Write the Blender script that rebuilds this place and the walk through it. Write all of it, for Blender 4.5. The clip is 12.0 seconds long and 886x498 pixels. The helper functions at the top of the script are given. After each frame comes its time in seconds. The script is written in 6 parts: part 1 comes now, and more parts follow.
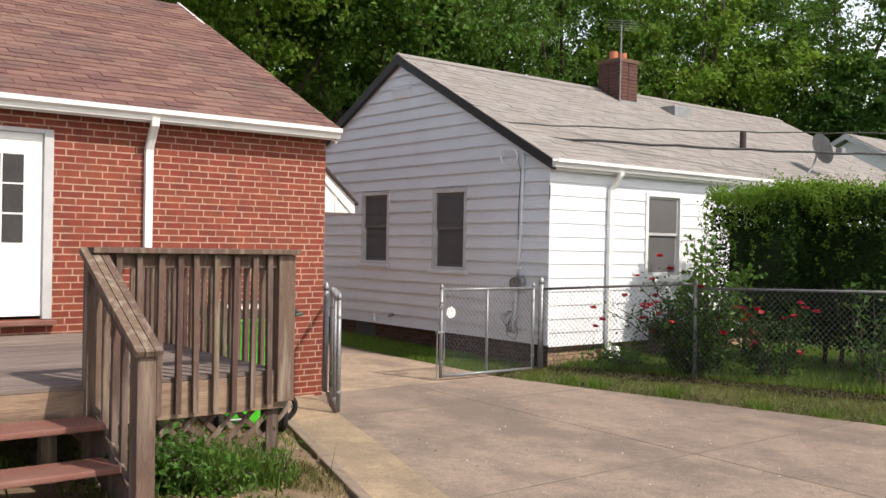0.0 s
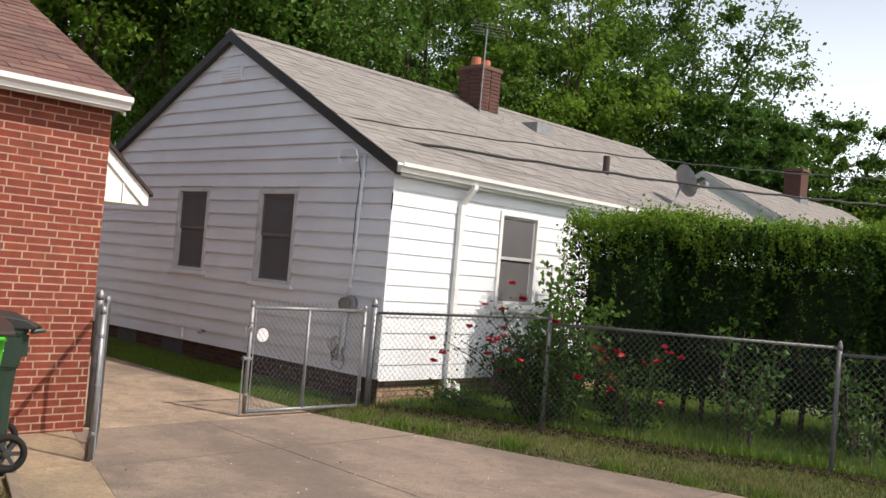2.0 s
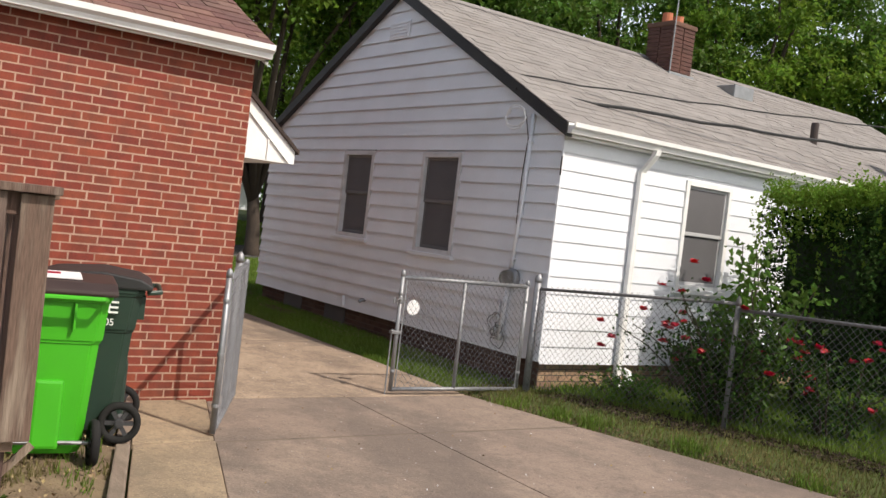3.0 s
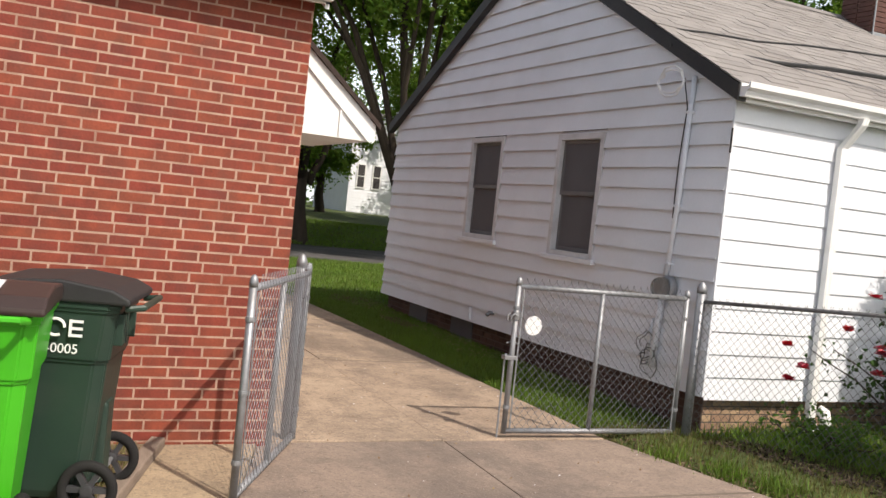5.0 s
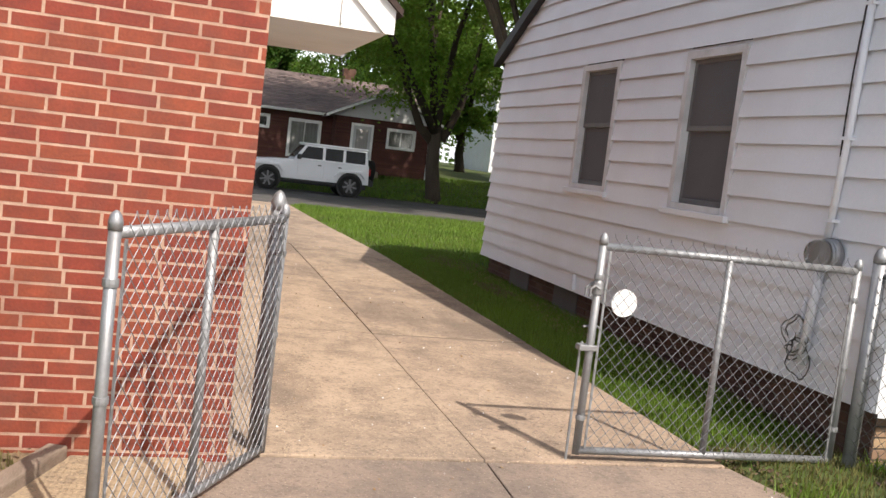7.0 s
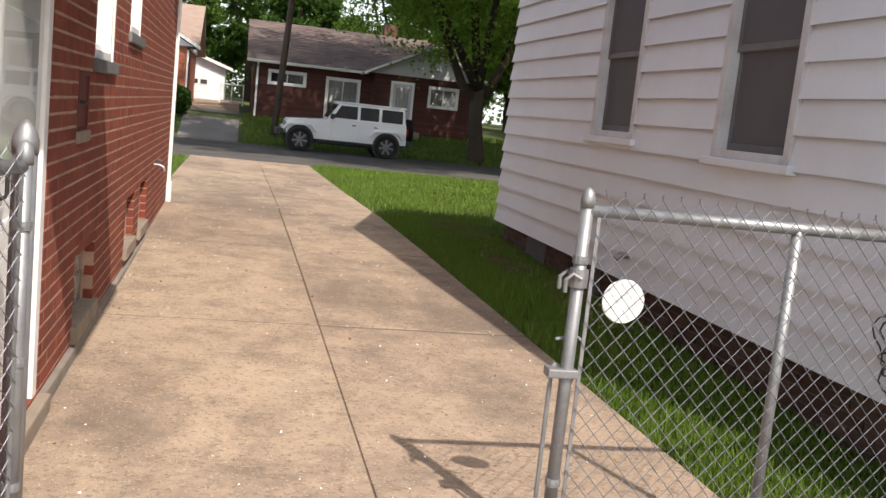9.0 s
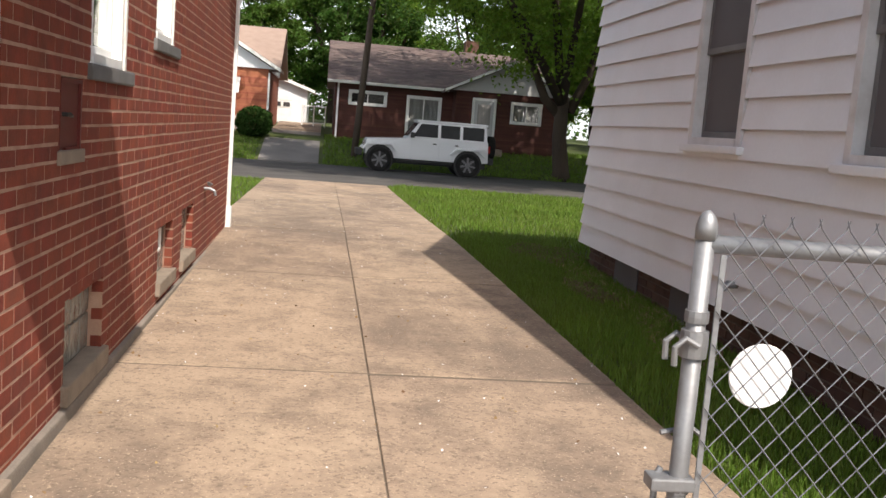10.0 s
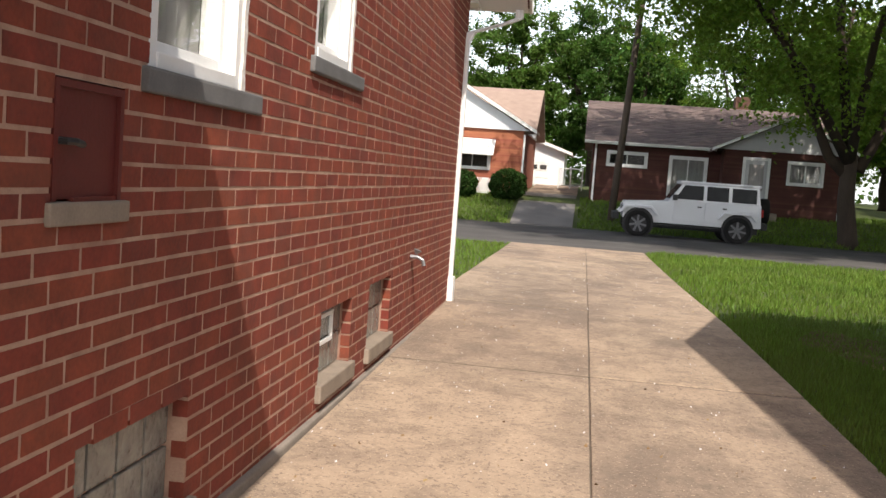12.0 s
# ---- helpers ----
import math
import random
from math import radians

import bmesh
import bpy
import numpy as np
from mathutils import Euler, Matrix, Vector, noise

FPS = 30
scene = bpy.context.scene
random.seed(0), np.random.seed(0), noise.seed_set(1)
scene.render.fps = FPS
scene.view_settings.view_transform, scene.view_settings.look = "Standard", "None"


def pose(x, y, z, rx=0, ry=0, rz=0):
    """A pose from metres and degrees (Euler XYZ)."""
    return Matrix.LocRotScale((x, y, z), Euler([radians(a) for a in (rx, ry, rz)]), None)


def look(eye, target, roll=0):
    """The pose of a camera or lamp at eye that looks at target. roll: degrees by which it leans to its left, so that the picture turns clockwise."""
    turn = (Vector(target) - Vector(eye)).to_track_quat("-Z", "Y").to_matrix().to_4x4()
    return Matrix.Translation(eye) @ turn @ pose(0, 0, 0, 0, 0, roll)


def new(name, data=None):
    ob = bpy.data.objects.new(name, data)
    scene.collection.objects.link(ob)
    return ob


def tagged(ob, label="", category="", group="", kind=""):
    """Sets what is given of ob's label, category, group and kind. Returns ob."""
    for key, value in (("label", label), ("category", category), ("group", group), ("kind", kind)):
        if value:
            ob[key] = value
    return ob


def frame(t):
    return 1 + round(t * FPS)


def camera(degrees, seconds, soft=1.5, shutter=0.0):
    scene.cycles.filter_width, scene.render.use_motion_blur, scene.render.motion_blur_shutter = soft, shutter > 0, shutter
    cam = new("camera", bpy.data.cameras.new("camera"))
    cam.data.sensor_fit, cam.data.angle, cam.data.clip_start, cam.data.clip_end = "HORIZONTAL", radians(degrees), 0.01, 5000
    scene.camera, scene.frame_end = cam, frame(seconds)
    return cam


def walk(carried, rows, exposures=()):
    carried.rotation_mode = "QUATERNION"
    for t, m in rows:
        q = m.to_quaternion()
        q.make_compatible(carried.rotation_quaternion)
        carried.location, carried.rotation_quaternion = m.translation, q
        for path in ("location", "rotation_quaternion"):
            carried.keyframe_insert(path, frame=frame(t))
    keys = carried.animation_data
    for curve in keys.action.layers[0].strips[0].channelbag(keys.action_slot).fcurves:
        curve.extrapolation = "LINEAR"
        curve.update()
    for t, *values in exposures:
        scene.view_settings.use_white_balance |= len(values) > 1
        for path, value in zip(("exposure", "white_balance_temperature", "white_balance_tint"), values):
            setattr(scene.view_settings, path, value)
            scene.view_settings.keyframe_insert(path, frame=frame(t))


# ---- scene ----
cam = camera(50.5, 12.0)
PATH = [
    (0, (-5.47, -9.134, 1.706), (-4.228, -7.567, 1.699), 1.0),
    (0.5, (-5.16, -8.781, 1.727), (-3.786, -7.327, 1.741), 2.2),
    (1, (-4.822, -8.482, 1.708), (-3.359, -7.121, 1.776), 2.2),
    (1.5, (-4.43, -8.165, 1.711), (-3.139, -6.638, 1.71), 2.4),
    (2, (-4.018, -7.94, 1.709), (-2.551, -6.581, 1.753), 4.9),
    (2.5, (-3.586, -7.686, 1.697), (-2.234, -6.212, 1.702), 5.9),
    (3, (-3.141, -7.389, 1.686), (-1.969, -5.769, 1.637), 6.7),
    (3.5, (-2.688, -7.045, 1.647), (-1.641, -5.345, 1.527), 6.0),
    (3.7, (-2.537, -6.899, 1.645), (-1.549, -5.166, 1.491), 6.2),
    (5.3, (-1.468, -5.658, 1.595), (-0.623, -3.847, 1.528), 5.6),
    (5.5, (-1.331, -5.484, 1.566), (-0.503, -3.667, 1.464), 5.3),
    (6, (-0.994, -5.078, 1.545), (-0.26, -3.223, 1.396), 5.2),
    (6.5, (-0.675, -4.655, 1.517), (0.038, -2.793, 1.358), 4.7),
    (7, (-0.295, -4.281, 1.484), (0.271, -2.372, 1.301), 6.8),
    (7.2, (-0.186, -4.127, 1.482), (0.363, -2.217, 1.259), 6.6),
    (8.8, (0.661, -2.838, 1.391), (1.127, -0.91, 1.133), 6.1),
    (9, (0.763, -2.665, 1.388), (1.215, -0.736, 1.115), 6.1),
    (9.5, (0.919, -2.221, 1.358), (1.2, -0.269, 1.027), 5.3),
    (10, (1.049, -1.773, 1.348), (1.317, 0.193, 1.096), 4.6),
    (10.5, (1.18, -1.315, 1.337), (1.228, 0.677, 1.162), 4.2),
    (11, (1.265, -0.883, 1.334), (1.305, 1.11, 1.177), 4.1),
    (11.5, (1.328, -0.435, 1.311), (1.179, 1.556, 1.195), 4.5),
    (12, (1.235, 0.019, 1.278), (0.949, 1.992, 1.119), 4.2),
]
walk(cam, [(t, look(e, g, r)) for t, e, g, r in PATH],
     [(0, 0.08), (1.0, 0.05), (1.6, -0.05), (3.7, -0.14), (5.5, 0.14), (7, 0.36), (9, 0.28), (10.5, 0.26), (12, 0.3)])

# ---- light ----
SUN = Vector((-0.295, 0.85, -1.0)).normalized()
elev = math.asin(-SUN.z)
world = bpy.data.worlds.new("sky")
scene.world = world
world.use_nodes = True
wn = world.node_tree.nodes
sky = wn.new("ShaderNodeTexSky")
sky.sky_type = "NISHITA"
sky.sun_disc = False
sky.sun_elevation = elev
sky.sun_rotation = math.atan2(-SUN.x, -SUN.y)
sky.air_density, sky.dust_density, sky.ozone_density = 1.0, 4.0, 1.0
wn["Background"].inputs["Strength"].default_value = 0.11
haze = wn.new("ShaderNodeBackground")
haze.inputs["Color"].default_value = (0.98, 0.99, 1.0, 1)
where = wn.new("ShaderNodeTexCoord")
split = wn.new("ShaderNodeSeparateXYZ")
low = wn.new("ShaderNodeMapRange")
low.interpolation_type = "SMOOTHSTEP"
low.inputs["From Min"].default_value, low.inputs["From Max"].default_value = 0.08, 0.5
low.inputs["To Min"].default_value, low.inputs["To Max"].default_value = 1.05, 0.14
both = wn.new("ShaderNodeAddShader")
wl = world.node_tree.links
wl.new(where.outputs["Generated"], split.inputs[0])
wl.new(split.outputs["Z"], low.inputs["Value"])
wl.new(low.outputs[0], haze.inputs["Strength"])
wl.new(sky.outputs["Color"], wn["Background"].inputs["Color"])
wl.new(wn["Background"].outputs[0], both.inputs[0])
wl.new(haze.outputs[0], both.inputs[1])
wl.new(both.outputs[0], wn["World Output"].inputs["Surface"])
sun = new("sun", bpy.data.lights.new("sun", "SUN"))
sun.data.energy, sun.data.angle, sun.data.color = 4.8, radians(0.6), (1.0, 0.905, 0.8)
sun.matrix_world = look((0, 0, 30), Vector((0, 0, 30)) + SUN)


# ---- materials ----
def mat(name, c1, c2=None, rough=0.8, scale=8.0, grain=90.0, bump=0.15, metal=0.0, rand=0.0, island=0.0, stain=None,
        stain_scale=1.2, stain_amount=0.5, spec=0.4, stretch=(1, 1, 1), translucent=0.0, bump_dist=0.01):
    """Two-scale noise between two colours, optional stains, variation by piece, fine relief."""
    m = bpy.data.materials.new(name)
    m.use_nodes = True
    nt = m.node_tree
    n, l = nt.nodes, nt.links
    p = n["Principled BSDF"]
    p.inputs["Roughness"].default_value = rough
    p.inputs["Metallic"].default_value = metal
    p.inputs["Specular IOR Level"].default_value = spec
    c2 = c2 or tuple(v * 0.8 for v in c1)
    tc = n.new("ShaderNodeTexCoord")
    geo = n.new("ShaderNodeNewGeometry")
    mp = n.new("ShaderNodeMapping")
    mp.inputs["Scale"].default_value = stretch
    l.new(geo.outputs["Position"], mp.inputs["Vector"])
    big = n.new("ShaderNodeTexNoise")
    big.inputs["Scale"].default_value, big.inputs["Detail"].default_value = scale, 5
    fine = n.new("ShaderNodeTexNoise")
    fine.inputs["Scale"].default_value, fine.inputs["Detail"].default_value = grain, 3
    l.new(mp.outputs[0], big.inputs["Vector"])
    l.new(mp.outputs[0], fine.inputs["Vector"])
    add = n.new("ShaderNodeMath")
    add.operation = "MULTIPLY_ADD"
    l.new(fine.outputs["Fac"], add.inputs[0])
    add.inputs[1].default_value = 0.5
    l.new(big.outputs["Fac"], add.inputs[2])
    rng = n.new("ShaderNodeMapRange")
    rng.inputs["From Min"].default_value, rng.inputs["From Max"].default_value = 0.5, 1.0
    l.new(add.outputs[0], rng.inputs["Value"])
    mix = n.new("ShaderNodeMix")
    mix.data_type = "RGBA"
    l.new(rng.outputs[0], mix.inputs["Factor"])
    mix.inputs["A"].default_value, mix.inputs["B"].default_value = (*c1, 1), (*c2, 1)
    out = mix.outputs["Result"]
    if stain:
        sn = n.new("ShaderNodeTexNoise")
        sn.inputs["Scale"].default_value, sn.inputs["Detail"].default_value = stain_scale, 6
        l.new(mp.outputs[0], sn.inputs["Vector"])
        sr = n.new("ShaderNodeMapRange")
        sr.inputs["From Min"].default_value, sr.inputs["From Max"].default_value = 0.48, 0.72
        sr.inputs["To Max"].default_value = stain_amount
        l.new(sn.outputs["Fac"], sr.inputs["Value"])
        mx = n.new("ShaderNodeMix")
        mx.data_type = "RGBA"
        l.new(sr.outputs[0], mx.inputs["Factor"])
        l.new(out, mx.inputs["A"])
        mx.inputs["B"].default_value = (*stain, 1)
        out = mx.outputs["Result"]
    for amount, src in ((rand, "obj"), (island, "isl")):
        if amount:
            node = n.new("ShaderNodeObjectInfo") if src == "obj" else geo
            r = node.outputs["Random" if src == "obj" else "Random Per Island"]
            hs = n.new("ShaderNodeHueSaturation")
            vr = n.new("ShaderNodeMapRange")
            vr.inputs["To Min"].default_value, vr.inputs["To Max"].default_value = 1 - amount, 1 + amount
            l.new(r, vr.inputs["Value"])
            l.new(vr.outputs[0], hs.inputs["Value"])
            hr = n.new("ShaderNodeMath")
            hr.operation = "MULTIPLY_ADD"
            l.new(r, hr.inputs[0])
            hr.inputs[1].default_value, hr.inputs[2].default_value = 0.02 * amount / 0.2, 0.5 - 0.01 * amount / 0.2
            l.new(hr.outputs[0], hs.inputs["Hue"])
            l.new(out, hs.inputs["Color"])
            out = hs.outputs["Color"]
    l.new(out, p.inputs["Base Color"])
    if bump:
        b = n.new("ShaderNodeBump")
        b.inputs["Strength"].default_value, b.inputs["Distance"].default_value = bump, bump_dist
        l.new(add.outputs[0], b.inputs["Height"])
        l.new(b.outputs[0], p.inputs["Normal"])
    if translucent:
        t = n.new("ShaderNodeBsdfTranslucent")
        l.new(out, t.inputs["Color"])
        ms = n.new("ShaderNodeMixShader")
        ms.inputs[0].default_value = translucent
        l.new(p.outputs[0], ms.inputs[1])
        l.new(t.outputs[0], ms.inputs[2])
        l.new(ms.outputs[0], n["Material Output"].inputs["Surface"])
    return m


BRICK = mat("red_brick", (0.25, 0.051, 0.028), (0.14, 0.033, 0.02), 0.85, 7, 70, 0.4, rand=0.1, stain=(0.13, 0.045, 0.032), stain_scale=6, stain_amount=0.6)
BRICK_I = mat("red_brick_joined", (0.25, 0.051, 0.028), (0.14, 0.033, 0.02), 0.85, 7, 70, 0.4, island=0.1, stain=(0.13, 0.045, 0.032), stain_scale=6, stain_amount=0.6)
MORTAR = mat("mortar", (0.47, 0.32, 0.24), (0.34, 0.215, 0.16), 0.95, 14, 150, 0.5, stain=(0.22, 0.11, 0.08), stain_scale=4, stain_amount=0.75)
DARK_MORTAR = mat("dark_mortar", (0.14, 0.11, 0.09), (0.1, 0.08, 0.065), 0.95, 10, 150, 0.4)
# gable-side foundation brick, with its deep shade put into the colour
SHADED_BRICK = mat("shaded_foundation_brick", (0.115, 0.065, 0.05), (0.075, 0.045, 0.038), 0.9, 6, 120, 0.4, island=0.25)
SHADED_BRICK_P = mat("shaded_foundation_brick_piece", (0.115, 0.065, 0.05), (0.075, 0.045, 0.038), 0.9, 6, 120, 0.4, rand=0.25)
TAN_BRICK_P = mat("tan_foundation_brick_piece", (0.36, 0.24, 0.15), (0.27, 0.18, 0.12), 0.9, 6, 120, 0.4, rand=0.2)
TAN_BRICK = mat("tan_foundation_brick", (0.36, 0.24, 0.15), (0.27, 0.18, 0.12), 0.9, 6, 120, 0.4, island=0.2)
SIDING = mat("white_siding", (0.765, 0.785, 0.825), (0.71, 0.73, 0.77), 0.55, 2, 40, 0.05, rand=0.03, stain=(0.62, 0.61, 0.6), stain_scale=1.5, stain_amount=0.25)
WHITE = mat("white_paint", (0.8, 0.8, 0.79), (0.73, 0.73, 0.72), 0.5, 5, 60, 0.06, stain=(0.58, 0.56, 0.52), stain_scale=4, stain_amount=0.3)
SASH_GREY = mat("dark_grey_sash", (0.17, 0.165, 0.165), (0.12, 0.117, 0.117), 0.5, 5, 60, 0.06)
PALE_TRIM = mat("weathered_pale_trim", (0.64, 0.64, 0.65), (0.55, 0.55, 0.56), 0.55, 5, 60, 0.08, stain=(0.4, 0.36, 0.33), stain_scale=5, stain_amount=0.35)
GREY_TRIM = mat("grey_trim", (0.5, 0.5, 0.51), (0.42, 0.42, 0.43), 0.5, 5, 60, 0.06)
BLACK_TRIM = mat("black_trim", (0.02, 0.02, 0.022), (0.035, 0.033, 0.03), 0.6, 5, 60, 0.1)
SHINGLE_GREY = mat("grey_shingles", (0.27, 0.25, 0.235), (0.21, 0.195, 0.185), 0.95, 3, 200, 0.5, island=0.09, stain=(0.2, 0.18, 0.165), stain_scale=0.8, stain_amount=0.5)
SHINGLE_RED = mat("red_brown_shingles", (0.19, 0.1, 0.085), (0.13, 0.07, 0.06), 0.95, 3, 200, 0.5, island=0.22, stain=(0.1, 0.075, 0.065), stain_scale=1.0, stain_amount=0.6)
SHINGLE_DARK = mat("dark_brown_shingles", (0.06, 0.04, 0.034), (0.035, 0.025, 0.022), 0.95, 3, 200, 0.5)
SHINGLE_TAN = mat("tan_shingles", (0.36, 0.27, 0.22), (0.29, 0.21, 0.175), 0.95, 3, 200, 0.4, island=0.1)
def concrete(name, base, dark, pale):
    """Old concrete: cloudy patches, long tyre stains, pitted speckle and a few dark blots."""
    m = mat(name, base, tuple(v * 0.84 for v in base), 0.93, 3.5, 45, 0.9, rand=0.05, bump_dist=0.012)
    n, l = m.node_tree.nodes, m.node_tree.links
    p = n["Principled BSDF"]
    src = p.inputs["Base Color"].links[0].from_socket
    geo = n.new("ShaderNodeNewGeometry")
    for scale, detail, lo, hi, colour, amount, stretch in ((0.55, 6, 0.46, 0.6, dark, 0.75, (1.0, 0.6, 1)), (2.6, 8, 0.48, 0.64, dark, 0.55, (1, 1, 1)),
                                                           (1.1, 5, 0.55, 0.75, pale, 0.55, (1, 0.7, 1)), (14, 7, 0.52, 0.66, tuple(v * 0.85 for v in dark), 0.45, (1, 1, 1)), (42, 3, 0.56, 0.62, tuple(v * 0.75 for v in dark), 0.55, (1, 1, 1)),
                                                           (80, 2, 0.62, 0.68, tuple(min(1, v * 1.3) for v in pale), 0.6, (1, 1, 1))):
        mp = n.new("ShaderNodeMapping")
        mp.inputs["Scale"].default_value = stretch
        mp.inputs["Location"].default_value = (scale * 3.1, scale, 0)
        l.new(geo.outputs["Position"], mp.inputs["Vector"])
        t = n.new("ShaderNodeTexNoise")
        t.inputs["Scale"].default_value, t.inputs["Detail"].default_value = scale, detail
        t.inputs["Roughness"].default_value = 0.72
        l.new(mp.outputs[0], t.inputs["Vector"])
        r = n.new("ShaderNodeMapRange")
        r.inputs["From Min"].default_value, r.inputs["From Max"].default_value, r.inputs["To Max"].default_value = lo, hi, amount
        l.new(t.outputs["Fac"], r.inputs["Value"])
        mx = n.new("ShaderNodeMix")
        mx.data_type = "RGBA"
        l.new(r.outputs[0], mx.inputs["Factor"])
        l.new(src, mx.inputs["A"])
        mx.inputs["B"].default_value = (*colour, 1)
        src = mx.outputs["Result"]
    l.new(src, p.inputs["Base Color"])
    return m


CONCRETE = concrete("drive_concrete", (0.4, 0.302, 0.22), (0.15, 0.115, 0.092), (0.475, 0.37, 0.265))
YARD_CONCRETE = concrete("yard_concrete", (0.3, 0.23, 0.182), (0.135, 0.108, 0.092), (0.37, 0.29, 0.225))
WALK_CONCRETE = concrete("walk_concrete", (0.4, 0.305, 0.2), (0.19, 0.15, 0.11), (0.47, 0.36, 0.235))
SILL_STONE = mat("sill_stone", (0.29, 0.235, 0.185), (0.2, 0.165, 0.13), 0.9, 8, 120, 0.4)
FOOTING = mat("grey_footing", (0.26, 0.225, 0.19), (0.16, 0.14, 0.12), 0.95, 5, 90, 0.6)
DARK_SILL = mat("dark_slate_sill", (0.17, 0.17, 0.17), (0.12, 0.12, 0.12), 0.75, 8, 120, 0.2)
JOINT_DIRT = mat("joint_dirt", (0.19, 0.15, 0.115), (0.1, 0.08, 0.062), 0.95, 6, 60, 0.5)
ASPHALT = mat("asphalt", (0.11, 0.103, 0.1), (0.078, 0.074, 0.072), 0.95, 0.6, 120, 0.4, spec=0.1, stain=(0.155, 0.147, 0.14), stain_scale=0.5, stain_amount=0.6)
SOIL_GRASS = mat("lawn_ground", (0.075, 0.1, 0.025), (0.05, 0.07, 0.018), 0.95, 1.5, 60, 0.6, stain=(0.12, 0.13, 0.035), stain_scale=0.7, stain_amount=0.4)
EARTH = mat("bare_earth", (0.21, 0.15, 0.097), (0.125, 0.088, 0.056), 0.95, 5, 60, 0.8, stain=(0.26, 0.2, 0.12), stain_scale=3, stain_amount=0.6, bump_dist=0.03)
GRASS = mat("grass_blades", (0.15, 0.235, 0.027), (0.095, 0.165, 0.018), 0.6, 0.8, 20, 0, island=0.3, translucent=0.35, stain=(0.16, 0.19, 0.05), stain_scale=0.6, stain_amount=0.4)
DRY_GRASS = mat("dry_grass_blades", (0.16, 0.14, 0.05), (0.1, 0.1, 0.03), 0.7, 0.8, 20, 0, island=0.35, translucent=0.3, stain=(0.3, 0.24, 0.11), stain_scale=1.5, stain_amount=0.6)
LEAF = mat("tree_leaves", (0.105, 0.188, 0.027), (0.068, 0.14, 0.018), 0.55, 0.35, 3, 0, island=0.35, translucent=0.5)
LEAF_DARK = mat("dark_tree_leaves", (0.08, 0.16, 0.026), (0.055, 0.12, 0.018), 0.55, 0.35, 3, 0, island=0.35, translucent=0.5)
LEAF_LIGHT = mat("light_leaves", (0.2, 0.31, 0.04), (0.14, 0.24, 0.028), 0.5, 0.5, 3, 0, island=0.3, translucent=0.6)
# hedge face dark, shoots bright: its shade and sun are put into the colours
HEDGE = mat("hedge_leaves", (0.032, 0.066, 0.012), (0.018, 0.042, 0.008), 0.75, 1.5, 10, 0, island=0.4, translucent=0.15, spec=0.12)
LIT_SHOOT = mat("sunlit_young_hedge_leaves", (0.19, 0.3, 0.036), (0.12, 0.21, 0.026), 0.6, 1.5, 10, 0, island=0.35, translucent=0.45, spec=0.2)
BUSH_LEAF = mat("bush_leaves", (0.045, 0.085, 0.018), (0.026, 0.056, 0.012), 0.75, 1.5, 10, 0, island=0.4, translucent=0.25, spec=0.15)
# near-black colour for the shade deep inside the hedge
CORE_SHADE = mat("hedge_core_shade", (0.015, 0.03, 0.007), (0.01, 0.02, 0.005), 0.7, 6, 40, 0.5)
BARK = mat("bark", (0.075, 0.055, 0.04), (0.045, 0.035, 0.028), 0.95, 4, 30, 1.0, stretch=(1, 1, 0.25), bump_dist=0.04)
GALV = mat("galvanised_steel", (0.33, 0.34, 0.355), (0.25, 0.255, 0.27), 0.5, 12, 90, 0.1, metal=0.6, stain=(0.24, 0.23, 0.22), stain_scale=6, stain_amount=0.5)
OLD_WIRE = mat("weathered_fence_wire", (0.2, 0.2, 0.2), (0.12, 0.118, 0.115), 0.7, 12, 90, 0.0, metal=0.3)
OLD_GALV = mat("weathered_fence_steel", (0.21, 0.212, 0.215), (0.14, 0.14, 0.142), 0.65, 12, 90, 0.15, metal=0.35, stain=(0.13, 0.115, 0.105), stain_scale=7, stain_amount=0.5)
WIRE = mat("galvanised_wire", (0.25, 0.257, 0.28), (0.18, 0.185, 0.2), 0.62, 12, 90, 0.0, metal=0.35)
DECK_WOOD = mat("weathered_deck_wood", (0.15, 0.095, 0.074), (0.04, 0.026, 0.021), 0.92, 3.5, 30, 0.9, rand=0.3, stain=(0.33, 0.26, 0.205), stain_scale=3.5, stain_amount=0.6, stretch=(5, 5, 0.55))
RIM_WOOD = mat("pale_weathered_boards", (0.3, 0.215, 0.15), (0.17, 0.115, 0.08), 0.92, 3, 30, 0.7, rand=0.15, stain=(0.08, 0.055, 0.042), stain_scale=3, stain_amount=0.7, stretch=(0.6, 5, 5))
DECK_FLOOR = mat("grey_deck_boards", (0.235, 0.185, 0.165), (0.1, 0.078, 0.068), 0.92, 4, 30, 0.8, rand=0.2, stain=(0.075, 0.056, 0.048), stain_scale=4, stain_amount=0.6, stretch=(0.4, 7, 7))
STEP_PAINT = mat("red_brown_step_paint", (0.2, 0.085, 0.065), (0.15, 0.065, 0.05), 0.7, 4, 50, 0.2, stain=(0.26, 0.15, 0.12), stain_scale=4, stain_amount=0.5)
GREEN_PLASTIC = mat("bright_green_plastic", (0.06, 0.42, 0.015), (0.05, 0.36, 0.012), 0.42, 3, 200, 0.08, stain=(0.06, 0.33, 0.03), stain_scale=5, stain_amount=0.3)
DARK_PLASTIC = mat("dark_green_plastic", (0.022, 0.045, 0.032), (0.017, 0.035, 0.026), 0.45, 3, 200, 0.08, stain=(0.05, 0.06, 0.05), stain_scale=5, stain_amount=0.3)
LID_BROWN = mat("dark_brown_lid", (0.05, 0.032, 0.028), (0.035, 0.024, 0.022), 0.45, 3, 200, 0.08)
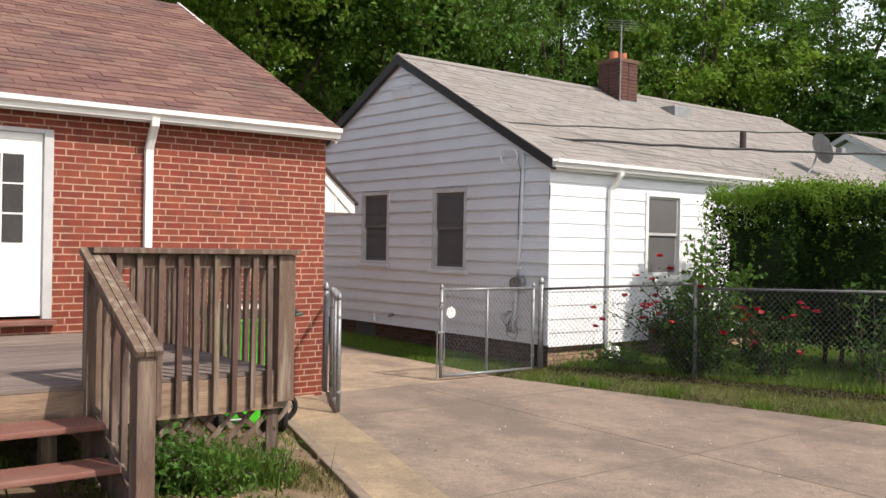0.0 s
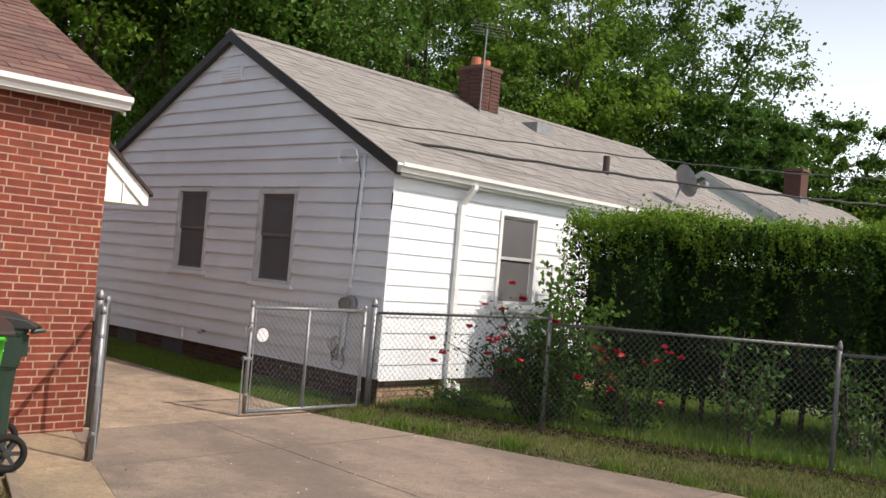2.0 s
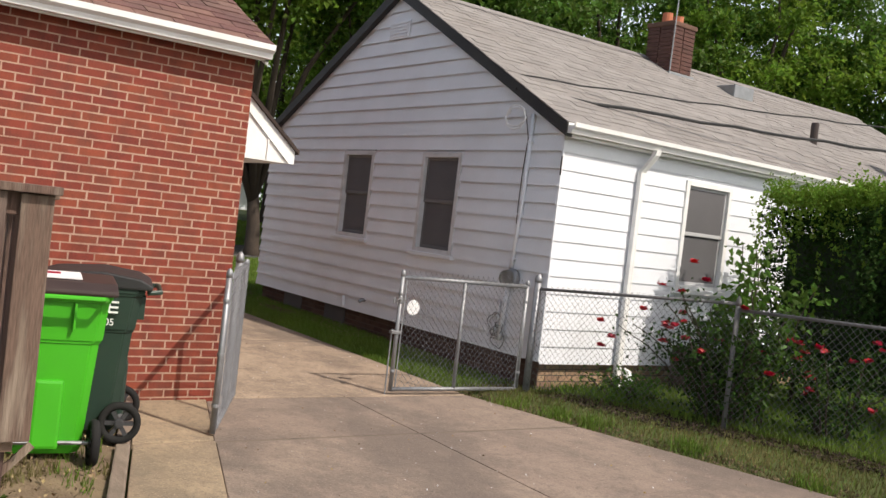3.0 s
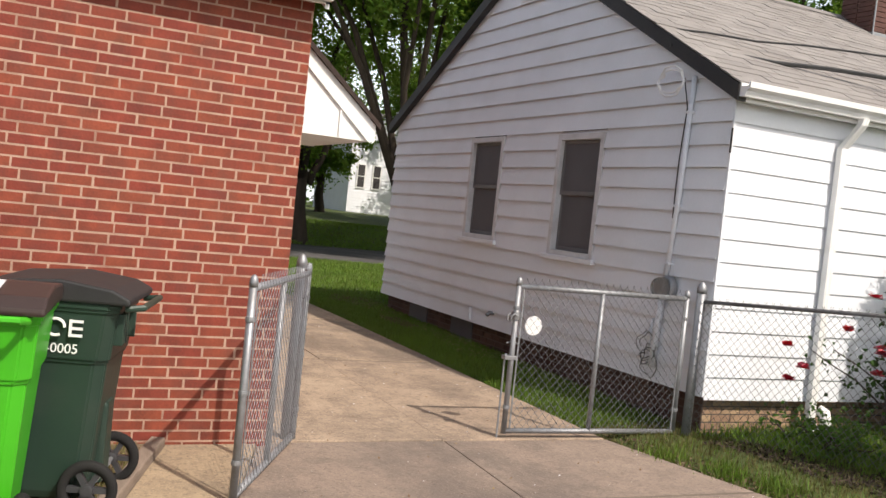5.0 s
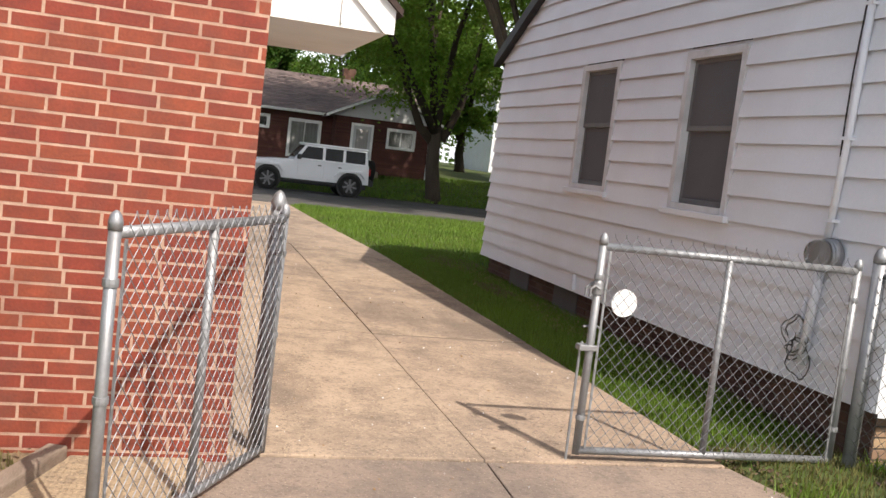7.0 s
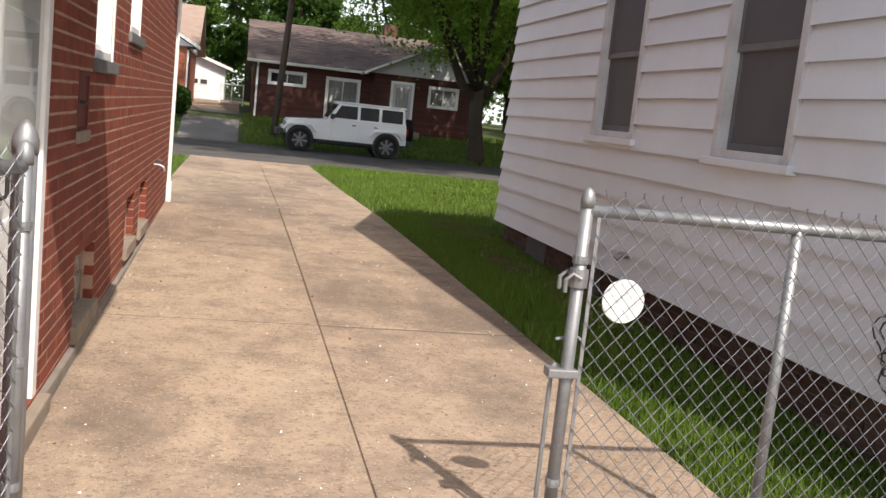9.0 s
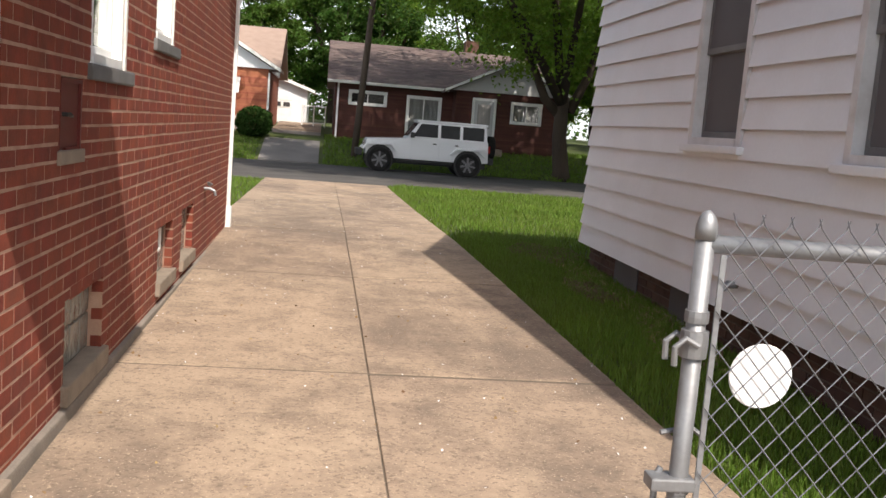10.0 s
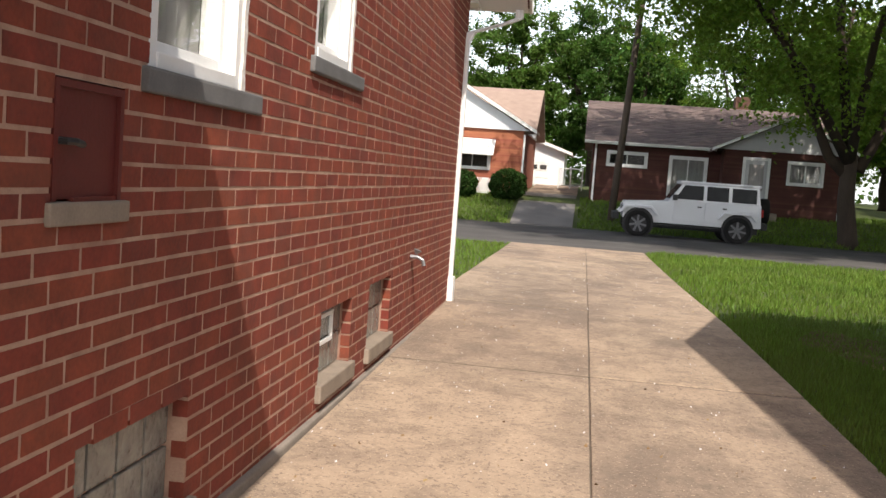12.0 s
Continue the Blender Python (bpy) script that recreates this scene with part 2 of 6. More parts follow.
RUBBER = mat("black_rubber", (0.015, 0.015, 0.016), (0.025, 0.024, 0.023), 0.85, 8, 90, 0.2, spec=0.15)
CAR_WHITE = mat("white_car_paint", (0.75, 0.76, 0.78), (0.73, 0.74, 0.76), 0.25, 3, 30, 0, spec=0.6)
HUB_GREY = mat("dark_grey_plastic", (0.05, 0.05, 0.055), (0.035, 0.035, 0.038), 0.5, 8, 60, 0.1)
BLACK_PLASTIC = mat("black_plastic", (0.02, 0.02, 0.021), (0.03, 0.03, 0.03), 0.55, 8, 60, 0.1)
RIM_METAL = mat("wheel_rim_metal", (0.2, 0.2, 0.21), (0.15, 0.15, 0.16), 0.35, 8, 60, 0, metal=0.25)
RED_PAINT = mat("dark_red_painted_metal", (0.13, 0.022, 0.018), (0.1, 0.017, 0.014), 0.55, 6, 80, 0.15)
CLAY = mat("clay_flue", (0.48, 0.17, 0.09), (0.4, 0.14, 0.08), 0.9, 6, 80, 0.2)
CHIM_BRICK = mat("chimney_brick", (0.125, 0.06, 0.046), (0.075, 0.04, 0.033), 0.9, 6, 100, 0.4, island=0.3)
ROSE = mat("red_rose_petals", (0.42, 0.008, 0.03), (0.3, 0.005, 0.018), 0.5, 20, 80, 0, island=0.2, translucent=0.2)
CURTAIN = mat("pale_curtain", (0.34, 0.32, 0.31), (0.22, 0.21, 0.21), 0.9, 6, 20, 0.3, stretch=(3, 6, 0.2))
# dark colour painted in place of the shade of unlit rooms
ROOM_SHADE = mat("room_shade", (0.06, 0.055, 0.055), (0.035, 0.033, 0.035), 0.9, 2, 20, 0)
SCREEN = mat("window_screen", (0.12, 0.115, 0.12), (0.09, 0.088, 0.092), 0.7, 1.5, 300, 0.1)
OLD_TIMBER = mat("old_edging_timber", (0.27, 0.21, 0.165), (0.17, 0.13, 0.1), 0.95, 5, 50, 0.6, stretch=(3, 0.6, 3))
LEAD = mat("dull_flashing", (0.3, 0.31, 0.32), (0.22, 0.23, 0.24), 0.5, 8, 60, 0.1, metal=0.5)
CABLE = mat("black_cable", (0.02, 0.02, 0.022), (0.03, 0.03, 0.03), 0.6, 8, 60, 0)
CAULK = mat("white_caulk", (0.75, 0.73, 0.7), (0.6, 0.56, 0.52), 0.8, 30, 120, 0.5)
LETTER = mat("white_lettering", (0.8, 0.8, 0.8), (0.75, 0.75, 0.75), 0.6, 5, 40, 0)
PAPER = mat("label_paper", (0.75, 0.72, 0.72), (0.65, 0.62, 0.62), 0.7, 8, 40, 0)
POLE_WOOD = mat("utility_pole_wood", (0.1, 0.075, 0.058), (0.065, 0.05, 0.04), 0.95, 4, 40, 0.5, stretch=(3, 3, 0.3))
GLASS_BLOCK = mat("glass_block", (0.22, 0.22, 0.2), (0.13, 0.13, 0.12), 0.12, 14, 40, 0.6, spec=0.7, bump_dist=0.02)
MULCH = mat("dark_mulch", (0.06, 0.04, 0.028), (0.032, 0.022, 0.017), 0.95, 6, 40, 0, island=0.4)
THATCH = mat("brown_thatch", (0.15, 0.105, 0.06), (0.09, 0.065, 0.04), 0.95, 6, 40, 0, island=0.4)
LEAF_LITTER = mat("dead_leaves", (0.3, 0.2, 0.1), (0.2, 0.12, 0.06), 0.9, 3, 20, 0, island=0.4)

GLASS = bpy.data.materials.new("window_glass")
GLASS.use_nodes = True
gp = GLASS.node_tree.nodes["Principled BSDF"]
gp.inputs["Base Color"].default_value = (0.9, 0.93, 0.92, 1)
gp.inputs["Roughness"].default_value = 0.02
gp.inputs["Transmission Weight"].default_value = 1.0
gp.inputs["IOR"].default_value = 1.45


# ---- building helpers ----
def part(name, bm, material, parent=None, label="", smooth=False):
    me = bpy.data.meshes.new(name)
    bm.to_mesh(me)
    bm.free()
    me.materials.append(material)
    if smooth:
        for f in me.polygons:
            f.use_smooth = True
    ob = new(name, me)
    ob.parent = parent
    if label:
        tagged(ob, label)
    return ob


def thing(name, label, category, m=None, group="", kind=""):
    ob = new(name)
    if m is not None:
        ob.matrix_world = m
    return tagged(ob, label, category, group, kind)


def box(x0, x1, y0, y1, z0, z1, bm=None, bevel=0.0, m=None):
    bm2 = bmesh.new()
    co = [(x, y, z) for z in (z0, z1) for y in (y0, y1) for x in (x0, x1)]
    v = [bm2.verts.new(m @ Vector(c) if m is not None else c) for c in co]
    for f in ((0, 2, 3, 1), (4, 5, 7, 6), (0, 1, 5, 4), (2, 6, 7, 3), (0, 4, 6, 2), (1, 3, 7, 5)):
        bm2.faces.new([v[i] for i in f])
    bmesh.ops.recalc_face_normals(bm2, faces=bm2.faces)
    if bevel:
        bmesh.ops.bevel(bm2, geom=bm2.edges[:], offset=bevel, segments=2, affect="EDGES", profile=0.6)
    return join(bm, bm2)


def join(bm, other):
    if bm is None:
        return other
    me = bpy.data.meshes.new("tmp")
    other.to_mesh(me)
    other.free()
    bm.from_mesh(me)
    bpy.data.meshes.remove(me)
    return bm


def tube(points, radii, seg=8, bm=None, cap=True):
    """A round tube through points, with a radius at each."""
    bm2 = bmesh.new()
    pts = [Vector(p) for p in points]
    if not hasattr(radii, "__len__"):
        radii = [radii] * len(pts)
    rings = []
    ref = None
    for i, p in enumerate(pts):
        d = (pts[min(i + 1, len(pts) - 1)] - pts[max(i - 1, 0)]).normalized()
        if ref is None:
            ref = d.orthogonal().normalized()
        ref = (ref - d * ref.dot(d)).normalized()
        side = d.cross(ref)
        rings.append([bm2.verts.new(p + (ref * math.cos(2 * math.pi * k / seg) + side * math.sin(2 * math.pi * k / seg)) * radii[i]) for k in range(seg)])
    for a, b in zip(rings, rings[1:]):
        for k in range(seg):
            bm2.faces.new((a[k], a[(k + 1) % seg], b[(k + 1) % seg], b[k]))
    if cap:
        bm2.faces.new(rings[0][::-1])
        bm2.faces.new(rings[-1])
    return join(bm, bm2)


def prism(outline, axis, a, b, bm=None, bevel=0.0):
    """An outline of 2D points drawn out along an axis from a to b."""
    bm2 = bmesh.new()
    def at(p, d):
        return {"x": (d, p[0], p[1]), "y": (p[0], d, p[1]), "z": (p[0], p[1], d)}[axis]
    lo = [bm2.verts.new(at(p, a)) for p in outline]
    hi = [bm2.verts.new(at(p, b)) for p in outline]
    bm2.faces.new(lo)
    bm2.faces.new(hi[::-1])
    for i in range(len(outline)):
        j = (i + 1) % len(outline)
        bm2.faces.new((lo[i], hi[i], hi[j], lo[j]))
    bmesh.ops.recalc_face_normals(bm2, faces=bm2.faces)
    if bevel:
        bmesh.ops.bevel(bm2, geom=bm2.edges[:], offset=bevel, segments=2, affect="EDGES", profile=0.6)
    return join(bm, bm2)


def lathe(profile, seg=20, bm=None, m=None, ring=False):
    """A profile of (radius, height) turned round z."""
    bm2 = bmesh.new()
    rings = [[bm2.verts.new((r * math.cos(2 * math.pi * k / seg), r * math.sin(2 * math.pi * k / seg), z)) for k in range(seg)] for r, z in profile]
    for a, b in zip(rings, rings[1:] + (rings[:1] if ring else [])):
        for k in range(seg):
            bm2.faces.new((a[k], a[(k + 1) % seg], b[(k + 1) % seg], b[k]))
    if not ring:
        bm2.faces.new(rings[0][::-1])
        bm2.faces.new(rings[-1])
    bmesh.ops.recalc_face_normals(bm2, faces=bm2.faces)
    if m is not None:
        bmesh.ops.transform(bm2, matrix=m, verts=bm2.verts)
    return join(bm, bm2)


def mesh_object(name, verts, faces, material, parent=None):
    me = bpy.data.meshes.new(name)
    verts = np.asarray(verts, dtype=np.float32)
    faces = np.asarray(faces, dtype=np.int32)
    k = faces.shape[1]
    me.vertices.add(len(verts))
    me.vertices.foreach_set("co", verts.ravel())
    me.loops.add(faces.size)
    me.loops.foreach_set("vertex_index", faces.ravel())
    me.polygons.add(len(faces))
    me.polygons.foreach_set("loop_start", np.arange(0, faces.size, k, dtype=np.int32))
    me.update(calc_edges=True)
    me.shade_flat()
    me.materials.append(material)
    ob = new(name, me)
    ob.parent = parent
    return ob


def ground_z(y):
    return float(np.interp(y, (-60, 0, 3, 8, 19, 31.6, 36, 47, 90), (0.0, 0.0, 0.05, 0.12, 0.02, -0.19, 0.65, 1.1, 1.4)))

# ---- setting ----
def drive_right(y):
    return float(np.interp(y, (-12, -4.4, -2.2, -1.2, 0.1, 4, 9, 13, 20), (4.7, 3.72, 3.28, 3.02, 2.78, 2.69, 2.59, 2.52, 2.48)))


def make_ground():
    xs = sorted({round(v, 2) for v in list(np.arange(-14, 20.1, 0.5)) + list(np.arange(2.4, 5.3, 0.1)) + [-400, -150, -60, -30, 30, 60, 150, 400]})
    ys = sorted({round(v, 2) for v in list(np.arange(-18, 46.1, 0.5)) + [-400, -120, -40, -25, 60, 90, 150, 400]})
    verts, faces = [], []
    for y in ys:
        for x in xs:
            z = ground_z(y) - 0.035
            if y < 19 and x > 2.4:
                z += 0.05 * min(1, max(0, x - drive_right(y) - 0.02) / 0.25)
                if y < 0.5:
                    z += 0.09 * min(1, max(0, x - drive_right(y) - 0.1) / 0.9) * min(1, (0.5 - y))
            if y < 0.5 and x < -1.1 + 0.34 * y:
                z += 0.03
            if 18.9 < y < 32.5:
                z -= 0.05
            verts.append((x, y, z + 0.012 * noise.noise((x * 0.7, y * 0.7, 0))))
    w = len(xs)
    for j in range(len(ys) - 1):
        for i in range(w - 1):
            a = j * w + i
            faces.append((a, a + 1, a + w + 1, a + w))
    return tagged(mesh_object("ground", verts, faces, SOIL_GRASS), "green lawn ground with worn patches", "ground", kind="structure")


make_ground()


def slab(outline, parent, top=0.0, material=CONCRETE, name="slab", thick=0.12):
    """A concrete slab with eased edges, which follows the fall of the ground."""
    top += 0.003 + 0.003 * math.sin(outline[0][0] * 7.3 + outline[0][1] * 3.9)
    bm = prism(outline, "z", -thick, top, bevel=0.008)
    for v in bm.verts:
        v.co.z += ground_z(v.co.y)
    return part(name, bm, material, parent)


def cx(y):
    return 1.362 if y > 0.1 else 1.355 + 0.065 * y


drive = thing("driveway", "worn tan concrete driveway slabs with dark stains", "driveway", kind="structure")
J = 0.0035
cuts = [0.1, 3.02, 5.85, 8.74, 11.5, 14.4, 17.0, 18.75]
for a, b in zip(cuts, cuts[1:]):
    xl = 0.048 if a < 8 else -0.12
    slab([(xl, a + 4.2 * J), (1.362 - J, a + 4.2 * J), (1.362 - J, b - 4.2 * J), (xl, b - 4.2 * J)], drive)
    slab([(1.362 + J, a + 4.2 * J), (drive_right(a) - J, a + 4.2 * J), (drive_right(b) - J, b - 4.2 * J), (1.362 + J, b - 4.2 * J)], drive)
cuts = [0.1, -1.27, -4.3, -7.4, -12.0]
for b, a in zip(cuts, cuts[1:]):
    def left(y):
        return -0.04 + 0.34 * y
    slab([(left(a) + J, a + 4.2 * J), (cx(a) - J, a + 4.2 * J), (cx(b) - J, b - 4.2 * J), (left(b) + J, b - 4.2 * J)], drive, 0, YARD_CONCRETE)
    slab([(cx(a) + J, a + 4.2 * J), (drive_right(a), a + 4.2 * J), (drive_right(b), b - 4.2 * J), (cx(b) + J, b - 4.2 * J)], drive, 0, YARD_CONCRETE)
    slab([(left(a) - 0.58, a + 4.2 * J), (left(a) - J, a + 4.2 * J), (left(b) - J, b - 4.2 * J), (left(b) - 0.58, b - 4.2 * J)], drive, 0.012, WALK_CONCRETE)

for y in [3.02, 5.85, 8.74, 11.5, 14.4, 17.0, -1.27, -4.3, -7.4]:
    x0 = -0.1 if y > 8.7 else 0.05 if y > 0 else -0.04 + 0.34 * y
    zj = ground_z(y)
    part("joint", box(x0, drive_right(y) - 0.01, y - 0.0155, y + 0.0155, zj - 0.05, zj - 0.001), JOINT_DIRT, drive)

for a, b in zip([0.12, 3.0, 5.5, 8.0, 13.0], [3.0, 5.5, 8.0, 13.0, 18.7]):
    bm = box(1.3588, 1.3652, a, b - 0.001, -0.06, -0.007)
    for v in bm.verts:
        v.co.z += ground_z(v.co.y)
    part("joint", bm, JOINT_DIRT, drive)

road = part("road", box(-150, 150, 18.75, 31.6, -0.2, 0.0), ASPHALT)
for v in road.data.vertices:
    v.co.z += ground_z(v.co.y) - 0.02
tagged(road, "grey asphalt residential street", "road", kind="structure")


# ---- brick laying ----
COURSE, UNIT = 0.0663, 0.204


def brick_cells(u0, u1, z0, z1, holes, top=None, flush_end=False):
    """Cells of a running bond between u0 and u1, cut at the holes (u0, u1, z0, z1); whole and half bricks close the flush end."""
    cells = []
    rnd = random.Random(17)
    for r in range(int((z1 - z0) / COURSE)):
        za, zb = z0 + r * COURSE, z0 + (r + 1) * COURSE - 0.0125
        shift = UNIT / 2 if r % 2 else 0
        u = u0 - shift
        if flush_end:
            u = u1 + 0.0125 - shift - UNIT * (1 + int((u1 - u0) / UNIT))
        while u < u1:
            nxt_u = u + UNIT
            if u > u0 + 0.5 and u < u1 - 0.6:
                nxt_u += rnd.uniform(-0.012, 0.012)
            spans = [(max(u, u0), min(nxt_u - 0.0125, u1))]
            for h0, h1, hz0, hz1 in holes:
                if zb > hz0 + 0.012 and za < hz1 - 0.012:
                    nxt = []
                    for a, b in spans:
                        if b <= h0 or a >= h1:
                            nxt.append((a, b))
                        else:
                            if a < h0 - 0.004:
                                nxt.append((a, h0))
                            if b > h1 + 0.004:
                                nxt.append((h1, b))
                            p, q = max(a, h0), min(b, h1)
                            if hz0 - za > 0.015 and q - p > 0.01:
                                cells.append((p, q, za, hz0))
                            if zb - hz1 > 0.015 and q - p > 0.01:
                                cells.append((p, q, hz1, zb))
                    spans = nxt
            for a, b in spans:
                if b - a > 0.004 and (top is None or zb < top((a + b) / 2)):
                    cells.append((a, b, za, zb))
            u = nxt_u
    return cells


def lay(cells, axis, face, out, parent, near, material, joined, depth=0.05):
    """Bricks on a wall's plane. Those for which near() holds are pieces of their own, the rest one mesh."""
    rnd = random.Random(4)
    shared, verts, faces, count = {}, [], [], 0
    for a, b, za, zb in cells:
        proud = out * rnd.uniform(0.0, 0.0008)
        lo, hi = sorted((face - out * depth, face + proud))
        if near(a, b, za, zb) and count < 300:
            count += 1
            key = (round((b - a) * 200), rnd.randrange(3))
            L, H = (b - a) / 2, (zb - za) / 2
            if key not in shared:
                L = key[0] / 400
                bm = box(-L, L, -depth / 2, depth / 2, -H, H) if axis == "y" else box(-depth / 2, depth / 2, -L, L, -H, H)
                for v in bm.verts:
                    v.co += Vector((rnd.uniform(-0.0014, 0.0014) * (axis == "y"), rnd.uniform(-0.0014, 0.0014) * (axis == "x"), rnd.uniform(-0.0014, 0.0014)))
                me = bpy.data.meshes.new("brick")
                bm.to_mesh(me)
                bm.free()
                me.materials.append(material)
                shared[key] = me
            ob = new("brick", shared[key])
            mid = face - out * depth / 2 + proud
            ob.location = ((a + b) / 2, mid, (za + zb) / 2) if axis == "y" else (mid, (a + b) / 2, (za + zb) / 2)
            ob.parent = parent
        else:
            n = len(verts)
            for z in (za, zb):
                for d in (lo, hi):
                    for u in (a, b):
                        z += rnd.uniform(-0.0008, 0.0008)
                        u += rnd.uniform(-0.0016, 0.0016)
                        verts.append((u, d, z) if axis == "y" else (d, u, z))
            faces += [(n + i, n + j, n + k, n + m) for i, j, k, m in ((0, 2, 3, 1), (4, 5, 7, 6), (0, 1, 5, 4), (2, 6, 7, 3), (0, 4, 6, 2), (1, 3, 7, 5))]
    if verts:
        ob = mesh_object("brickwork", verts, faces, joined, parent)
        tagged(ob, kind="stuff")


def roof_slope(x0, x1, y_eave, z_eave, y_ridge, z_ridge, material, parent, seed, exposure=0.145, tab=0.31, thick=0.014):
    """Shingle tabs in courses on one slope of a roof whose ridge runs along x."""
    rnd = random.Random(seed)
    run = Vector((0, y_ridge - y_eave, z_ridge - z_eave))
    length = run.length
    d = run / length
    up = Vector((0, -d.z, d.y)) if d.y > 0 else Vector((0, d.z, -d.y))
    verts, faces = [], []
    for r in range(int(length / exposure)):
        s0, s1 = r * exposure, min((r + 1.6) * exposure, length)
        x = x0 - (tab / 2 if r % 2 else 0) - rnd.uniform(0, 0.05)
        while x < x1:
            a, b = max(x, x0), min(x + tab - 0.008, x1)
            if b - a > 0.03:
                lift = thick + rnd.uniform(-0.003, 0.006)
                o = Vector((0, y_eave, z_eave))
                n = len(verts)
                for s, h0, h1 in ((s0 + rnd.uniform(-0.008, 0.008), 0.0, lift), (s1, -0.004, 0.004)):
                    for u in (a, b):
                        for h in (h0, h1):
                            p = o + d * s + up * h
                            verts.append((u, p.y, p.z))
                faces += [(n + i, n + j, n + k, n + m) for i, j, k, m in ((1, 3, 7, 5), (0, 1, 3, 2), (0, 4, 5, 1), (2, 3, 7, 6))]
            x += tab
    ob = mesh_object("shingles", verts, faces, material, parent)
    bm = bmesh.new()
    bm.from_mesh(ob.data)
    bmesh.ops.recalc_face_normals(bm, faces=bm.faces)
    bm.to_mesh(ob.data)
    bm.free()
    tagged(ob, kind="stuff")
    return ob


def gutter(x0, x1, y, z, out, parent, name="gutter", material=WHITE):
    """A K-shaped eaves gutter along x, hung on the side out (-1: towards -y)."""
    prof = [(0, 0), (0, -0.11), (0.06 * out, -0.11), (0.075 * out, -0.07), (0.11 * out, -0.045), (0.115 * out, 0.0), (0.1 * out, 0.0), (0.09 * out, -0.03), (0.012 * out, -0.03), (0.012 * out, 0)]
    return part(name, prism([(y + p, z + q) for p, q in prof], "x", x0, x1), material, parent)


def downspout(points, parent, size=(0.075, 0.055), material=WHITE, name="downspout"):
    bm = bmesh.new()
    a, b = size[0] / 2, size[1] / 2
    rings = []
    for p in points:
        rings.append([bm.verts.new((p[0] + dx, p[1] + dy, p[2])) for dx, dy in ((-a, -b), (-a * 0.5, -b * 1.15), (0, -b), (a * 0.5, -b * 1.15), (a, -b), (a, b), (0, b), (-a, b))])
    for r, s in zip(rings, rings[1:]):
        for k in range(8):
            bm.faces.new((r[k], r[(k + 1) % 8], s[(k + 1) % 8], s[k]))
    bm.faces.new(rings[0])
    bm.faces.new(rings[-1][::-1])
    bmesh.ops.recalc_face_normals(bm, faces=bm.faces)
    return part(name, bm, material, parent)


def wall_window(parent, axis, face, out, u0, u1, z0, z1, frame_mat, fw=0.05, sash=True, inside=SCREEN, curtain=None, name="window", recess=0.05, sash_mat=None, slider=False, screened=False):
    """A window in a wall: frame, sashes, glass and what is behind. out: the way the wall faces along its normal axis."""
    def bx(a, b, d0, d1, c, e, bm=None):
        lo, hi = sorted((face + out * d0, face + out * d1))
        return box(lo, hi, a, b, c, e, bm, 0.004) if axis == "x" else box(a, b, lo, hi, c, e, bm, 0.004)
    sash_mat = sash_mat or frame_mat
    bm = bx(u0, u0 + fw, -0.12, 0.015, z0, z1)
    bx(u1 - fw, u1, -0.12, 0.015, z0, z1, bm)
    bx(u0 + fw, u1 - fw, -0.12, 0.015, z1 - fw, z1, bm)
    bx(u0 + fw, u1 - fw, -0.12, 0.02, z0, z0 + fw * 0.8, bm)
    win = part(name, bm, frame_mat, parent)
    s = 0.035
    a, b, c, e = u0 + fw, u1 - fw, z0 + fw * 0.8, z1 - fw
    mid = (c + e) / 2 + 0.02
    if slider:
        mu = (a + b) / 2
        panes = [(a, mu + 0.015, c, e, 0.0), (mu - 0.015, b, c, e, 0.02)]
    else:
        panes = [(a, b, c, mid + 0.015, 0.0), (a, b, mid - 0.015, e, 0.022)] if sash else [(a, b, c, e, 0.0)]
    for pa, pb, pc, pe, dd in panes:
        d0, d1 = -recess - 0.025 + dd, -recess + dd
        bm = bx(pa, pa + s, d0, d1, pc, pe)
        bx(pb - s, pb, d0, d1, pc, pe, bm)
        bx(pa + s, pb - s, d0, d1, pc, pc + s * 1.2, bm)
        bx(pa + s, pb - s, d0, d1, pe - s, pe, bm)
        part("sash", bm, sash_mat, win)
        if screened:
            part("insect_screen", bx(pa + s, pb - s, d1 - 0.008, d1 - 0.005, pc + s * 1.2, pe - s), SCREEN, win)
        g = part("pane", bx(pa + s, pb - s, d0 + 0.009, d0 + 0.014, pc + s * 1.2, pe - s), GLASS, win)
        g.visible_shadow = False
    # dark slab close behind the glass stands in for the unlit room
    part("dark_backing", bx(a, b, -0.3, -0.22, c, e), inside, win)
    if curtain:
        bm = bmesh.new()
        n = 24
        lo = face + out * -0.14
        prev = None
        for i in range(n + 1):
            u = a + (b - a) * i / n
            d = lo + 0.018 * math.sin(i * 1.9)
            co = [(d, u, c), (d, u, e)] if axis == "x" else [(u, d, c), (u, d, e)]
            cur = [bm.verts.new(q) for q in co]
            if prev:
                bm.faces.new((prev[0], cur[0], cur[1], prev[1]))
            prev = cur
        part("curtain", bm, curtain, win, smooth=True)
    return win


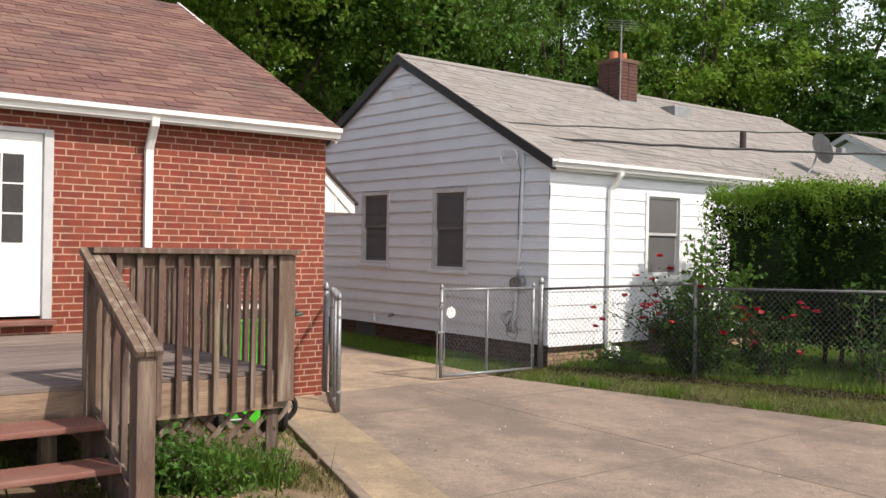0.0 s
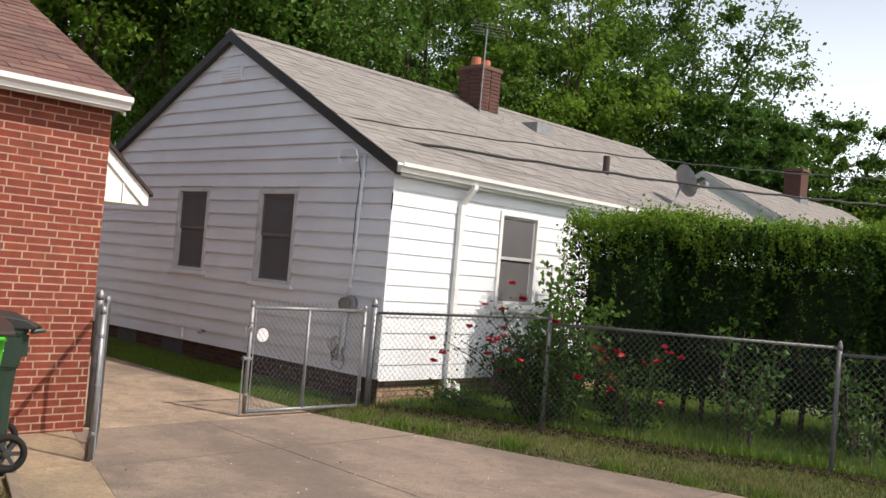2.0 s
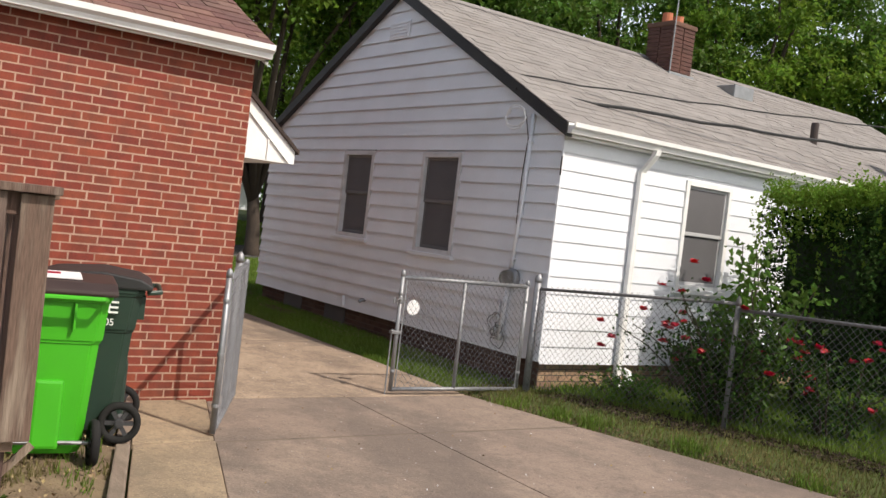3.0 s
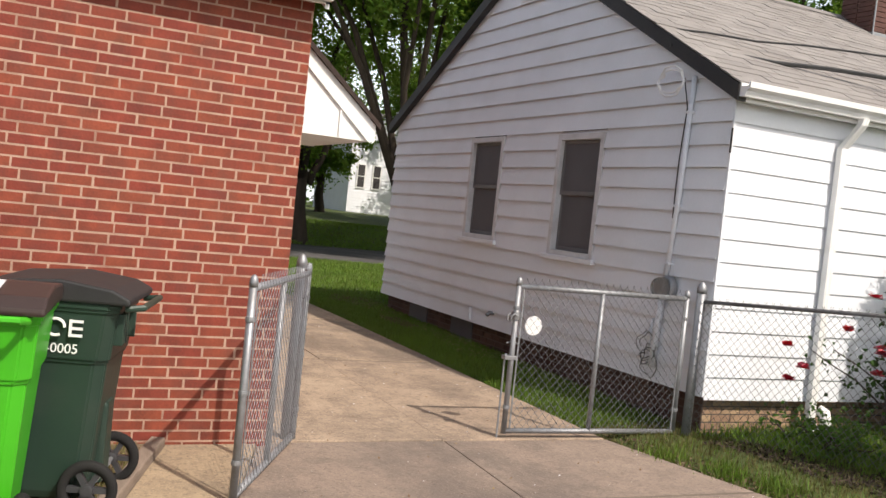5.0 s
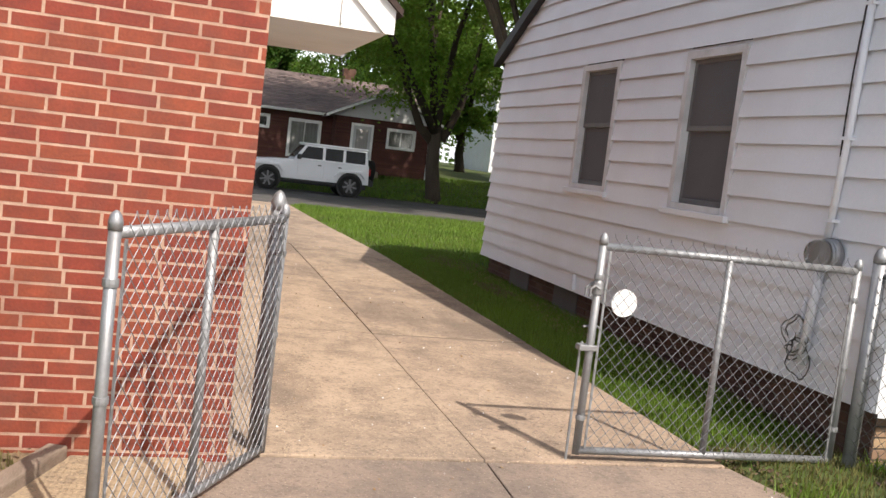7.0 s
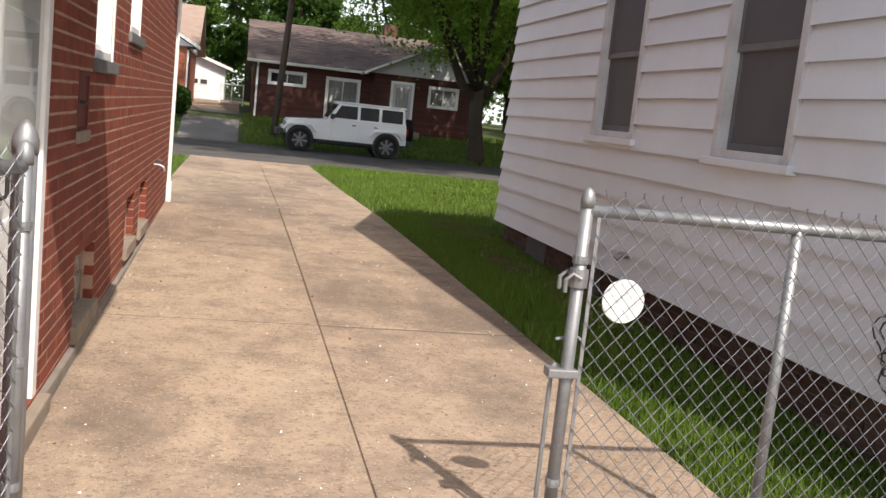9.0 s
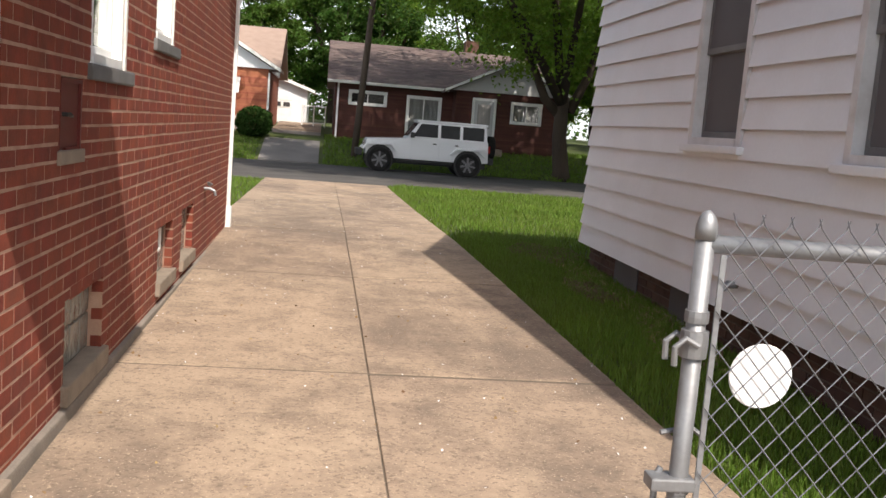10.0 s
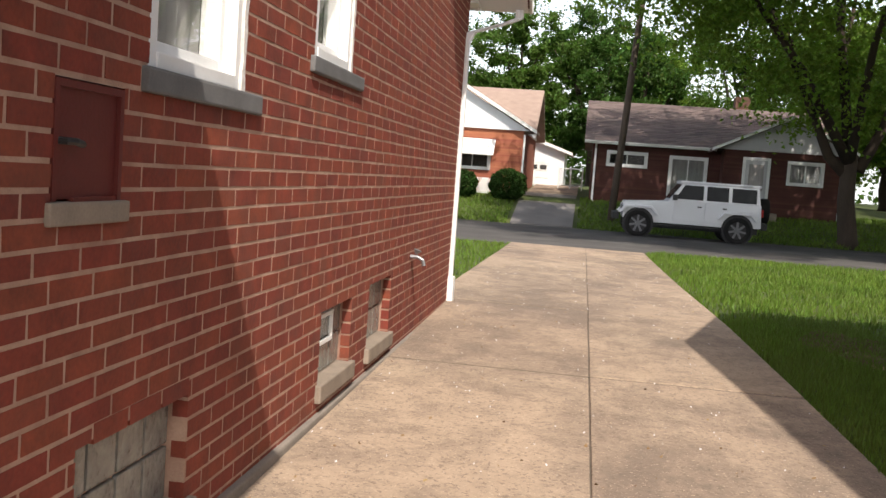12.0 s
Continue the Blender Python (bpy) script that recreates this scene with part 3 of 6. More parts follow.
# ---- brick house ----
def brick_house():
    h = thing("brick_house", "red brick bungalow with brown shingle roof", "house")
    z_top, ridge_y, depth, S = 2.93, 4.35, 8.72, 0.06
    def gable(y):
        return z_top + 0.0 + (min(y, depth - y)) * 0.5
    side_holes = [(0.36, 1.3, 0.1, 2.1), (2.41, 3.1, 1.44, 2.8), (3.92, 4.54, 1.665, 2.75), (2.12, 2.785, 0.17, 0.54),
                  (4.29, 4.885, 0.2, 0.585), (5.29, 5.905, 0.2, 0.61), (1.965, 2.285, 1.15, 1.43)]
    wall = part("wall", prism([(0.35, 0.0), (0.0012, 0), (0.0012, 3.0), (ridge_y, 5.05), (depth, 3.0), (depth, 0), (1.31, 0), (1.31, 2.1), (0.35, 2.1)], "x", S - 0.1, S - 0.0012), MORTAR, h)
    cut = bmesh.new()
    for a, b, c, e in side_holes[1:]:
        box(S - 0.2, S + 0.1, a - 0.004, b + 0.004, c - 0.004, e + 0.004, cut)
    cutter = part("cutter", cut, MORTAR, h)
    mod = wall.modifiers.new("openings", "BOOLEAN")
    mod.object, mod.solver = cutter, "EXACT"
    bpy.context.view_layer.update()
    ev = wall.evaluated_get(bpy.context.evaluated_depsgraph_get())
    me = bpy.data.meshes.new_from_object(ev)
    wall.modifiers.clear()
    wall.data = me
    bpy.data.objects.remove(cutter)
    # dark sheet inside the side wall, coloured like unlit rooms
    part("inner_wall", prism([(0.3, 0.0), (0.3, 3.0), (ridge_y, 4.9), (depth - 0.3, 3.0), (depth - 0.3, 0.0)], "x", -0.46, -0.4), ROOM_SHADE, h)
    lay(brick_cells(0.054, depth, 0.0563, 5.1, side_holes, gable), "x", S, 1, wall, lambda a, b, za, zb: a > 1.29 and b < 4.15 and za < 1.55, BRICK, BRICK_I)
    part("footing", box(S - 0.1, S + 0.03, 1.32, depth + 0.02, -0.1, 0.098, bevel=0.012), FOOTING, h, "rough grey concrete footing ledge")
    back_holes = [(-3.95, -2.88, 0.96, 2.72)]
    bw = part("wall", box(-12, -3.95, 0.0012, 0.1, -0.1, 2.95), MORTAR, h)
    part("wall", box(-2.88, S - 0.1, 0.0012, 0.1, -0.1, 2.95), MORTAR, h)
    part("wall", box(-3.95, -2.88, 0.0012, 0.1, -0.1, 0.95), MORTAR, h)
    part("wall", box(-3.95, -2.88, 0.0012, 0.1, 2.72, 2.95), MORTAR, h)
    lay(brick_cells(-6.0, S, -0.022, 2.98, back_holes, None, True), "y", 0.0, -1, bw, lambda a, b, za, zb: a > -1.45, BRICK, BRICK_I)
    part("wall", box(-12.1, -12, 0, depth, -0.1, 2.95), MORTAR, h)
    part("wall", box(-12, 0, depth - 0.1, depth, -0.1, 2.95), MORTAR, h)
    # roof
    t = 0.5
    ze = 2.98
    roof = part("roof", prism([(-0.16, ze), (ridge_y, ze + t * (ridge_y + 0.16)), (depth + 0.28, ze), (depth + 0.28, ze - 0.06), (ridge_y, ze + t * (ridge_y + 0.16) - 0.14), (-0.16, ze - 0.06)], "x", -12.3, 0.12), SHINGLE_RED, h)
    roof_slope(-7.5, 0.14, -0.18, ze + 0.004, ridge_y, ze + t * (ridge_y + 0.16) + 0.004, SHINGLE_RED, roof, 3)
    part("fascia", box(-12.2, 0.11, -0.15, -0.128, 2.86, 2.965), WHITE, h)
    part("soffit", box(-12.2, 0.11, -0.128, 0.0, 2.9, 2.925), WHITE, h)
    for s in (0, 1):
        ya, yb = (-0.15, ridge_y) if s == 0 else (depth + 0.26, ridge_y)
        part("rake_board", prism([(ya, ze - 0.02), (yb, ze + t * (ridge_y + 0.26) - 0.02), (yb, ze + t * (ridge_y + 0.26) - 0.17), (ya, ze - 0.15)], "x", 0.085, 0.11), WHITE, h)
    gutter(-12.2, 0.115, -0.152, 2.985, -1, h)
    gutter(-12.2, 0.16, depth + 0.3, 2.96, 1, h)
    part("soffit", box(-12.2, 0.13, depth, depth + 0.3, 2.86, 2.885), WHITE, h)
    part("fascia", box(-12.2, 0.13, depth + 0.27, depth + 0.298, 2.84, 2.96), WHITE, h)
    downspout([(-2.0, -0.21, 2.9), (-2.0, -0.2, 2.82), (-1.99, -0.09, 2.7), (-1.99, -0.035, 2.6), (-1.99, -0.035, 0.2), (-1.99, -0.12, 0.1)], h)
    ds = downspout([(0.5, 9.0, 2.86), (0.5, 8.98, 2.78), (0.4, 8.9, 2.72), (0.1, 8.66, 2.58), (0.06, 8.62, 2.48), (0.06, 8.62, 0.32)], h)
    yo, run_ = depth + 0.3, 2.6
    part("rake_soffit", prism([(yo, 2.85), (yo, 2.87), (yo - run_, 2.87 + t * run_), (yo - run_, 2.85 + t * run_)], "x", 0.115, 0.57), WHITE, h)
    part("rake_roof", prism([(yo + 0.02, 2.875), (yo + 0.02, 2.96), (yo - run_, 2.96 + t * run_), (yo - run_, 2.875 + t * run_)], "x", 0.125, 0.59), SHINGLE_RED, h)
    part("rake_board", prism([(yo, 2.83), (yo, 2.965), (yo - run_, 2.965 + t * run_), (yo - run_, 2.83 + t * run_)], "x", 0.592, 0.615), WHITE, h)
    gutter(0.16, 0.62, depth + 0.3, 2.96, 1, h)
    part("boot", box(0.005, 0.115, 8.565, 8.675, 0.1, 0.34, bevel=0.012), WHITE, h, "white plastic downspout boot")
    # back door
    d = part("door", box(-3.86, -2.97, 0.02, 0.06, 0.99, 2.68, bevel=0.004), WHITE, h, "white panelled back door with nine panes")
    bm = box(-2.97, -2.885, -0.02, 0.06, 0.96, 2.72, bevel=0.006)
    box(-3.95, -3.86, -0.02, 0.06, 0.96, 2.72, bm, 0.006)
    box(-3.86, -2.97, -0.02, 0.06, 2.68, 2.72, bm, 0.004)
    part("door_frame", bm, GREY_TRIM, h)
    # opaque panes, painted dark as if an unlit room lay behind
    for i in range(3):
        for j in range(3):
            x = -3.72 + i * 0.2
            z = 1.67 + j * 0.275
            part("pane", box(x, x + 0.18, 0.012, 0.022, z, z + 0.255, bevel=0.003), ROOM_SHADE, d)
    part("threshold", box(-3.98, -2.86, -0.1, 0.06, 0.91, 0.955, bevel=0.006), STEP_PAINT, h)
    # side door and its shed canopy
    d = part("side_door", box(S - 0.06, S - 0.02, 0.44, 1.22, 0.14, 2.05, bevel=0.005), WHITE, h, "white side storm door")
    part("pane", box(S - 0.022, S - 0.014, 0.56, 1.1, 1.05, 1.95), GLASS, d)
    part("panel", box(S - 0.022, S - 0.01, 0.56, 1.1, 0.26, 0.9, bevel=0.01), WHITE, d)
    part("handle", tube([(S - 0.02, 0.53, 0.98), (S + 0.02, 0.53, 1.0), (S + 0.02, 0.53, 1.1), (S - 0.02, 0.53, 1.12)], 0.008), BLACK_PLASTIC, d)
    bm = box(S - 0.15, S - 0.003, 0.36, 0.44, 0.1, 2.1, bevel=0.006)
    box(S - 0.15, S - 0.003, 1.22, 1.3, 0.1, 2.1, bm, 0.006)
    box(S - 0.15, S - 0.003, 0.44, 1.22, 2.05, 2.1, bm, 0.005)
    part("door_frame", bm, WHITE, h)
    part("door_sill", box(S - 0.15, S + 0.05, 0.34, 1.34, -0.02, 0.1, bevel=0.012), SILL_STONE, h)
    y0, y1, out, zb = 0.39, 1.8, 0.67, 2.08
    can = part("canopy", prism([(0.006, zb), (out, zb), (out, zb + 0.1), (0.006, 2.78)], "y", y0, y1), WHITE, h, "white shed canopy over the side door")
    for ya in (y0 - 0.02, y1 + 0.002):
        part("fascia_board", prism([(0.01, 2.82), (out + 0.03, zb + 0.12), (out + 0.03, zb), (out - 0.02, zb), (0.01, 2.68)], "y", ya, ya + 0.018), WHITE, can)
        for k in (3,):
            x = 0.01 + k * 0.14
            part("batten", box(x, x + 0.012, ya + 0.006, ya + 0.02, zb + 0.02, 2.72 - (x + 0.012) * 0.94), WHITE, can)
    bm = prism([(0.004, 2.85), (out + 0.06, zb + 0.125), (out + 0.06, zb + 0.09), (0.004, 2.8)], "y", y0 - 0.05, y1 + 0.05)
    part("canopy_roof", bm, SHINGLE_DARK, can, "dark brown shingle edge of the canopy")
    # side windows
    for a, b, c, e, sill0, sill1 in ((2.41, 3.1, 1.508, 2.8, 2.375, 3.26), (3.92, 4.54, 1.737, 2.75, 3.87, 4.76)):
        win = wall_window(h, "x", S - 0.02, 1, a, b, c, e, WHITE, 0.055, True, ROOM_SHADE, CURTAIN, recess=0.03)
        part("sill", box(S - 0.09, S + 0.022, sill0, sill1, c - 0.071, c - 0.002, bevel=0.008), DARK_SILL, win)
        bm = bmesh.new()
        rnd = random.Random(8)
        prev = None
        for k in range(40):
            z = c + (e - c) * k / 39
            ya, yb = b - 0.014 + rnd.uniform(-0.006, 0.004), b + rnd.uniform(0.004, 0.016)
            cur = [bm.verts.new(q) for q in ((S - 0.03, ya, z), (S + 0.005, ya, z), (S + 0.006, yb, z), (S - 0.03, yb, z))]
            if prev:
                for q in range(4):
                    bm.faces.new((prev[q], prev[(q + 1) % 4], cur[(q + 1) % 4], cur[q]))
            prev = cur
        bmesh.ops.recalc_face_normals(bm, faces=bm.faces)
        part("caulk_bead", bm, CAULK, win)
    for a, b, c, e, nx in ((2.12, 2.785, 0.19, 0.54, 4), (4.29, 4.885, 0.24, 0.585, 3), (5.29, 5.905, 0.24, 0.61, 3)):
        win = part("basement_window", box(S - 0.1, S - 0.075, a, b, c, e), MORTAR, h)
        part("sill", box(S - 0.08, S + 0.03, a - 0.03, b + 0.05, c - 0.09, c, bevel=0.01), SILL_STONE, win)
        for i in range(nx):
            for j in range(2):
                w, hh = (b - a) / nx, (e - c) / 2
                part("glass_block", box(S - 0.09, S - 0.06, a + i * w + 0.005, a + (i + 1) * w - 0.005, c + j * hh + 0.005, c + (j + 1) * hh - 0.005, bevel=0.006), GLASS_BLOCK, win)
        if 4 < a < 5:
            bm = box(S - 0.06, S - 0.045, a + 0.05, b - 0.2, c + 0.15, c + 0.17)
            box(S - 0.06, S - 0.045, a + 0.05, a + 0.07, c + 0.17, e - 0.05, bm)
            box(S - 0.06, S - 0.045, b - 0.22, b - 0.2, c + 0.17, e - 0.05, bm)
            box(S - 0.06, S - 0.045, a + 0.05, b - 0.2, e - 0.06, e - 0.04, bm)
            part("vent_frame", bm, WHITE, win)
    # milk-chute door
    hatch = part("hatch", box(S - 0.06, S - 0.008, 1.982, 2.268, 1.155, 1.425, bevel=0.004), RED_PAINT, h, "dark red painted metal wall hatch")
    bm = box(S - 0.03, S + 0.003, 1.967, 1.985, 1.152, 1.43)
    box(S - 0.03, S + 0.003, 2.265, 2.283, 1.152, 1.43, bm)
    box(S - 0.03, S + 0.003, 1.985, 2.265, 1.412, 1.43, bm)
    part("hatch_frame", bm, RED_PAINT, hatch)
    part("latch", tube([(S - 0.005, 1.99, 1.29), (S + 0.02, 1.99, 1.29), (S + 0.025, 2.02, 1.29), (S + 0.02, 2.06, 1.285)], 0.009), BLACK_PLASTIC, hatch)
    part("hatch_sill", box(S - 0.05, S + 0.015, 1.945, 2.315, 1.095, 1.15, bevel=0.006), SILL_STONE, hatch)
    tap = part("tap", tube([(S, 6.55, 0.68), (S + 0.05, 6.55, 0.68), (S + 0.09, 6.55, 0.66), (S + 0.1, 6.55, 0.62)], 0.014), GALV, h, "weathered brass garden tap")
    part("tap_handle", tube([(S + 0.04, 6.55, 0.7), (S + 0.05, 6.55, 0.73)], [0.012, 0.03]), GALV, tap)
    return h


brick_house()


# ---- white house ----
def siding_wall(parent, axis, face, out, u_range, z0, z1, holes, exposure=0.1915, lip=0.036):
    """Lapped siding boards: each board leans out at its foot. u_range(z): where the wall begins and ends at a height."""
    z = z0
    while z < z1:
        zt = min(z + exposure, z1)
        a0, b0 = u_range(z)
        a1, b1 = u_range(zt - 0.001)
        spans = [(a0, b0, a1, b1)]
        for h0, h1, c, e in holes:
            if zt > c + 0.03 and z < e - 0.03:
                nxt = []
                for p0, q0, p1, q1 in spans:
                    if q0 <= h0 or p0 >= h1:
                        nxt.append((p0, q0, p1, q1))
                    else:
                        nxt += [(p0, h0, p1, h0), (h1, q0, h1, q1)]
                        for ca, cb in ((z, c), (e, zt)):
                            if cb - ca > 0.01 and ca >= z and cb <= zt:
                                d = lip - (lip - 0.004) * (ca - z) / exposure
                                lo, hi = sorted((face - out * 0.01, face + out * d))
                                part("siding_board", box(lo, hi, h0, h1, ca, cb) if axis == "x" else box(h0, h1, lo, hi, ca, cb), SIDING, parent)
                spans = nxt
        for p0, q0, p1, q1 in spans:
            if q1 - p1 < 0.02:
                continue
            bm = bmesh.new()
            v = []
            for (u0, u1), zz, back, d in (((p0, q0), z + 0.002, lip - 0.006, lip), ((p1, q1), zt + 0.016, -0.01, 0.004)):
                for dd in (back, d):
                    for u in (u0, u1):
                        n = face + out * dd
                        v.append(bm.verts.new((n, u, zz) if axis == "x" else (u, n, zz)))
            for f in ((0, 1, 3, 2), (4, 6, 7, 5), (2, 3, 7, 6), (0, 4, 5, 1), (0, 2, 6, 4), (1, 5, 7, 3)):
                bm.faces.new([v[i] for i in f])
            bmesh.ops.recalc_face_normals(bm, faces=bm.faces)
            part("siding_board", bm, SIDING, parent)
        z += exposure


def white_house():
    h = thing("white_house", "white sided house with grey shingle roof", "house")
    X0, X1, Y1, zb, zt, apex_y = 3.62, 14.6, 7.12, 0.42, 2.84, 3.5
    sl = 0.535
    def gable_range(z):
        if z < zt:
            return 0.0, Y1
        c = (z - zt) / sl
        return c, Y1 - c
    body = part("wall", prism([(0.0, zb), (0.0, zt), (apex_y, zt + sl * apex_y), (Y1, zt), (Y1, zb)], "x", X0 + 0.28, X0 + 0.4), ROOM_SHADE, h)
    holes = [(1.745, 2.585, 1.335, 2.59), (3.77, 4.605, 1.385, 2.61)]
    skin = part("wall", box(X0 + 0.0, X0 + 0.02, 0, 0.02, zb, zt), SIDING, h, "white lapped siding gable wall")
    siding_wall(skin, "x", X0, -1, gable_range, 0.368, zt + sl * apex_y - 0.05, holes, 0.1875, 0.034)
    skin2 = part("wall", box(X1 - 0.02, X1, 0, Y1, zb, zt), SIDING, h, "white lapped siding wall")
    siding_wall(skin2, "y", 0.0, -1, lambda z: (X0, X1), 0.345, zt, [(5.6, 6.46, 1.27, 2.56)], 0.1888, 0.017)
    part("wall", box(X0, X1, Y1 - 0.02, Y1, zb, zt), SIDING, h)
    part("corner_trim", box(X0 - 0.024, X0 + 0.0, -0.02, 0.012, zb - 0.05, zt, bevel=0.004), SIDING, h)
    for a, b, c, e in holes:
        w = wall_window(h, "x", X0 - 0.02, -1, a, b, c, e, PALE_TRIM, 0.062, True, SCREEN, None, recess=0.055, sash_mat=SASH_GREY, screened=True)
        part("sill", box(X0 - 0.07, X0 + 0.02, a - 0.05, b + 0.06, c - 0.05, c, bevel=0.008), SIDING, w)
    w = wall_window(h, "y", -0.02, -1, 5.6, 6.46, 1.27, 2.56, WHITE, 0.06, True, SCREEN, None, recess=0.045, sash_mat=GREY_TRIM, screened=True)
    part("sill", box(5.56, 6.5, -0.075, 0.02, 1.21, 1.27, bevel=0.008), WHITE, w)
    # foundation
    f = part("foundation", box(X0 + 0.076, X1 - 0.1, 0.076, Y1 - 0.1, -0.2, zb + 0.02), DARK_MORTAR, h, "brick foundation with its shaded side coloured dark")
    # gable side laid in bricks darkened for shade, front in tan ones
    lay(brick_cells(0.08, Y1 - 0.08, -0.04, zb, [(4.25, 4.85, 0.12, zb), (5.6, 6.2, 0.12, zb)]), "x", X0 + 0.07, -1, f, lambda a, b, c, e: True, SHADED_BRICK_P, SHADED_BRICK)
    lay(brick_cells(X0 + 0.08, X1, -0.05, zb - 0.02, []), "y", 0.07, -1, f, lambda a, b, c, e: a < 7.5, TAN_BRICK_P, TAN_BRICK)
    for a in (4.25, 5.6):
        wn_ = part("basement_window", box(X0 + 0.06, X0 + 0.072, a, a + 0.6, 0.12, zb), SCREEN, f)
        part("sill", box(X0 + 0.02, X0 + 0.1, a - 0.04, a + 0.64, 0.06, 0.12, bevel=0.008), SILL_STONE, wn_)
    # roof
    ze, zr = zt + 0.06, zt + 0.06 + sl * (apex_y + 0.12)
    roof = part("roof", prism([(-0.12, ze), (apex_y, zr), (Y1 + 0.12, ze), (Y1 + 0.12, ze - 0.03), (apex_y, zr - 0.06), (-0.12, ze - 0.03)], "x", X0 - 0.1, X1 + 0.1), SHINGLE_GREY, h)
    roof_slope(X0 - 0.12, X1 + 0.12, -0.14, ze + 0.003, apex_y, zr + 0.003, SHINGLE_GREY, roof, 5, thick=0.009)
    part("ridge_cap", prism([(apex_y - 0.14, zr - 0.05), (apex_y, zr + 0.035), (apex_y + 0.14, zr - 0.05), (apex_y, zr)], "x", X0 - 0.12, X1 + 0.12), SHINGLE_GREY, roof)
    for s in (0, 1):
        ya = -0.13 if s == 0 else Y1 + 0.13
        part("rake_board", prism([(ya, ze - 0.005), (apex_y, zr - 0.005), (apex_y, zr - 0.15), (ya, ze - 0.14)], "x", X0 - 0.115, X0 - 0.03), BLACK_TRIM, h)
    part("fascia", box(X0 - 0.03, X1, -0.125, -0.105, ze - 0.14, ze - 0.01), WHITE, h)
    part("soffit", box(X0 - 0.03, X1, -0.105, 0.0, ze - 0.12, ze - 0.1), WHITE, h)
    gutter(X0 - 0.1, X1, -0.13, ze + 0.005, -1, h)
    downspout([(4.85, -0.19, ze - 0.1), (4.84, -0.18, ze - 0.16), (4.78, -0.06, ze - 0.36), (4.77, -0.06, 0.2), (4.77, -0.12, 0.12)], h)
    part("drain_pipe", tube([(4.9, -0.12, 0.05), (4.9, -0.12, 0.2), (4.9, -0.1, 0.26), (4.88, -0.05, 0.28)], 0.05, 12), WHITE, h, "white plastic drain pipe elbow", True)
    # gable vent
    v = part("gable_vent", box(X0 - 0.045, X0 - 0.02, 3.22, 3.72, 4.12, 4.36), SIDING, h)
    for k in range(5):
        part("slat", box(X0 - 0.058, X0 - 0.044, 3.25, 3.69, 4.145 + k * 0.043, 4.17 + k * 0.043), SIDING, v)
    # conduit, meter, coiled hose
    mast = part("conduit", tube([(X0 - 0.05, 0.49, 3.02), (X0 - 0.05, 0.52, 2.0), (X0 - 0.05, 0.57, 1.3)], 0.022, 8), SIDING, h, "", True)
    for y, z in ((0.503, 2.7), (0.525, 1.9), (0.56, 1.4)):
        part("strap", box(X0 - 0.076, X0 - 0.018, y - 0.035, y + 0.035, z, z + 0.02), SIDING, mast)
    me = part("electric_meter", lathe([(0.1, 0), (0.105, 0.01), (0.105, 0.05), (0.09, 0.062), (0.0, 0.064)], 24, None, pose(X0 - 0.03, 0.52, 1.2, 0, -90, 0)), GALV, h, "round glass electric meter on grey wall", True)
    part("dial", lathe([(0.07, 0.066), (0.07, 0.08), (0.0, 0.082)], 20, None, pose(X0 - 0.03, 0.52, 1.2, 0, -90, 0)), CURTAIN, me, "pale meter dial")
    part("rim", lathe([(0.096, 0.055), (0.1, 0.065), (0.09, 0.075)], 24, None, pose(X0 - 0.03, 0.52, 1.2, 0, -90, 0), ring=False), LEAD, me)
    part("glass_dome", lathe([(0.088, 0.066), (0.088, 0.13), (0.075, 0.155), (0.03, 0.165), (0.0, 0.166)], 20, None, pose(X0 - 0.03, 0.52, 1.2, 0, -90, 0)), GLASS, me)
    part("conduit", tube([(X0 - 0.06, 0.58, 1.1), (X0 - 0.06, 0.6, 0.85), (X0 - 0.06, 0.62, 0.5)], 0.03, 8), SIDING, h, "", True)
    part("conduit", tube([(X0 - 0.05, 0.68, 0.92), (X0 - 0.05, 0.69, 0.7), (X0 - 0.05, 0.7, 0.5)], 0.014, 8), SIDING, h, "", True)
    pts = []
    for k in range(90):
        a = k * 0.3
        r = 0.1 + 0.045 * math.sin(k * 0.21) + 0.012 * math.sin(k * 1.3)
        pts.append((X0 - 0.07 - 0.012 * math.sin(k * 1.3), 0.67 + 0.05 * math.sin(k * 0.11) + r * math.cos(a), 0.6 + 0.05 * math.cos(k * 0.09) + r * math.sin(a)))
    part("coiled_cable", tube(pts, 0.0045, 5), BLACK_PLASTIC, h, "loosely coiled black cable on the wall")
    part("wall_pipe", tube([(X0, 3.62, 0.55), (X0 - 0.07, 3.62, 0.55), (X0 - 0.1, 3.62, 0.52)], 0.025, 8), LEAD, h)
    # service loop and hanging black lead
    pts = [(X0 - 0.135 + 0.01 * math.sin(a * 1.7), 0.7 + 0.17 * math.cos(a * 0.35) * (1 + 0.1 * math.sin(a * 2.1)), 2.97 + 0.15 * math.sin(a * 0.35) * (1 - 0.012 * a)) for a in range(40)]
    part("wire_loop", tube(pts, 0.009, 5), LETTER, h, "loose white wire loop under the eave")
    part("hanging_wire", tube([(X0 - 0.1, 0.56, 3.0), (X0 - 0.06, 0.53, 2.75), (X0 - 0.06, 0.56, 2.3), (X0 - 0.05, 0.575, 2.0), (X0 - 0.05, 0.57, 1.8)], 0.0055, 5), CABLE, h)
    # bent board end, and a solid black strip as a gap's darkness at the corner
    part("bent_board", prism([(4.1, 0.4), (4.16, 0.4), (4.13, 0.55)], "x", X0 - 0.075, X0 - 0.04), SIDING, h, "bent loose end of a siding board")
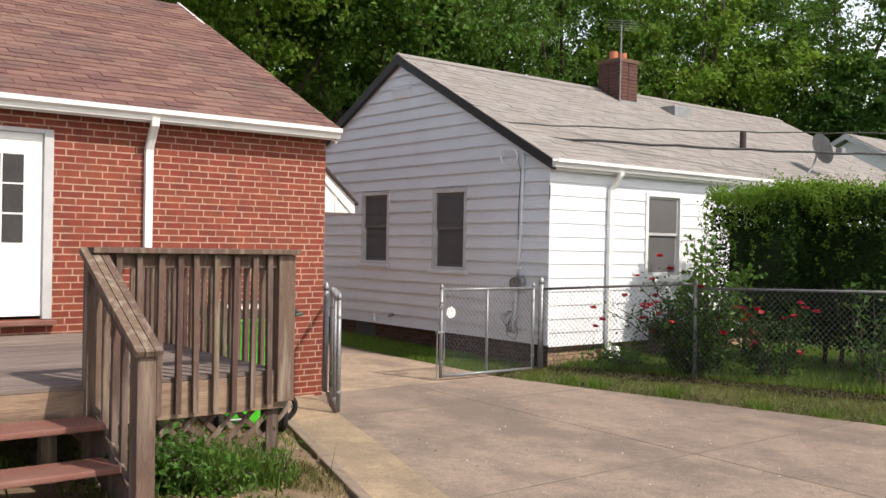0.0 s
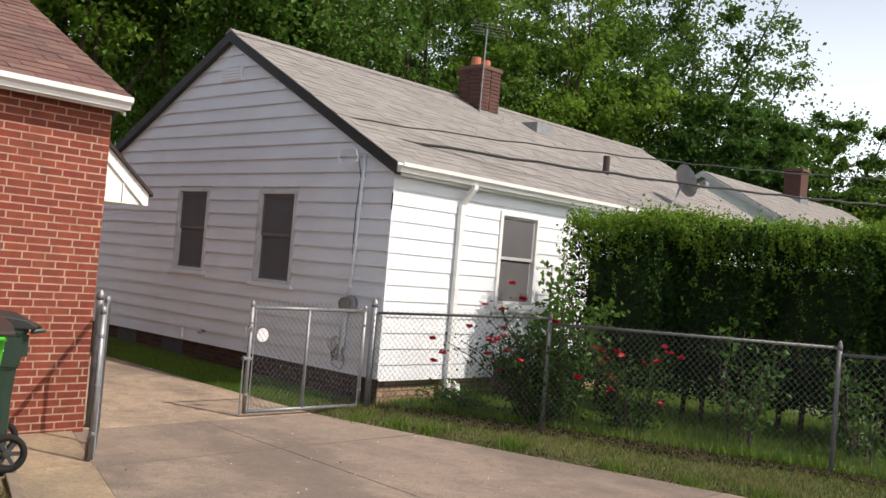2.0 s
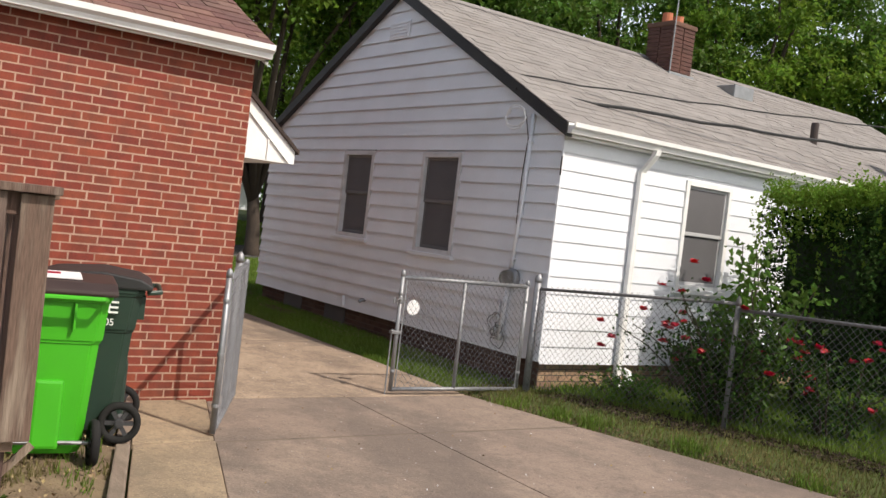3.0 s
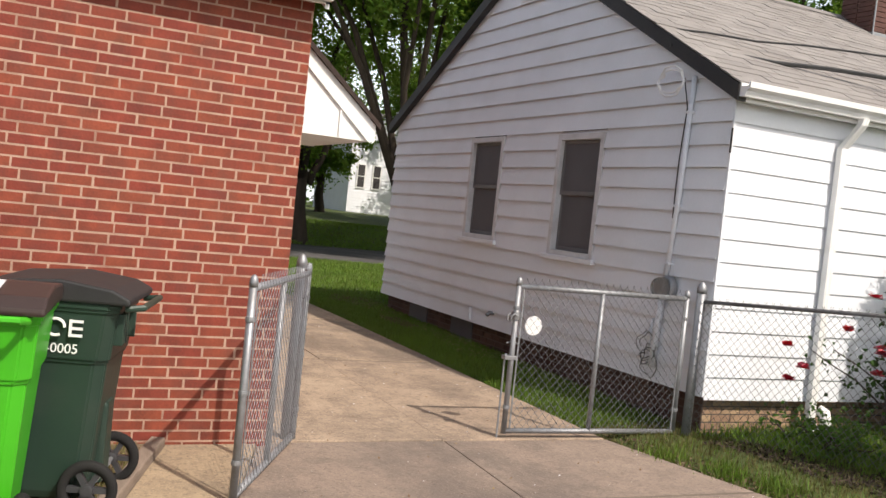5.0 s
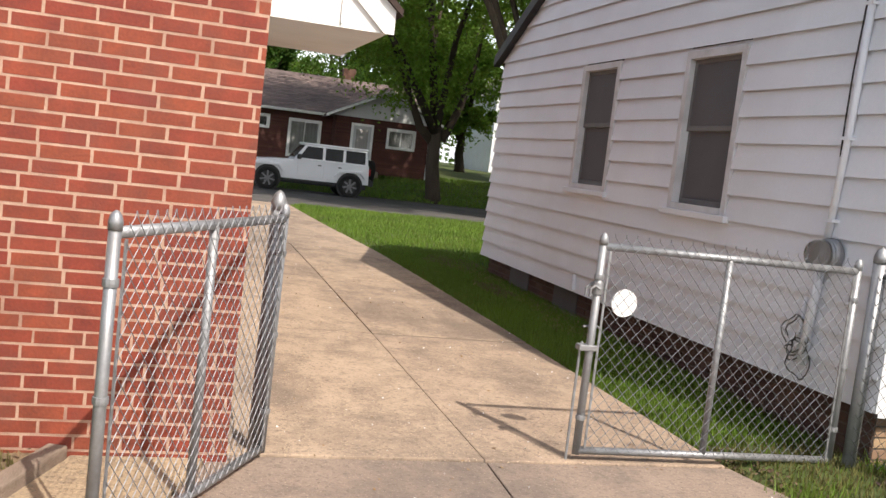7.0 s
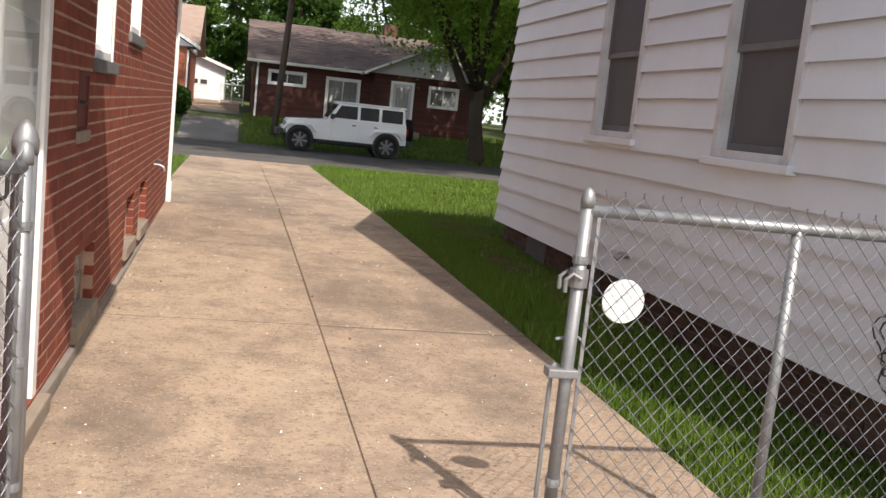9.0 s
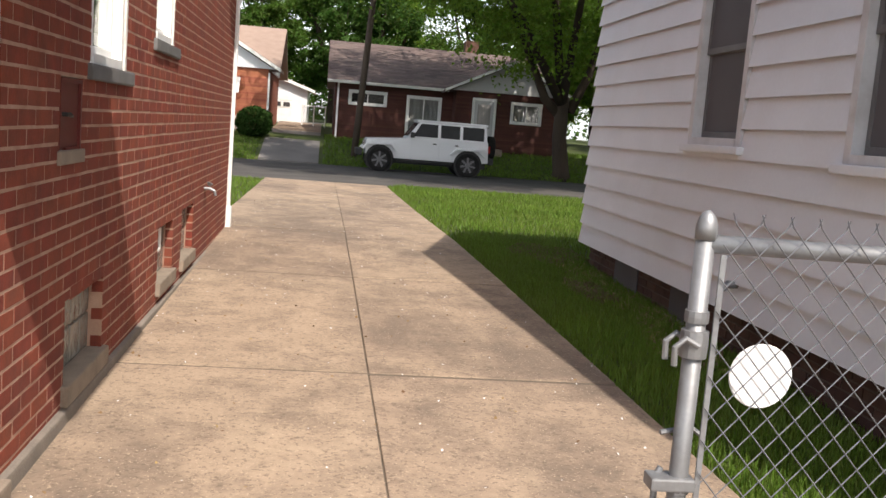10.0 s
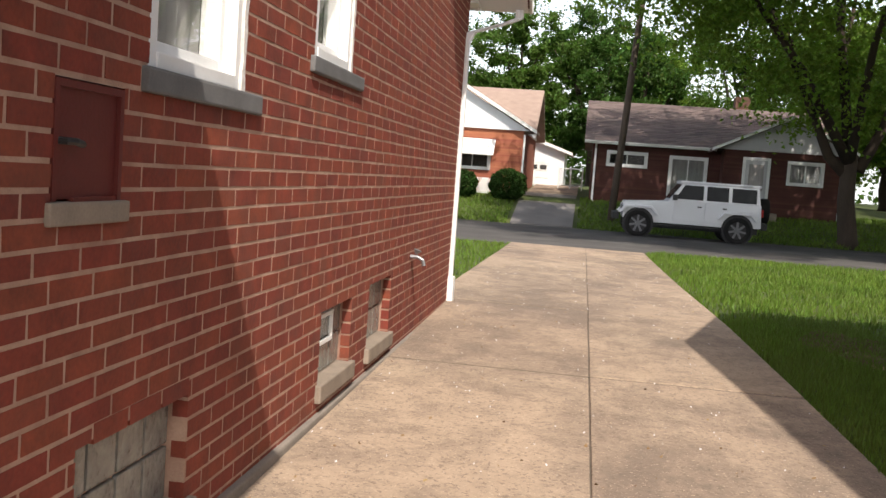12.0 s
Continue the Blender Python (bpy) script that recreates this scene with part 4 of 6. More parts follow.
    part("corner_gap_strip", box(X0 - 0.036, X0 - 0.028, -0.03, -0.014, 2.36, 2.56), BLACK_TRIM, h, "black strip painted as the dark of a gap at the corner")
    # chimney
    c = part("chimney", box(8.35, 8.85, 2.95, 3.45, 4.2, 5.3), MORTAR, h, "brick chimney with clay flues")
    for r in range(16):
        z = 4.32 + r * COURSE
        for k, (a, b, d, e) in enumerate(((8.34, 8.58, 2.93, 2.98), (8.6, 8.86, 2.93, 2.98), (8.33, 8.38, 2.95, 3.19), (8.33, 8.38, 3.21, 3.46))):
            part("brick", box(a, b, d, e, z, z + COURSE - 0.01), CHIM_BRICK, c)
    part("crown", box(8.31, 8.89, 2.91, 3.49, 5.3, 5.38, bevel=0.02), CHIM_BRICK, c)
    for x in (8.46, 8.72):
        part("flue", lathe([(0.09, 0), (0.085, 0.17), (0.07, 0.17), (0.07, 0.05)], 12, None, pose(x, 3.2, 5.37)), CLAY, c)
    part("flashing", box(8.3, 8.9, 2.88, 3.3, 4.38, 4.56, bevel=0.01), LEAD, c)
    # aerial beside the chimney
    bm = tube([(8.32, 2.9, 4.4), (8.34, 2.9, 6.0)], 0.012, 6)
    tube([(8.0, 2.6, 5.98), (8.7, 3.2, 6.0)], 0.005, 5, bm)
    for k in range(5):
        q = Vector((8.05 + k * 0.145, 2.64 + k * 0.125, 5.985))
        tube([q + Vector((-0.19, 0.21, 0.02)), q + Vector((0.19 + 0.02 * k, -0.21, -0.02))], 0.0028, 4, bm)
    part("aerial", bm, LEAD, h, "thin metal television aerial on a mast")
    # roof vents and dish
    def roof_z(y):
        return ze + sl * (y + 0.12)
    vent = part("box_vent", box(9.55, 10.05, 2.55, 2.95, roof_z(2.75) - 0.1, roof_z(2.75) + 0.12, bevel=0.02), LEAD, h)
    part("vent_pipe", lathe([(0.06, -0.1), (0.06, 0.32), (0.05, 0.33)], 12, None, pose(9.85, 1.2, roof_z(1.2))), LID_BROWN, h, "dark brown roof vent pipe")
    dish = part("satellite_dish", lathe([(0.0, 0.0), (0.12, 0.012), (0.22, 0.04), (0.29, 0.075), (0.3, 0.08), (0.29, 0.085), (0.2, 0.05), (0.0, 0.015)], 28, None, pose(10.95, 0.3, 3.62, 68, 0, 62)), LEAD, h, "grey satellite dish on a bent mast", True)
    part("mast", tube([(10.55, 0.3, roof_z(0.3)), (10.75, 0.3, 3.3), (10.95, 0.34, 3.55)], 0.02, 8), LEAD, dish)
    part("arm", tube([(10.95, 0.3, 3.45), (11.2, 0.1, 3.55), (11.25, 0.05, 3.62)], 0.012, 6), LEAD, dish)
    part("receiver", box(11.18, 11.32, -0.02, 0.1, 3.56, 3.66, bevel=0.01), LEAD, dish)
    return h


white_house()


# ---- chain-link fence and gates ----
def chain_mesh(w, h, z0, pitch=0.064, r=0.0018):
    """Diamond wire netting in the plane y = 0, x from 0 to w."""
    verts, faces = [], []
    def rod(a, b):
        d = (Vector(b) - Vector(a)).normalized()
        s1 = Vector((0, 1, 0)) * r
        s2 = d.cross(Vector((0, 1, 0))) * r
        n = len(verts)
        for p in (a, b):
            for q in (s1, -s1 * 0.5 + s2 * 0.87, -s1 * 0.5 - s2 * 0.87):
                verts.append(Vector(p) + q)
        faces.extend([(n + i, n + (i + 1) % 3, n + 3 + (i + 1) % 3, n + 3 + i) for i in range(3)])
    k = pitch
    slope = 1.12
    n = int((w + h / slope) / k) + 1
    for i in range(n):
        for s in (1, -1):
            x_bot = i * k - (h / slope if s == 1 else 0)
            xa, za, xb, zb = x_bot, 0.0, x_bot + s * h / slope, h
            if s == -1:
                xa, xb = i * k, i * k - h / slope
            if xa < 0:
                za += (0 - xa) * slope; xa = 0
            if xb < 0:
                zb -= (0 - xb) * slope; xb = 0
            if xa > w:
                za += (xa - w) * slope; xa = w
            if xb > w:
                zb -= (xb - w) * slope; xb = w
            if zb - za > 0.02:
                off = 0.003 * s
                rod((xa, off, z0 + za), (xb, off, z0 + zb))
                if zb >= h - 0.001:
                    rod((xb, off, z0 + h), (xb + s * 0.008, off, z0 + h + 0.022))
    return verts, faces


def post(parent, x, y, z0, z1, r=0.03, cap=True, name="post", material=GALV):
    p = part(name, tube([(x, y, z0), (x, y, z1)], r, 14), material, parent, "", True)
    if cap:
        part("cap", lathe([(r * 1.08, -0.03), (r * 1.1, 0.008), (r * 0.85, 0.034), (r * 0.55, 0.052), (r * 0.12, 0.064)], 14, None, pose(x, y, z1)), material, p, "", True)
    return p


def gate(name, label, hinge, free, top, bottom, mids):
    hx, fx = Vector(hinge), Vector(free)
    ang = math.degrees(math.atan2(fx.y - hx.y, fx.x - hx.x))
    w = (fx - hx).length
    g = thing(name, label, "gate", pose(hx.x, hx.y, 0, 0, 0, ang))
    for x in (0.0, w):
        st = part("upright", tube([(x, 0, bottom - 0.02), (x, 0, top + 0.03)], 0.0215, 12), GALV, g, "", True)
        part("cap", lathe([(0.0235, -0.022), (0.024, 0.006), (0.019, 0.026), (0.012, 0.036), (0.003, 0.043)], 12, None, pose(x, 0, top + 0.03)), GALV, st, "", True)
    for z in (top, bottom):
        part("rail", tube([(0, 0, z), (w, 0, z)], 0.0205, 12), GALV, g, "", True)
    for m in mids:
        part("brace", tube([(m * w, 0, bottom), (m * w, 0, top)], 0.019, 12), GALV, g, "", True)
    v, f = chain_mesh(w - 0.06, top - bottom + 0.05, bottom)
    net = mesh_object("wire_netting", [(p[0] + 0.03, p[1] + 0.026, p[2]) for p in v], f, WIRE, g)
    for x in (0.036, w - 0.036):
        part("tension_bar", box(x - 0.006, x + 0.006, 0.018, 0.024, bottom + 0.02, top - 0.02), GALV, g)
    for x in (0.0, w):
        for z in (bottom + 0.18, (top + bottom) / 2, top - 0.16):
            part("band", lathe([(0.026, -0.013), (0.027, 0.0), (0.026, 0.013)], 12, None, pose(x, 0, z)), GALV, g)
    return g, w


rg, rw = gate("wire_gate", "open chain-link driveway gate with white disc, galvanised", (3.43, 0.1), (1.877, 0.145), 1.15, 0.06, [0.52])
disc = part("disc", lathe([(0.072, -0.003), (0.074, 0.0), (0.072, 0.003)], 32, None, pose(rw - 0.175, -0.03, 0.857, 90)), LETTER, rg, "plain white reflector disc")
part("drop_rod", tube([(rw + 0.035, -0.02, 0.64), (rw + 0.045, -0.02, 0.62), (rw + 0.045, -0.02, -0.0)], 0.008, 8), GALV, rg)
part("rod_guide", box(rw - 0.03, rw + 0.07, -0.03, 0.03, 0.6, 0.63, bevel=0.005), GALV, rg)
part("rod_handle", tube([(rw + 0.045, -0.02, 0.72), (rw - 0.03, -0.035, 0.73), (rw - 0.06, -0.03, 0.71)], 0.006, 6), GALV, rg)
lt = part("latch_fork", tube([(rw + 0.0, -0.03, 0.93), (rw + 0.03, -0.03, 0.945), (rw + 0.052, -0.03, 0.925), (rw + 0.05, -0.03, 0.885)], 0.007, 8), GALV, rg)
part("latch_fork", tube([(rw + 0.0, 0.03, 0.93), (rw + 0.03, 0.03, 0.945), (rw + 0.052, 0.03, 0.925), (rw + 0.05, 0.03, 0.885)], 0.007, 8), GALV, rg)
part("latch_band", lathe([(0.03, -0.03), (0.032, 0), (0.03, 0.03)], 14, None, pose(rw, 0, 0.93)), GALV, rg)
lg, lw = gate("wire_gate", "narrow open chain-link gate leaf beside the brick corner", (0.22, 0.07), (-0.45, -1.15), 1.14, 0.05, [0.5])

fence = thing("wire_fence", "galvanised chain-link fence along the lawn", "fence")
fp = [(3.53, 0.05, 0.04), (4.2, -1.98, 0.13), (5.1, -4.7, 0.13), (5.9, -7.3, 0.13), (6.7, -9.9, 0.13)]
post(fence, *fp[0][:2], -0.1, 1.24, 0.038)
for x, y, z in fp[1:]:
    post(fence, x, y, -0.1, z + 1.17, 0.023, material=OLD_GALV)
for a, b in zip(fp, fp[1:]):
    A, B = Vector(a), Vector(b)
    part("top_rail", tube([A + Vector((0, 0, 1.1)), B + Vector((0, 0, 1.16))], 0.016, 10), OLD_GALV, fence, "", True)
    L = (B - A).xy.length
    v, f = chain_mesh(L, 1.08, 0.05)
    ang = math.atan2(B.y - A.y, B.x - A.x)
    ca, sa = math.cos(ang), math.sin(ang)
    vv = [(A.x + p[0] * ca - (p[1] - 0.03) * sa, A.y + p[0] * sa + (p[1] - 0.03) * ca, A.z + p[2] - 0.01 + (B.z - A.z + 0.05) * p[0] / L) for p in v]
    mesh_object("wire_netting", vv, f, OLD_WIRE, fence)
gp_ = thing("gate_post", "galvanised steel gate post with ball cap", "post")
post(gp_, 0.2, 0.17, -0.1, 1.2, 0.034)


# ---- deck ----
def deck():
    d = thing("wooden_deck", "weathered brown wooden deck with steps and railing", "deck")
    F, X1, X0, Y0, Y1 = 0.82, -2.265, -7.5, -3.28, -0.02
    y = Y0
    while y < Y1 - 0.02:
        part("floor_board", box(X0, X1, y, min(y + 0.135, Y1), F - 0.03, F, bevel=0.004), DECK_FLOOR, d)
        y += 0.14
    part("rim_joist", box(X0, X1 + 0.03, Y0 - 0.005, Y0 + 0.035, F - 0.27, F - 0.032, bevel=0.004), RIM_WOOD, d)
    part("rim_joist", box(X1 - 0.01, X1 + 0.028, Y0 + 0.036, Y1, F - 0.27, F - 0.032, bevel=0.004), DECK_WOOD, d)
    for x in (-2.3, -3.8, -6.0):
        part("support_post", box(x - 0.045, x + 0.045, Y0 + 0.04, Y0 + 0.13, -0.05, F - 0.035), DECK_WOOD, d)
    rt = 1.66
    # front run
    def run(ax, ay, bx, by, top, name="baluster", bottom=F - 0.24, step=0.125):
        A, B = Vector((ax, ay, 0)), Vector((bx, by, 0))
        L = (B - A).length
        ang = math.degrees(math.atan2(B.y - A.y, B.x - A.x))
        m = pose(ax, ay, 0, 0, 0, ang)
        part("top_rail", box(-0.03, L + 0.075, -0.075, 0.065, top - 0.035, top, bevel=0.005, m=m), DECK_WOOD, d)
        part("side_rail", box(0.0, L, -0.005, 0.032, top - 0.13, top - 0.037, bevel=0.004, m=m), DECK_WOOD, d)
        n = int(L / step)
        rnd = random.Random(int(L * 100))
        for k in range(1, n):
            x = k * L / n + rnd.uniform(-0.008, 0.008)
            part(name, box(x - 0.019, x + 0.019, -0.044, -0.006, bottom + rnd.uniform(-0.01, 0.01), top - 0.045, bevel=0.004, m=m @ pose(0, 0, 0, 0, rnd.uniform(-0.5, 0.5), 0)), DECK_WOOD, d)
    run(-3.566, Y0 - 0.01, X1 + 0.03, Y0 - 0.01, rt)
    run(X1 + 0.045, Y0 + 0.06, X1 + 0.045, Y1 - 0.05, rt - 0.02)
    part("corner_post", box(X1 - 0.045, X1 + 0.085, Y0 - 0.045, Y0 + 0.045, 0.6, rt - 0.04, bevel=0.006), DECK_WOOD, d)
    part("stair_post", box(-3.615, -3.52, Y0 - 0.05, Y0 + 0.04, 0.0, rt - 0.04, bevel=0.006), DECK_WOOD, d)
    part("newel_post", box(-3.625, -3.52, -4.2, -4.095, 0.0, 1.14, bevel=0.006), DECK_WOOD, d)
    dz, dy = 1.17 - rt, -0.878
    ang = math.degrees(math.atan2(dz, -dy))
    L = math.hypot(dz, dy)
    m = pose(-3.572, Y0 - 0.01, rt - 0.02, 0, 0, -90) @ pose(0, 0, 0, 0, -ang, 0)
    for k in range(3):
        part("stair_rail", box(-0.03, L + 0.08, -0.075 + k * 0.052, -0.027 + k * 0.052, -0.035, 0.004, bevel=0.004, m=m), DECK_WOOD, d)
    part("stair_rail", box(0, L, -0.02, 0.02, -0.15, -0.037, bevel=0.004, m=m), DECK_WOOD, d)
    for k in range(4):
        y = Y0 - 0.17 - k * 0.16
        t = (Y0 - y) / 0.878
        part("baluster", box(-3.561, -3.522, y - 0.019, y + 0.019, F - 0.26 - 0.45 * t, rt - 0.08 + dz * t, bevel=0.004), DECK_WOOD, d)
    for k, z in enumerate((0.631, 0.43, 0.24)):
        y1 = Y0 - 0.02 - 0.27 * k
        part("step", box(-7.5, -3.585, y1 - 0.31, y1, z - 0.04, z, bevel=0.012), STEP_PAINT, d)
    part("stringer", prism([(Y0, F - 0.1), (Y0, F - 0.5), (-4.13, 0.06), (-4.18, 0.2)], "x", -3.58, -3.545), DECK_WOOD, d)
    for k in range(9):
        x = -3.48 + k * 0.14
        part("lattice_slat", box(-0.018, 0.018, Y0 + 0.05, Y0 + 0.058, -0.32, 0.3, m=pose(x, 0, 0.35, 0, 45, 0)), DECK_WOOD, d)
        part("lattice_slat", box(-0.018, 0.018, Y0 + 0.06, Y0 + 0.068, -0.32, 0.3, m=pose(x, 0, 0.35, 0, -45, 0)), DECK_WOOD, d)
    return d


deck()


# ---- wheeled bins ----
def bin_cart(m, body_mat, lid_mat, label, text=None):
    b = thing("wheeled_bin", label, "bin", m)
    bm = bmesh.new()
    rings = []
    for z, w, d0, d1 in ((0.06, 0.21, -0.2, 0.2), (0.1, 0.225, -0.23, 0.215), (0.55, 0.25, -0.28, 0.25), (0.72, 0.26, -0.3, 0.262), (0.725, 0.275, -0.315, 0.275), (0.96, 0.29, -0.335, 0.3), (0.965, 0.305, -0.355, 0.315), (1.0, 0.305, -0.355, 0.315)):
        c = 0.05
        rings.append([bm.verts.new((x, y, z)) for x, y in ((-w + c, d0), (w - c, d0), (w, d0 + c), (w, d1 - c), (w - c, d1), (-w + c, d1), (-w, d1 - c), (-w, d0 + c))])
    for r, s in zip(rings, rings[1:]):
        for k in range(8):
            bm.faces.new((r[k], r[(k + 1) % 8], s[(k + 1) % 8], s[k]))
    bm.faces.new(rings[0][::-1])
    bm.faces.new(rings[-1])
    bmesh.ops.recalc_face_normals(bm, faces=bm.faces)
    bmesh.ops.bevel(bm, geom=[e for e in bm.edges if e.calc_face_angle(0) > 0.4], offset=0.008, segments=2, affect="EDGES")
    body = part("body", bm, body_mat, b)
    part("panel", box(-0.09, 0.07, 0.19, 0.262, 0.1, 0.5, bevel=0.02), body_mat, body)
    for x in (-0.11, 0.1, 0.16, 0.2):
        part("rib", box(x, x + 0.016, 0.25, 0.325, 0.8, 0.95, bevel=0.005), body_mat, body)
    lid = prism([(-0.37, 1.0), (-0.37, 1.03), (-0.25, 1.075), (0.05, 1.1), (0.28, 1.07), (0.36, 1.03), (0.36, 1.0)], "x", -0.32, 0.32, bevel=0.012)
    lid = part("lid", lid, lid_mat, b)
    part("handle", tube([(-0.26, 0.33, 0.98), (-0.24, 0.41, 0.99), (0.24, 0.41, 0.99), (0.26, 0.33, 0.98)], 0.016, 8), body_mat, b)
    for x in (-0.29, 0.27):
        wh = part("wheel", lathe([(0.09, -0.02), (0.125, -0.025), (0.135, -0.01), (0.135, 0.01), (0.125, 0.025), (0.09, 0.02)], 28, None, pose(x + 0.01, 0.24, 0.135, 0, 90, 0), True), RUBBER, b, "", True)
        hub = lathe([(0.02, -0.03), (0.03, -0.028), (0.03, 0.028), (0.02, 0.03)], 14, None, pose(x + 0.01, 0.24, 0.135, 0, 90, 0))
        for k in range(6):
            box(-0.013, 0.013, 0.02, 0.095, -0.015, 0.015, hub, 0, pose(x + 0.01, 0.24, 0.135, 0, 90, 0) @ pose(0, 0, 0, 0, 0, k * 60))
        part("hub", hub, HUB_GREY, wh)
    part("axle", tube([(-0.27, 0.24, 0.135), (0.27, 0.24, 0.135)], 0.012, 8), GALV, b)
    part("lift_bar", tube([(-0.16, 0.25, 0.14), (0.16, 0.25, 0.14)], 0.009, 8), GALV, b)
    return b, body, lid


def text_on(body, string, size, m, parent, name="lettering"):
    cu = bpy.data.curves.new(name, "FONT")
    cu.body, cu.size, cu.extrude = string, size, 0.001
    t = new(name + "_tmp", cu)
    bpy.context.view_layer.update()
    me = bpy.data.meshes.new_from_object(t.evaluated_get(bpy.context.evaluated_depsgraph_get()))
    bpy.data.objects.remove(t)
    me.transform(m)
    me.materials.append(LETTER)
    ob = new(name, me)
    ob.parent = parent
    return ob


gb, gbody, glid = bin_cart(pose(-1.73, -1.6, 0.06, 0, 0, 171), GREEN_PLASTIC, LID_BROWN, "bright green wheeled bin with dark brown lid")
part("label", box(-0.13, 0.2, 0.07, 0.25, 0.0, 0.004, m=pose(0, 0, 1.111, -7.4)), PAPER, glid, "white paper label with coloured print")
part("label_print", box(-0.02, 0.1, 0.1, 0.15, 0.004, 0.0055, m=pose(0, 0, 1.111, -7.4)), ROSE, glid)
db, dbody, dlid = bin_cart(pose(-1.34, -1.05, 0.05, 0, 0, -107), DARK_PLASTIC, BLACK_PLASTIC, "dark green wheeled bin with black lid against brick wall")
text_on(dbody, "-0005", 0.062, pose(0.283, 0.0, 0.76, 87, 0, 90), dbody)
bm = box(0.296, 0.304, 0.1, 0.112, 0.84, 0.918)
for z in (0.84, 0.872, 0.905):
    box(0.296, 0.304, 0.112, 0.16, z, z + 0.012, bm)
tube([(0.3, 0.04 + 0.04 * math.cos(a / 4), 0.88 + 0.038 * math.sin(a / 4)) for a in range(0, 22)], 0.007, 5, bm)
part("logo", bm, LETTER, dbody, "worn white printed mark")

# timber edging of the walk
edge = thing("edging_timber", "old grey timber edging beside the walk", "timber")
for (x0, y0), (x1, y1) in (((-0.62, -0.04), (-1.12, -1.42)), ((-1.14, -1.5), (-1.62, -2.9)), ((-1.64, -2.95), (-2.2, -4.6))):
    ang = math.degrees(math.atan2(y1 - y0, x1 - x0))
    part("timber", box(0, math.hypot(x1 - x0, y1 - y0), 0.01, 0.1, -0.08, 0.075, bevel=0.012, m=pose(x0, y0, 0, 0, 0, ang) @ pose(0, -0.1, 0)), OLD_TIMBER, edge)

# bare earth by the bins and in front of the deck
verts, faces = [], []
n = 48
for j in range(n + 1):
    for i in range(n + 1):
        y = -6.0 + 5.98 * j / n
        x0, x1 = -9.0, -0.7 + 0.35 * y
        x = x0 + (x1 - x0) * i / n
        verts.append((x, y, 0.03 + min(0.32, 0.1 * (x1 - x)) * (1 - max(0.0, y + 1.0)) + 0.02 * noise.noise((x * 2, y * 2, 3)) + 0.012 * noise.noise((x * 9, y * 9, 1))))
for j in range(n):
    for i in range(n):
        a = j * (n + 1) + i
        faces.append((a, a + 1, a + n + 2, a + n + 1))
tagged(mesh_object("earth_patch", verts, faces, EARTH), "bare brown earth with sparse grass", "earth", kind="structure")


# ---- leaves and grass ----
def leaf_cards(pts, size, rng, flat=0.35, fold=0.25):
    """Small folded leaves at points: two quads each, turned at random."""
    n = len(pts)
    d = rng.normal(size=(n, 3))
    d /= np.linalg.norm(d, axis=1)[:, None]
    up = rng.normal(size=(n, 3)) + np.array([0, 0, flat * 3])
    s = np.cross(d, up)
    s /= np.linalg.norm(s, axis=1)[:, None] + 1e-9
    nn = np.cross(s, d)
    L = (size * rng.uniform(0.6, 1.3, n))[:, None]
    a, b = pts - d * L * 0.5, pts + d * L * 0.5
    l, r = pts - s * L * 0.36 + nn * L * fold, pts + s * L * 0.36 + nn * L * fold
    v = np.stack([a, l, b, r], 1).reshape(-1, 3)
    i = np.arange(n) * 4
    f = np.concatenate([np.stack([i, i + 1, i + 2], 1), np.stack([i, i + 2, i + 3], 1)])
    return v, f


def blades(x, y, z, h, rng, width=0.006):
    n = len(x)
    a = rng.uniform(0, 6.283, n)
    lean = rng.uniform(0.1, 0.7, n) * h
    b = rng.uniform(0, 6.283, n)
    v = np.zeros((n, 3, 3))
    for k, s in ((0, -1), (1, 1)):
        v[:, k, 0] = x + s * np.cos(a) * width
        v[:, k, 1] = y + s * np.sin(a) * width
        v[:, k, 2] = z - 0.01
    v[:, 2, 0] = x + np.cos(b) * lean
    v[:, 2, 1] = y + np.sin(b) * lean
    v[:, 2, 2] = z + h
    return v.reshape(-1, 3), np.arange(n * 3).reshape(-1, 3)


def lawn_z(x, y):
    z = np.interp(y, (-60, 0, 3, 8, 19, 31.6, 36, 47, 90), (0.0, 0.0, 0.05, 0.12, 0.02, -0.19, 0.65, 1.1, 1.4)) - 0.035
    off = x - np.interp(y, (-12, -4.4, -2.2, -1.2, 0.1, 4, 9, 13, 20), (4.7, 3.72, 3.28, 3.02, 2.78, 2.69, 2.59, 2.52, 2.48))
    z = z + np.where((y < 19) & (x > 2.4), 0.05 * np.clip((off - 0.02) / 0.25, 0, 1), 0)
    z = z + np.where((y < 0.5) & (x > 2.7), 0.09 * np.clip((off - 0.1) / 0.9, 0, 1) * np.clip(0.5 - y, 0, 1), 0)
    edge = -0.7 + 0.35 * y
    z = np.where((x < edge) & (y < 0) & (y > -6.5), 0.035 + np.minimum(0.32, 0.1 * (edge - x)) * (1 - np.maximum(0.0, y + 1.0)), z)
    return z


def grass_patch(name, label, n, x0, x1, y0, y1, h0, h1, keep, material=GRASS, seed=1, width=0.006):
    rng = np.random.default_rng(seed)
    x, y = rng.uniform(x0, x1, n), rng.uniform(y0, y1, n)
    k = keep(x, y)
    x, y = x[k], y[k]
    v, f = blades(x, y, lawn_z(x, y), rng.uniform(h0, h1, len(x)), rng, width)
    return tagged(mesh_object(name, v, f, material), label, "grass", kind="stuff")


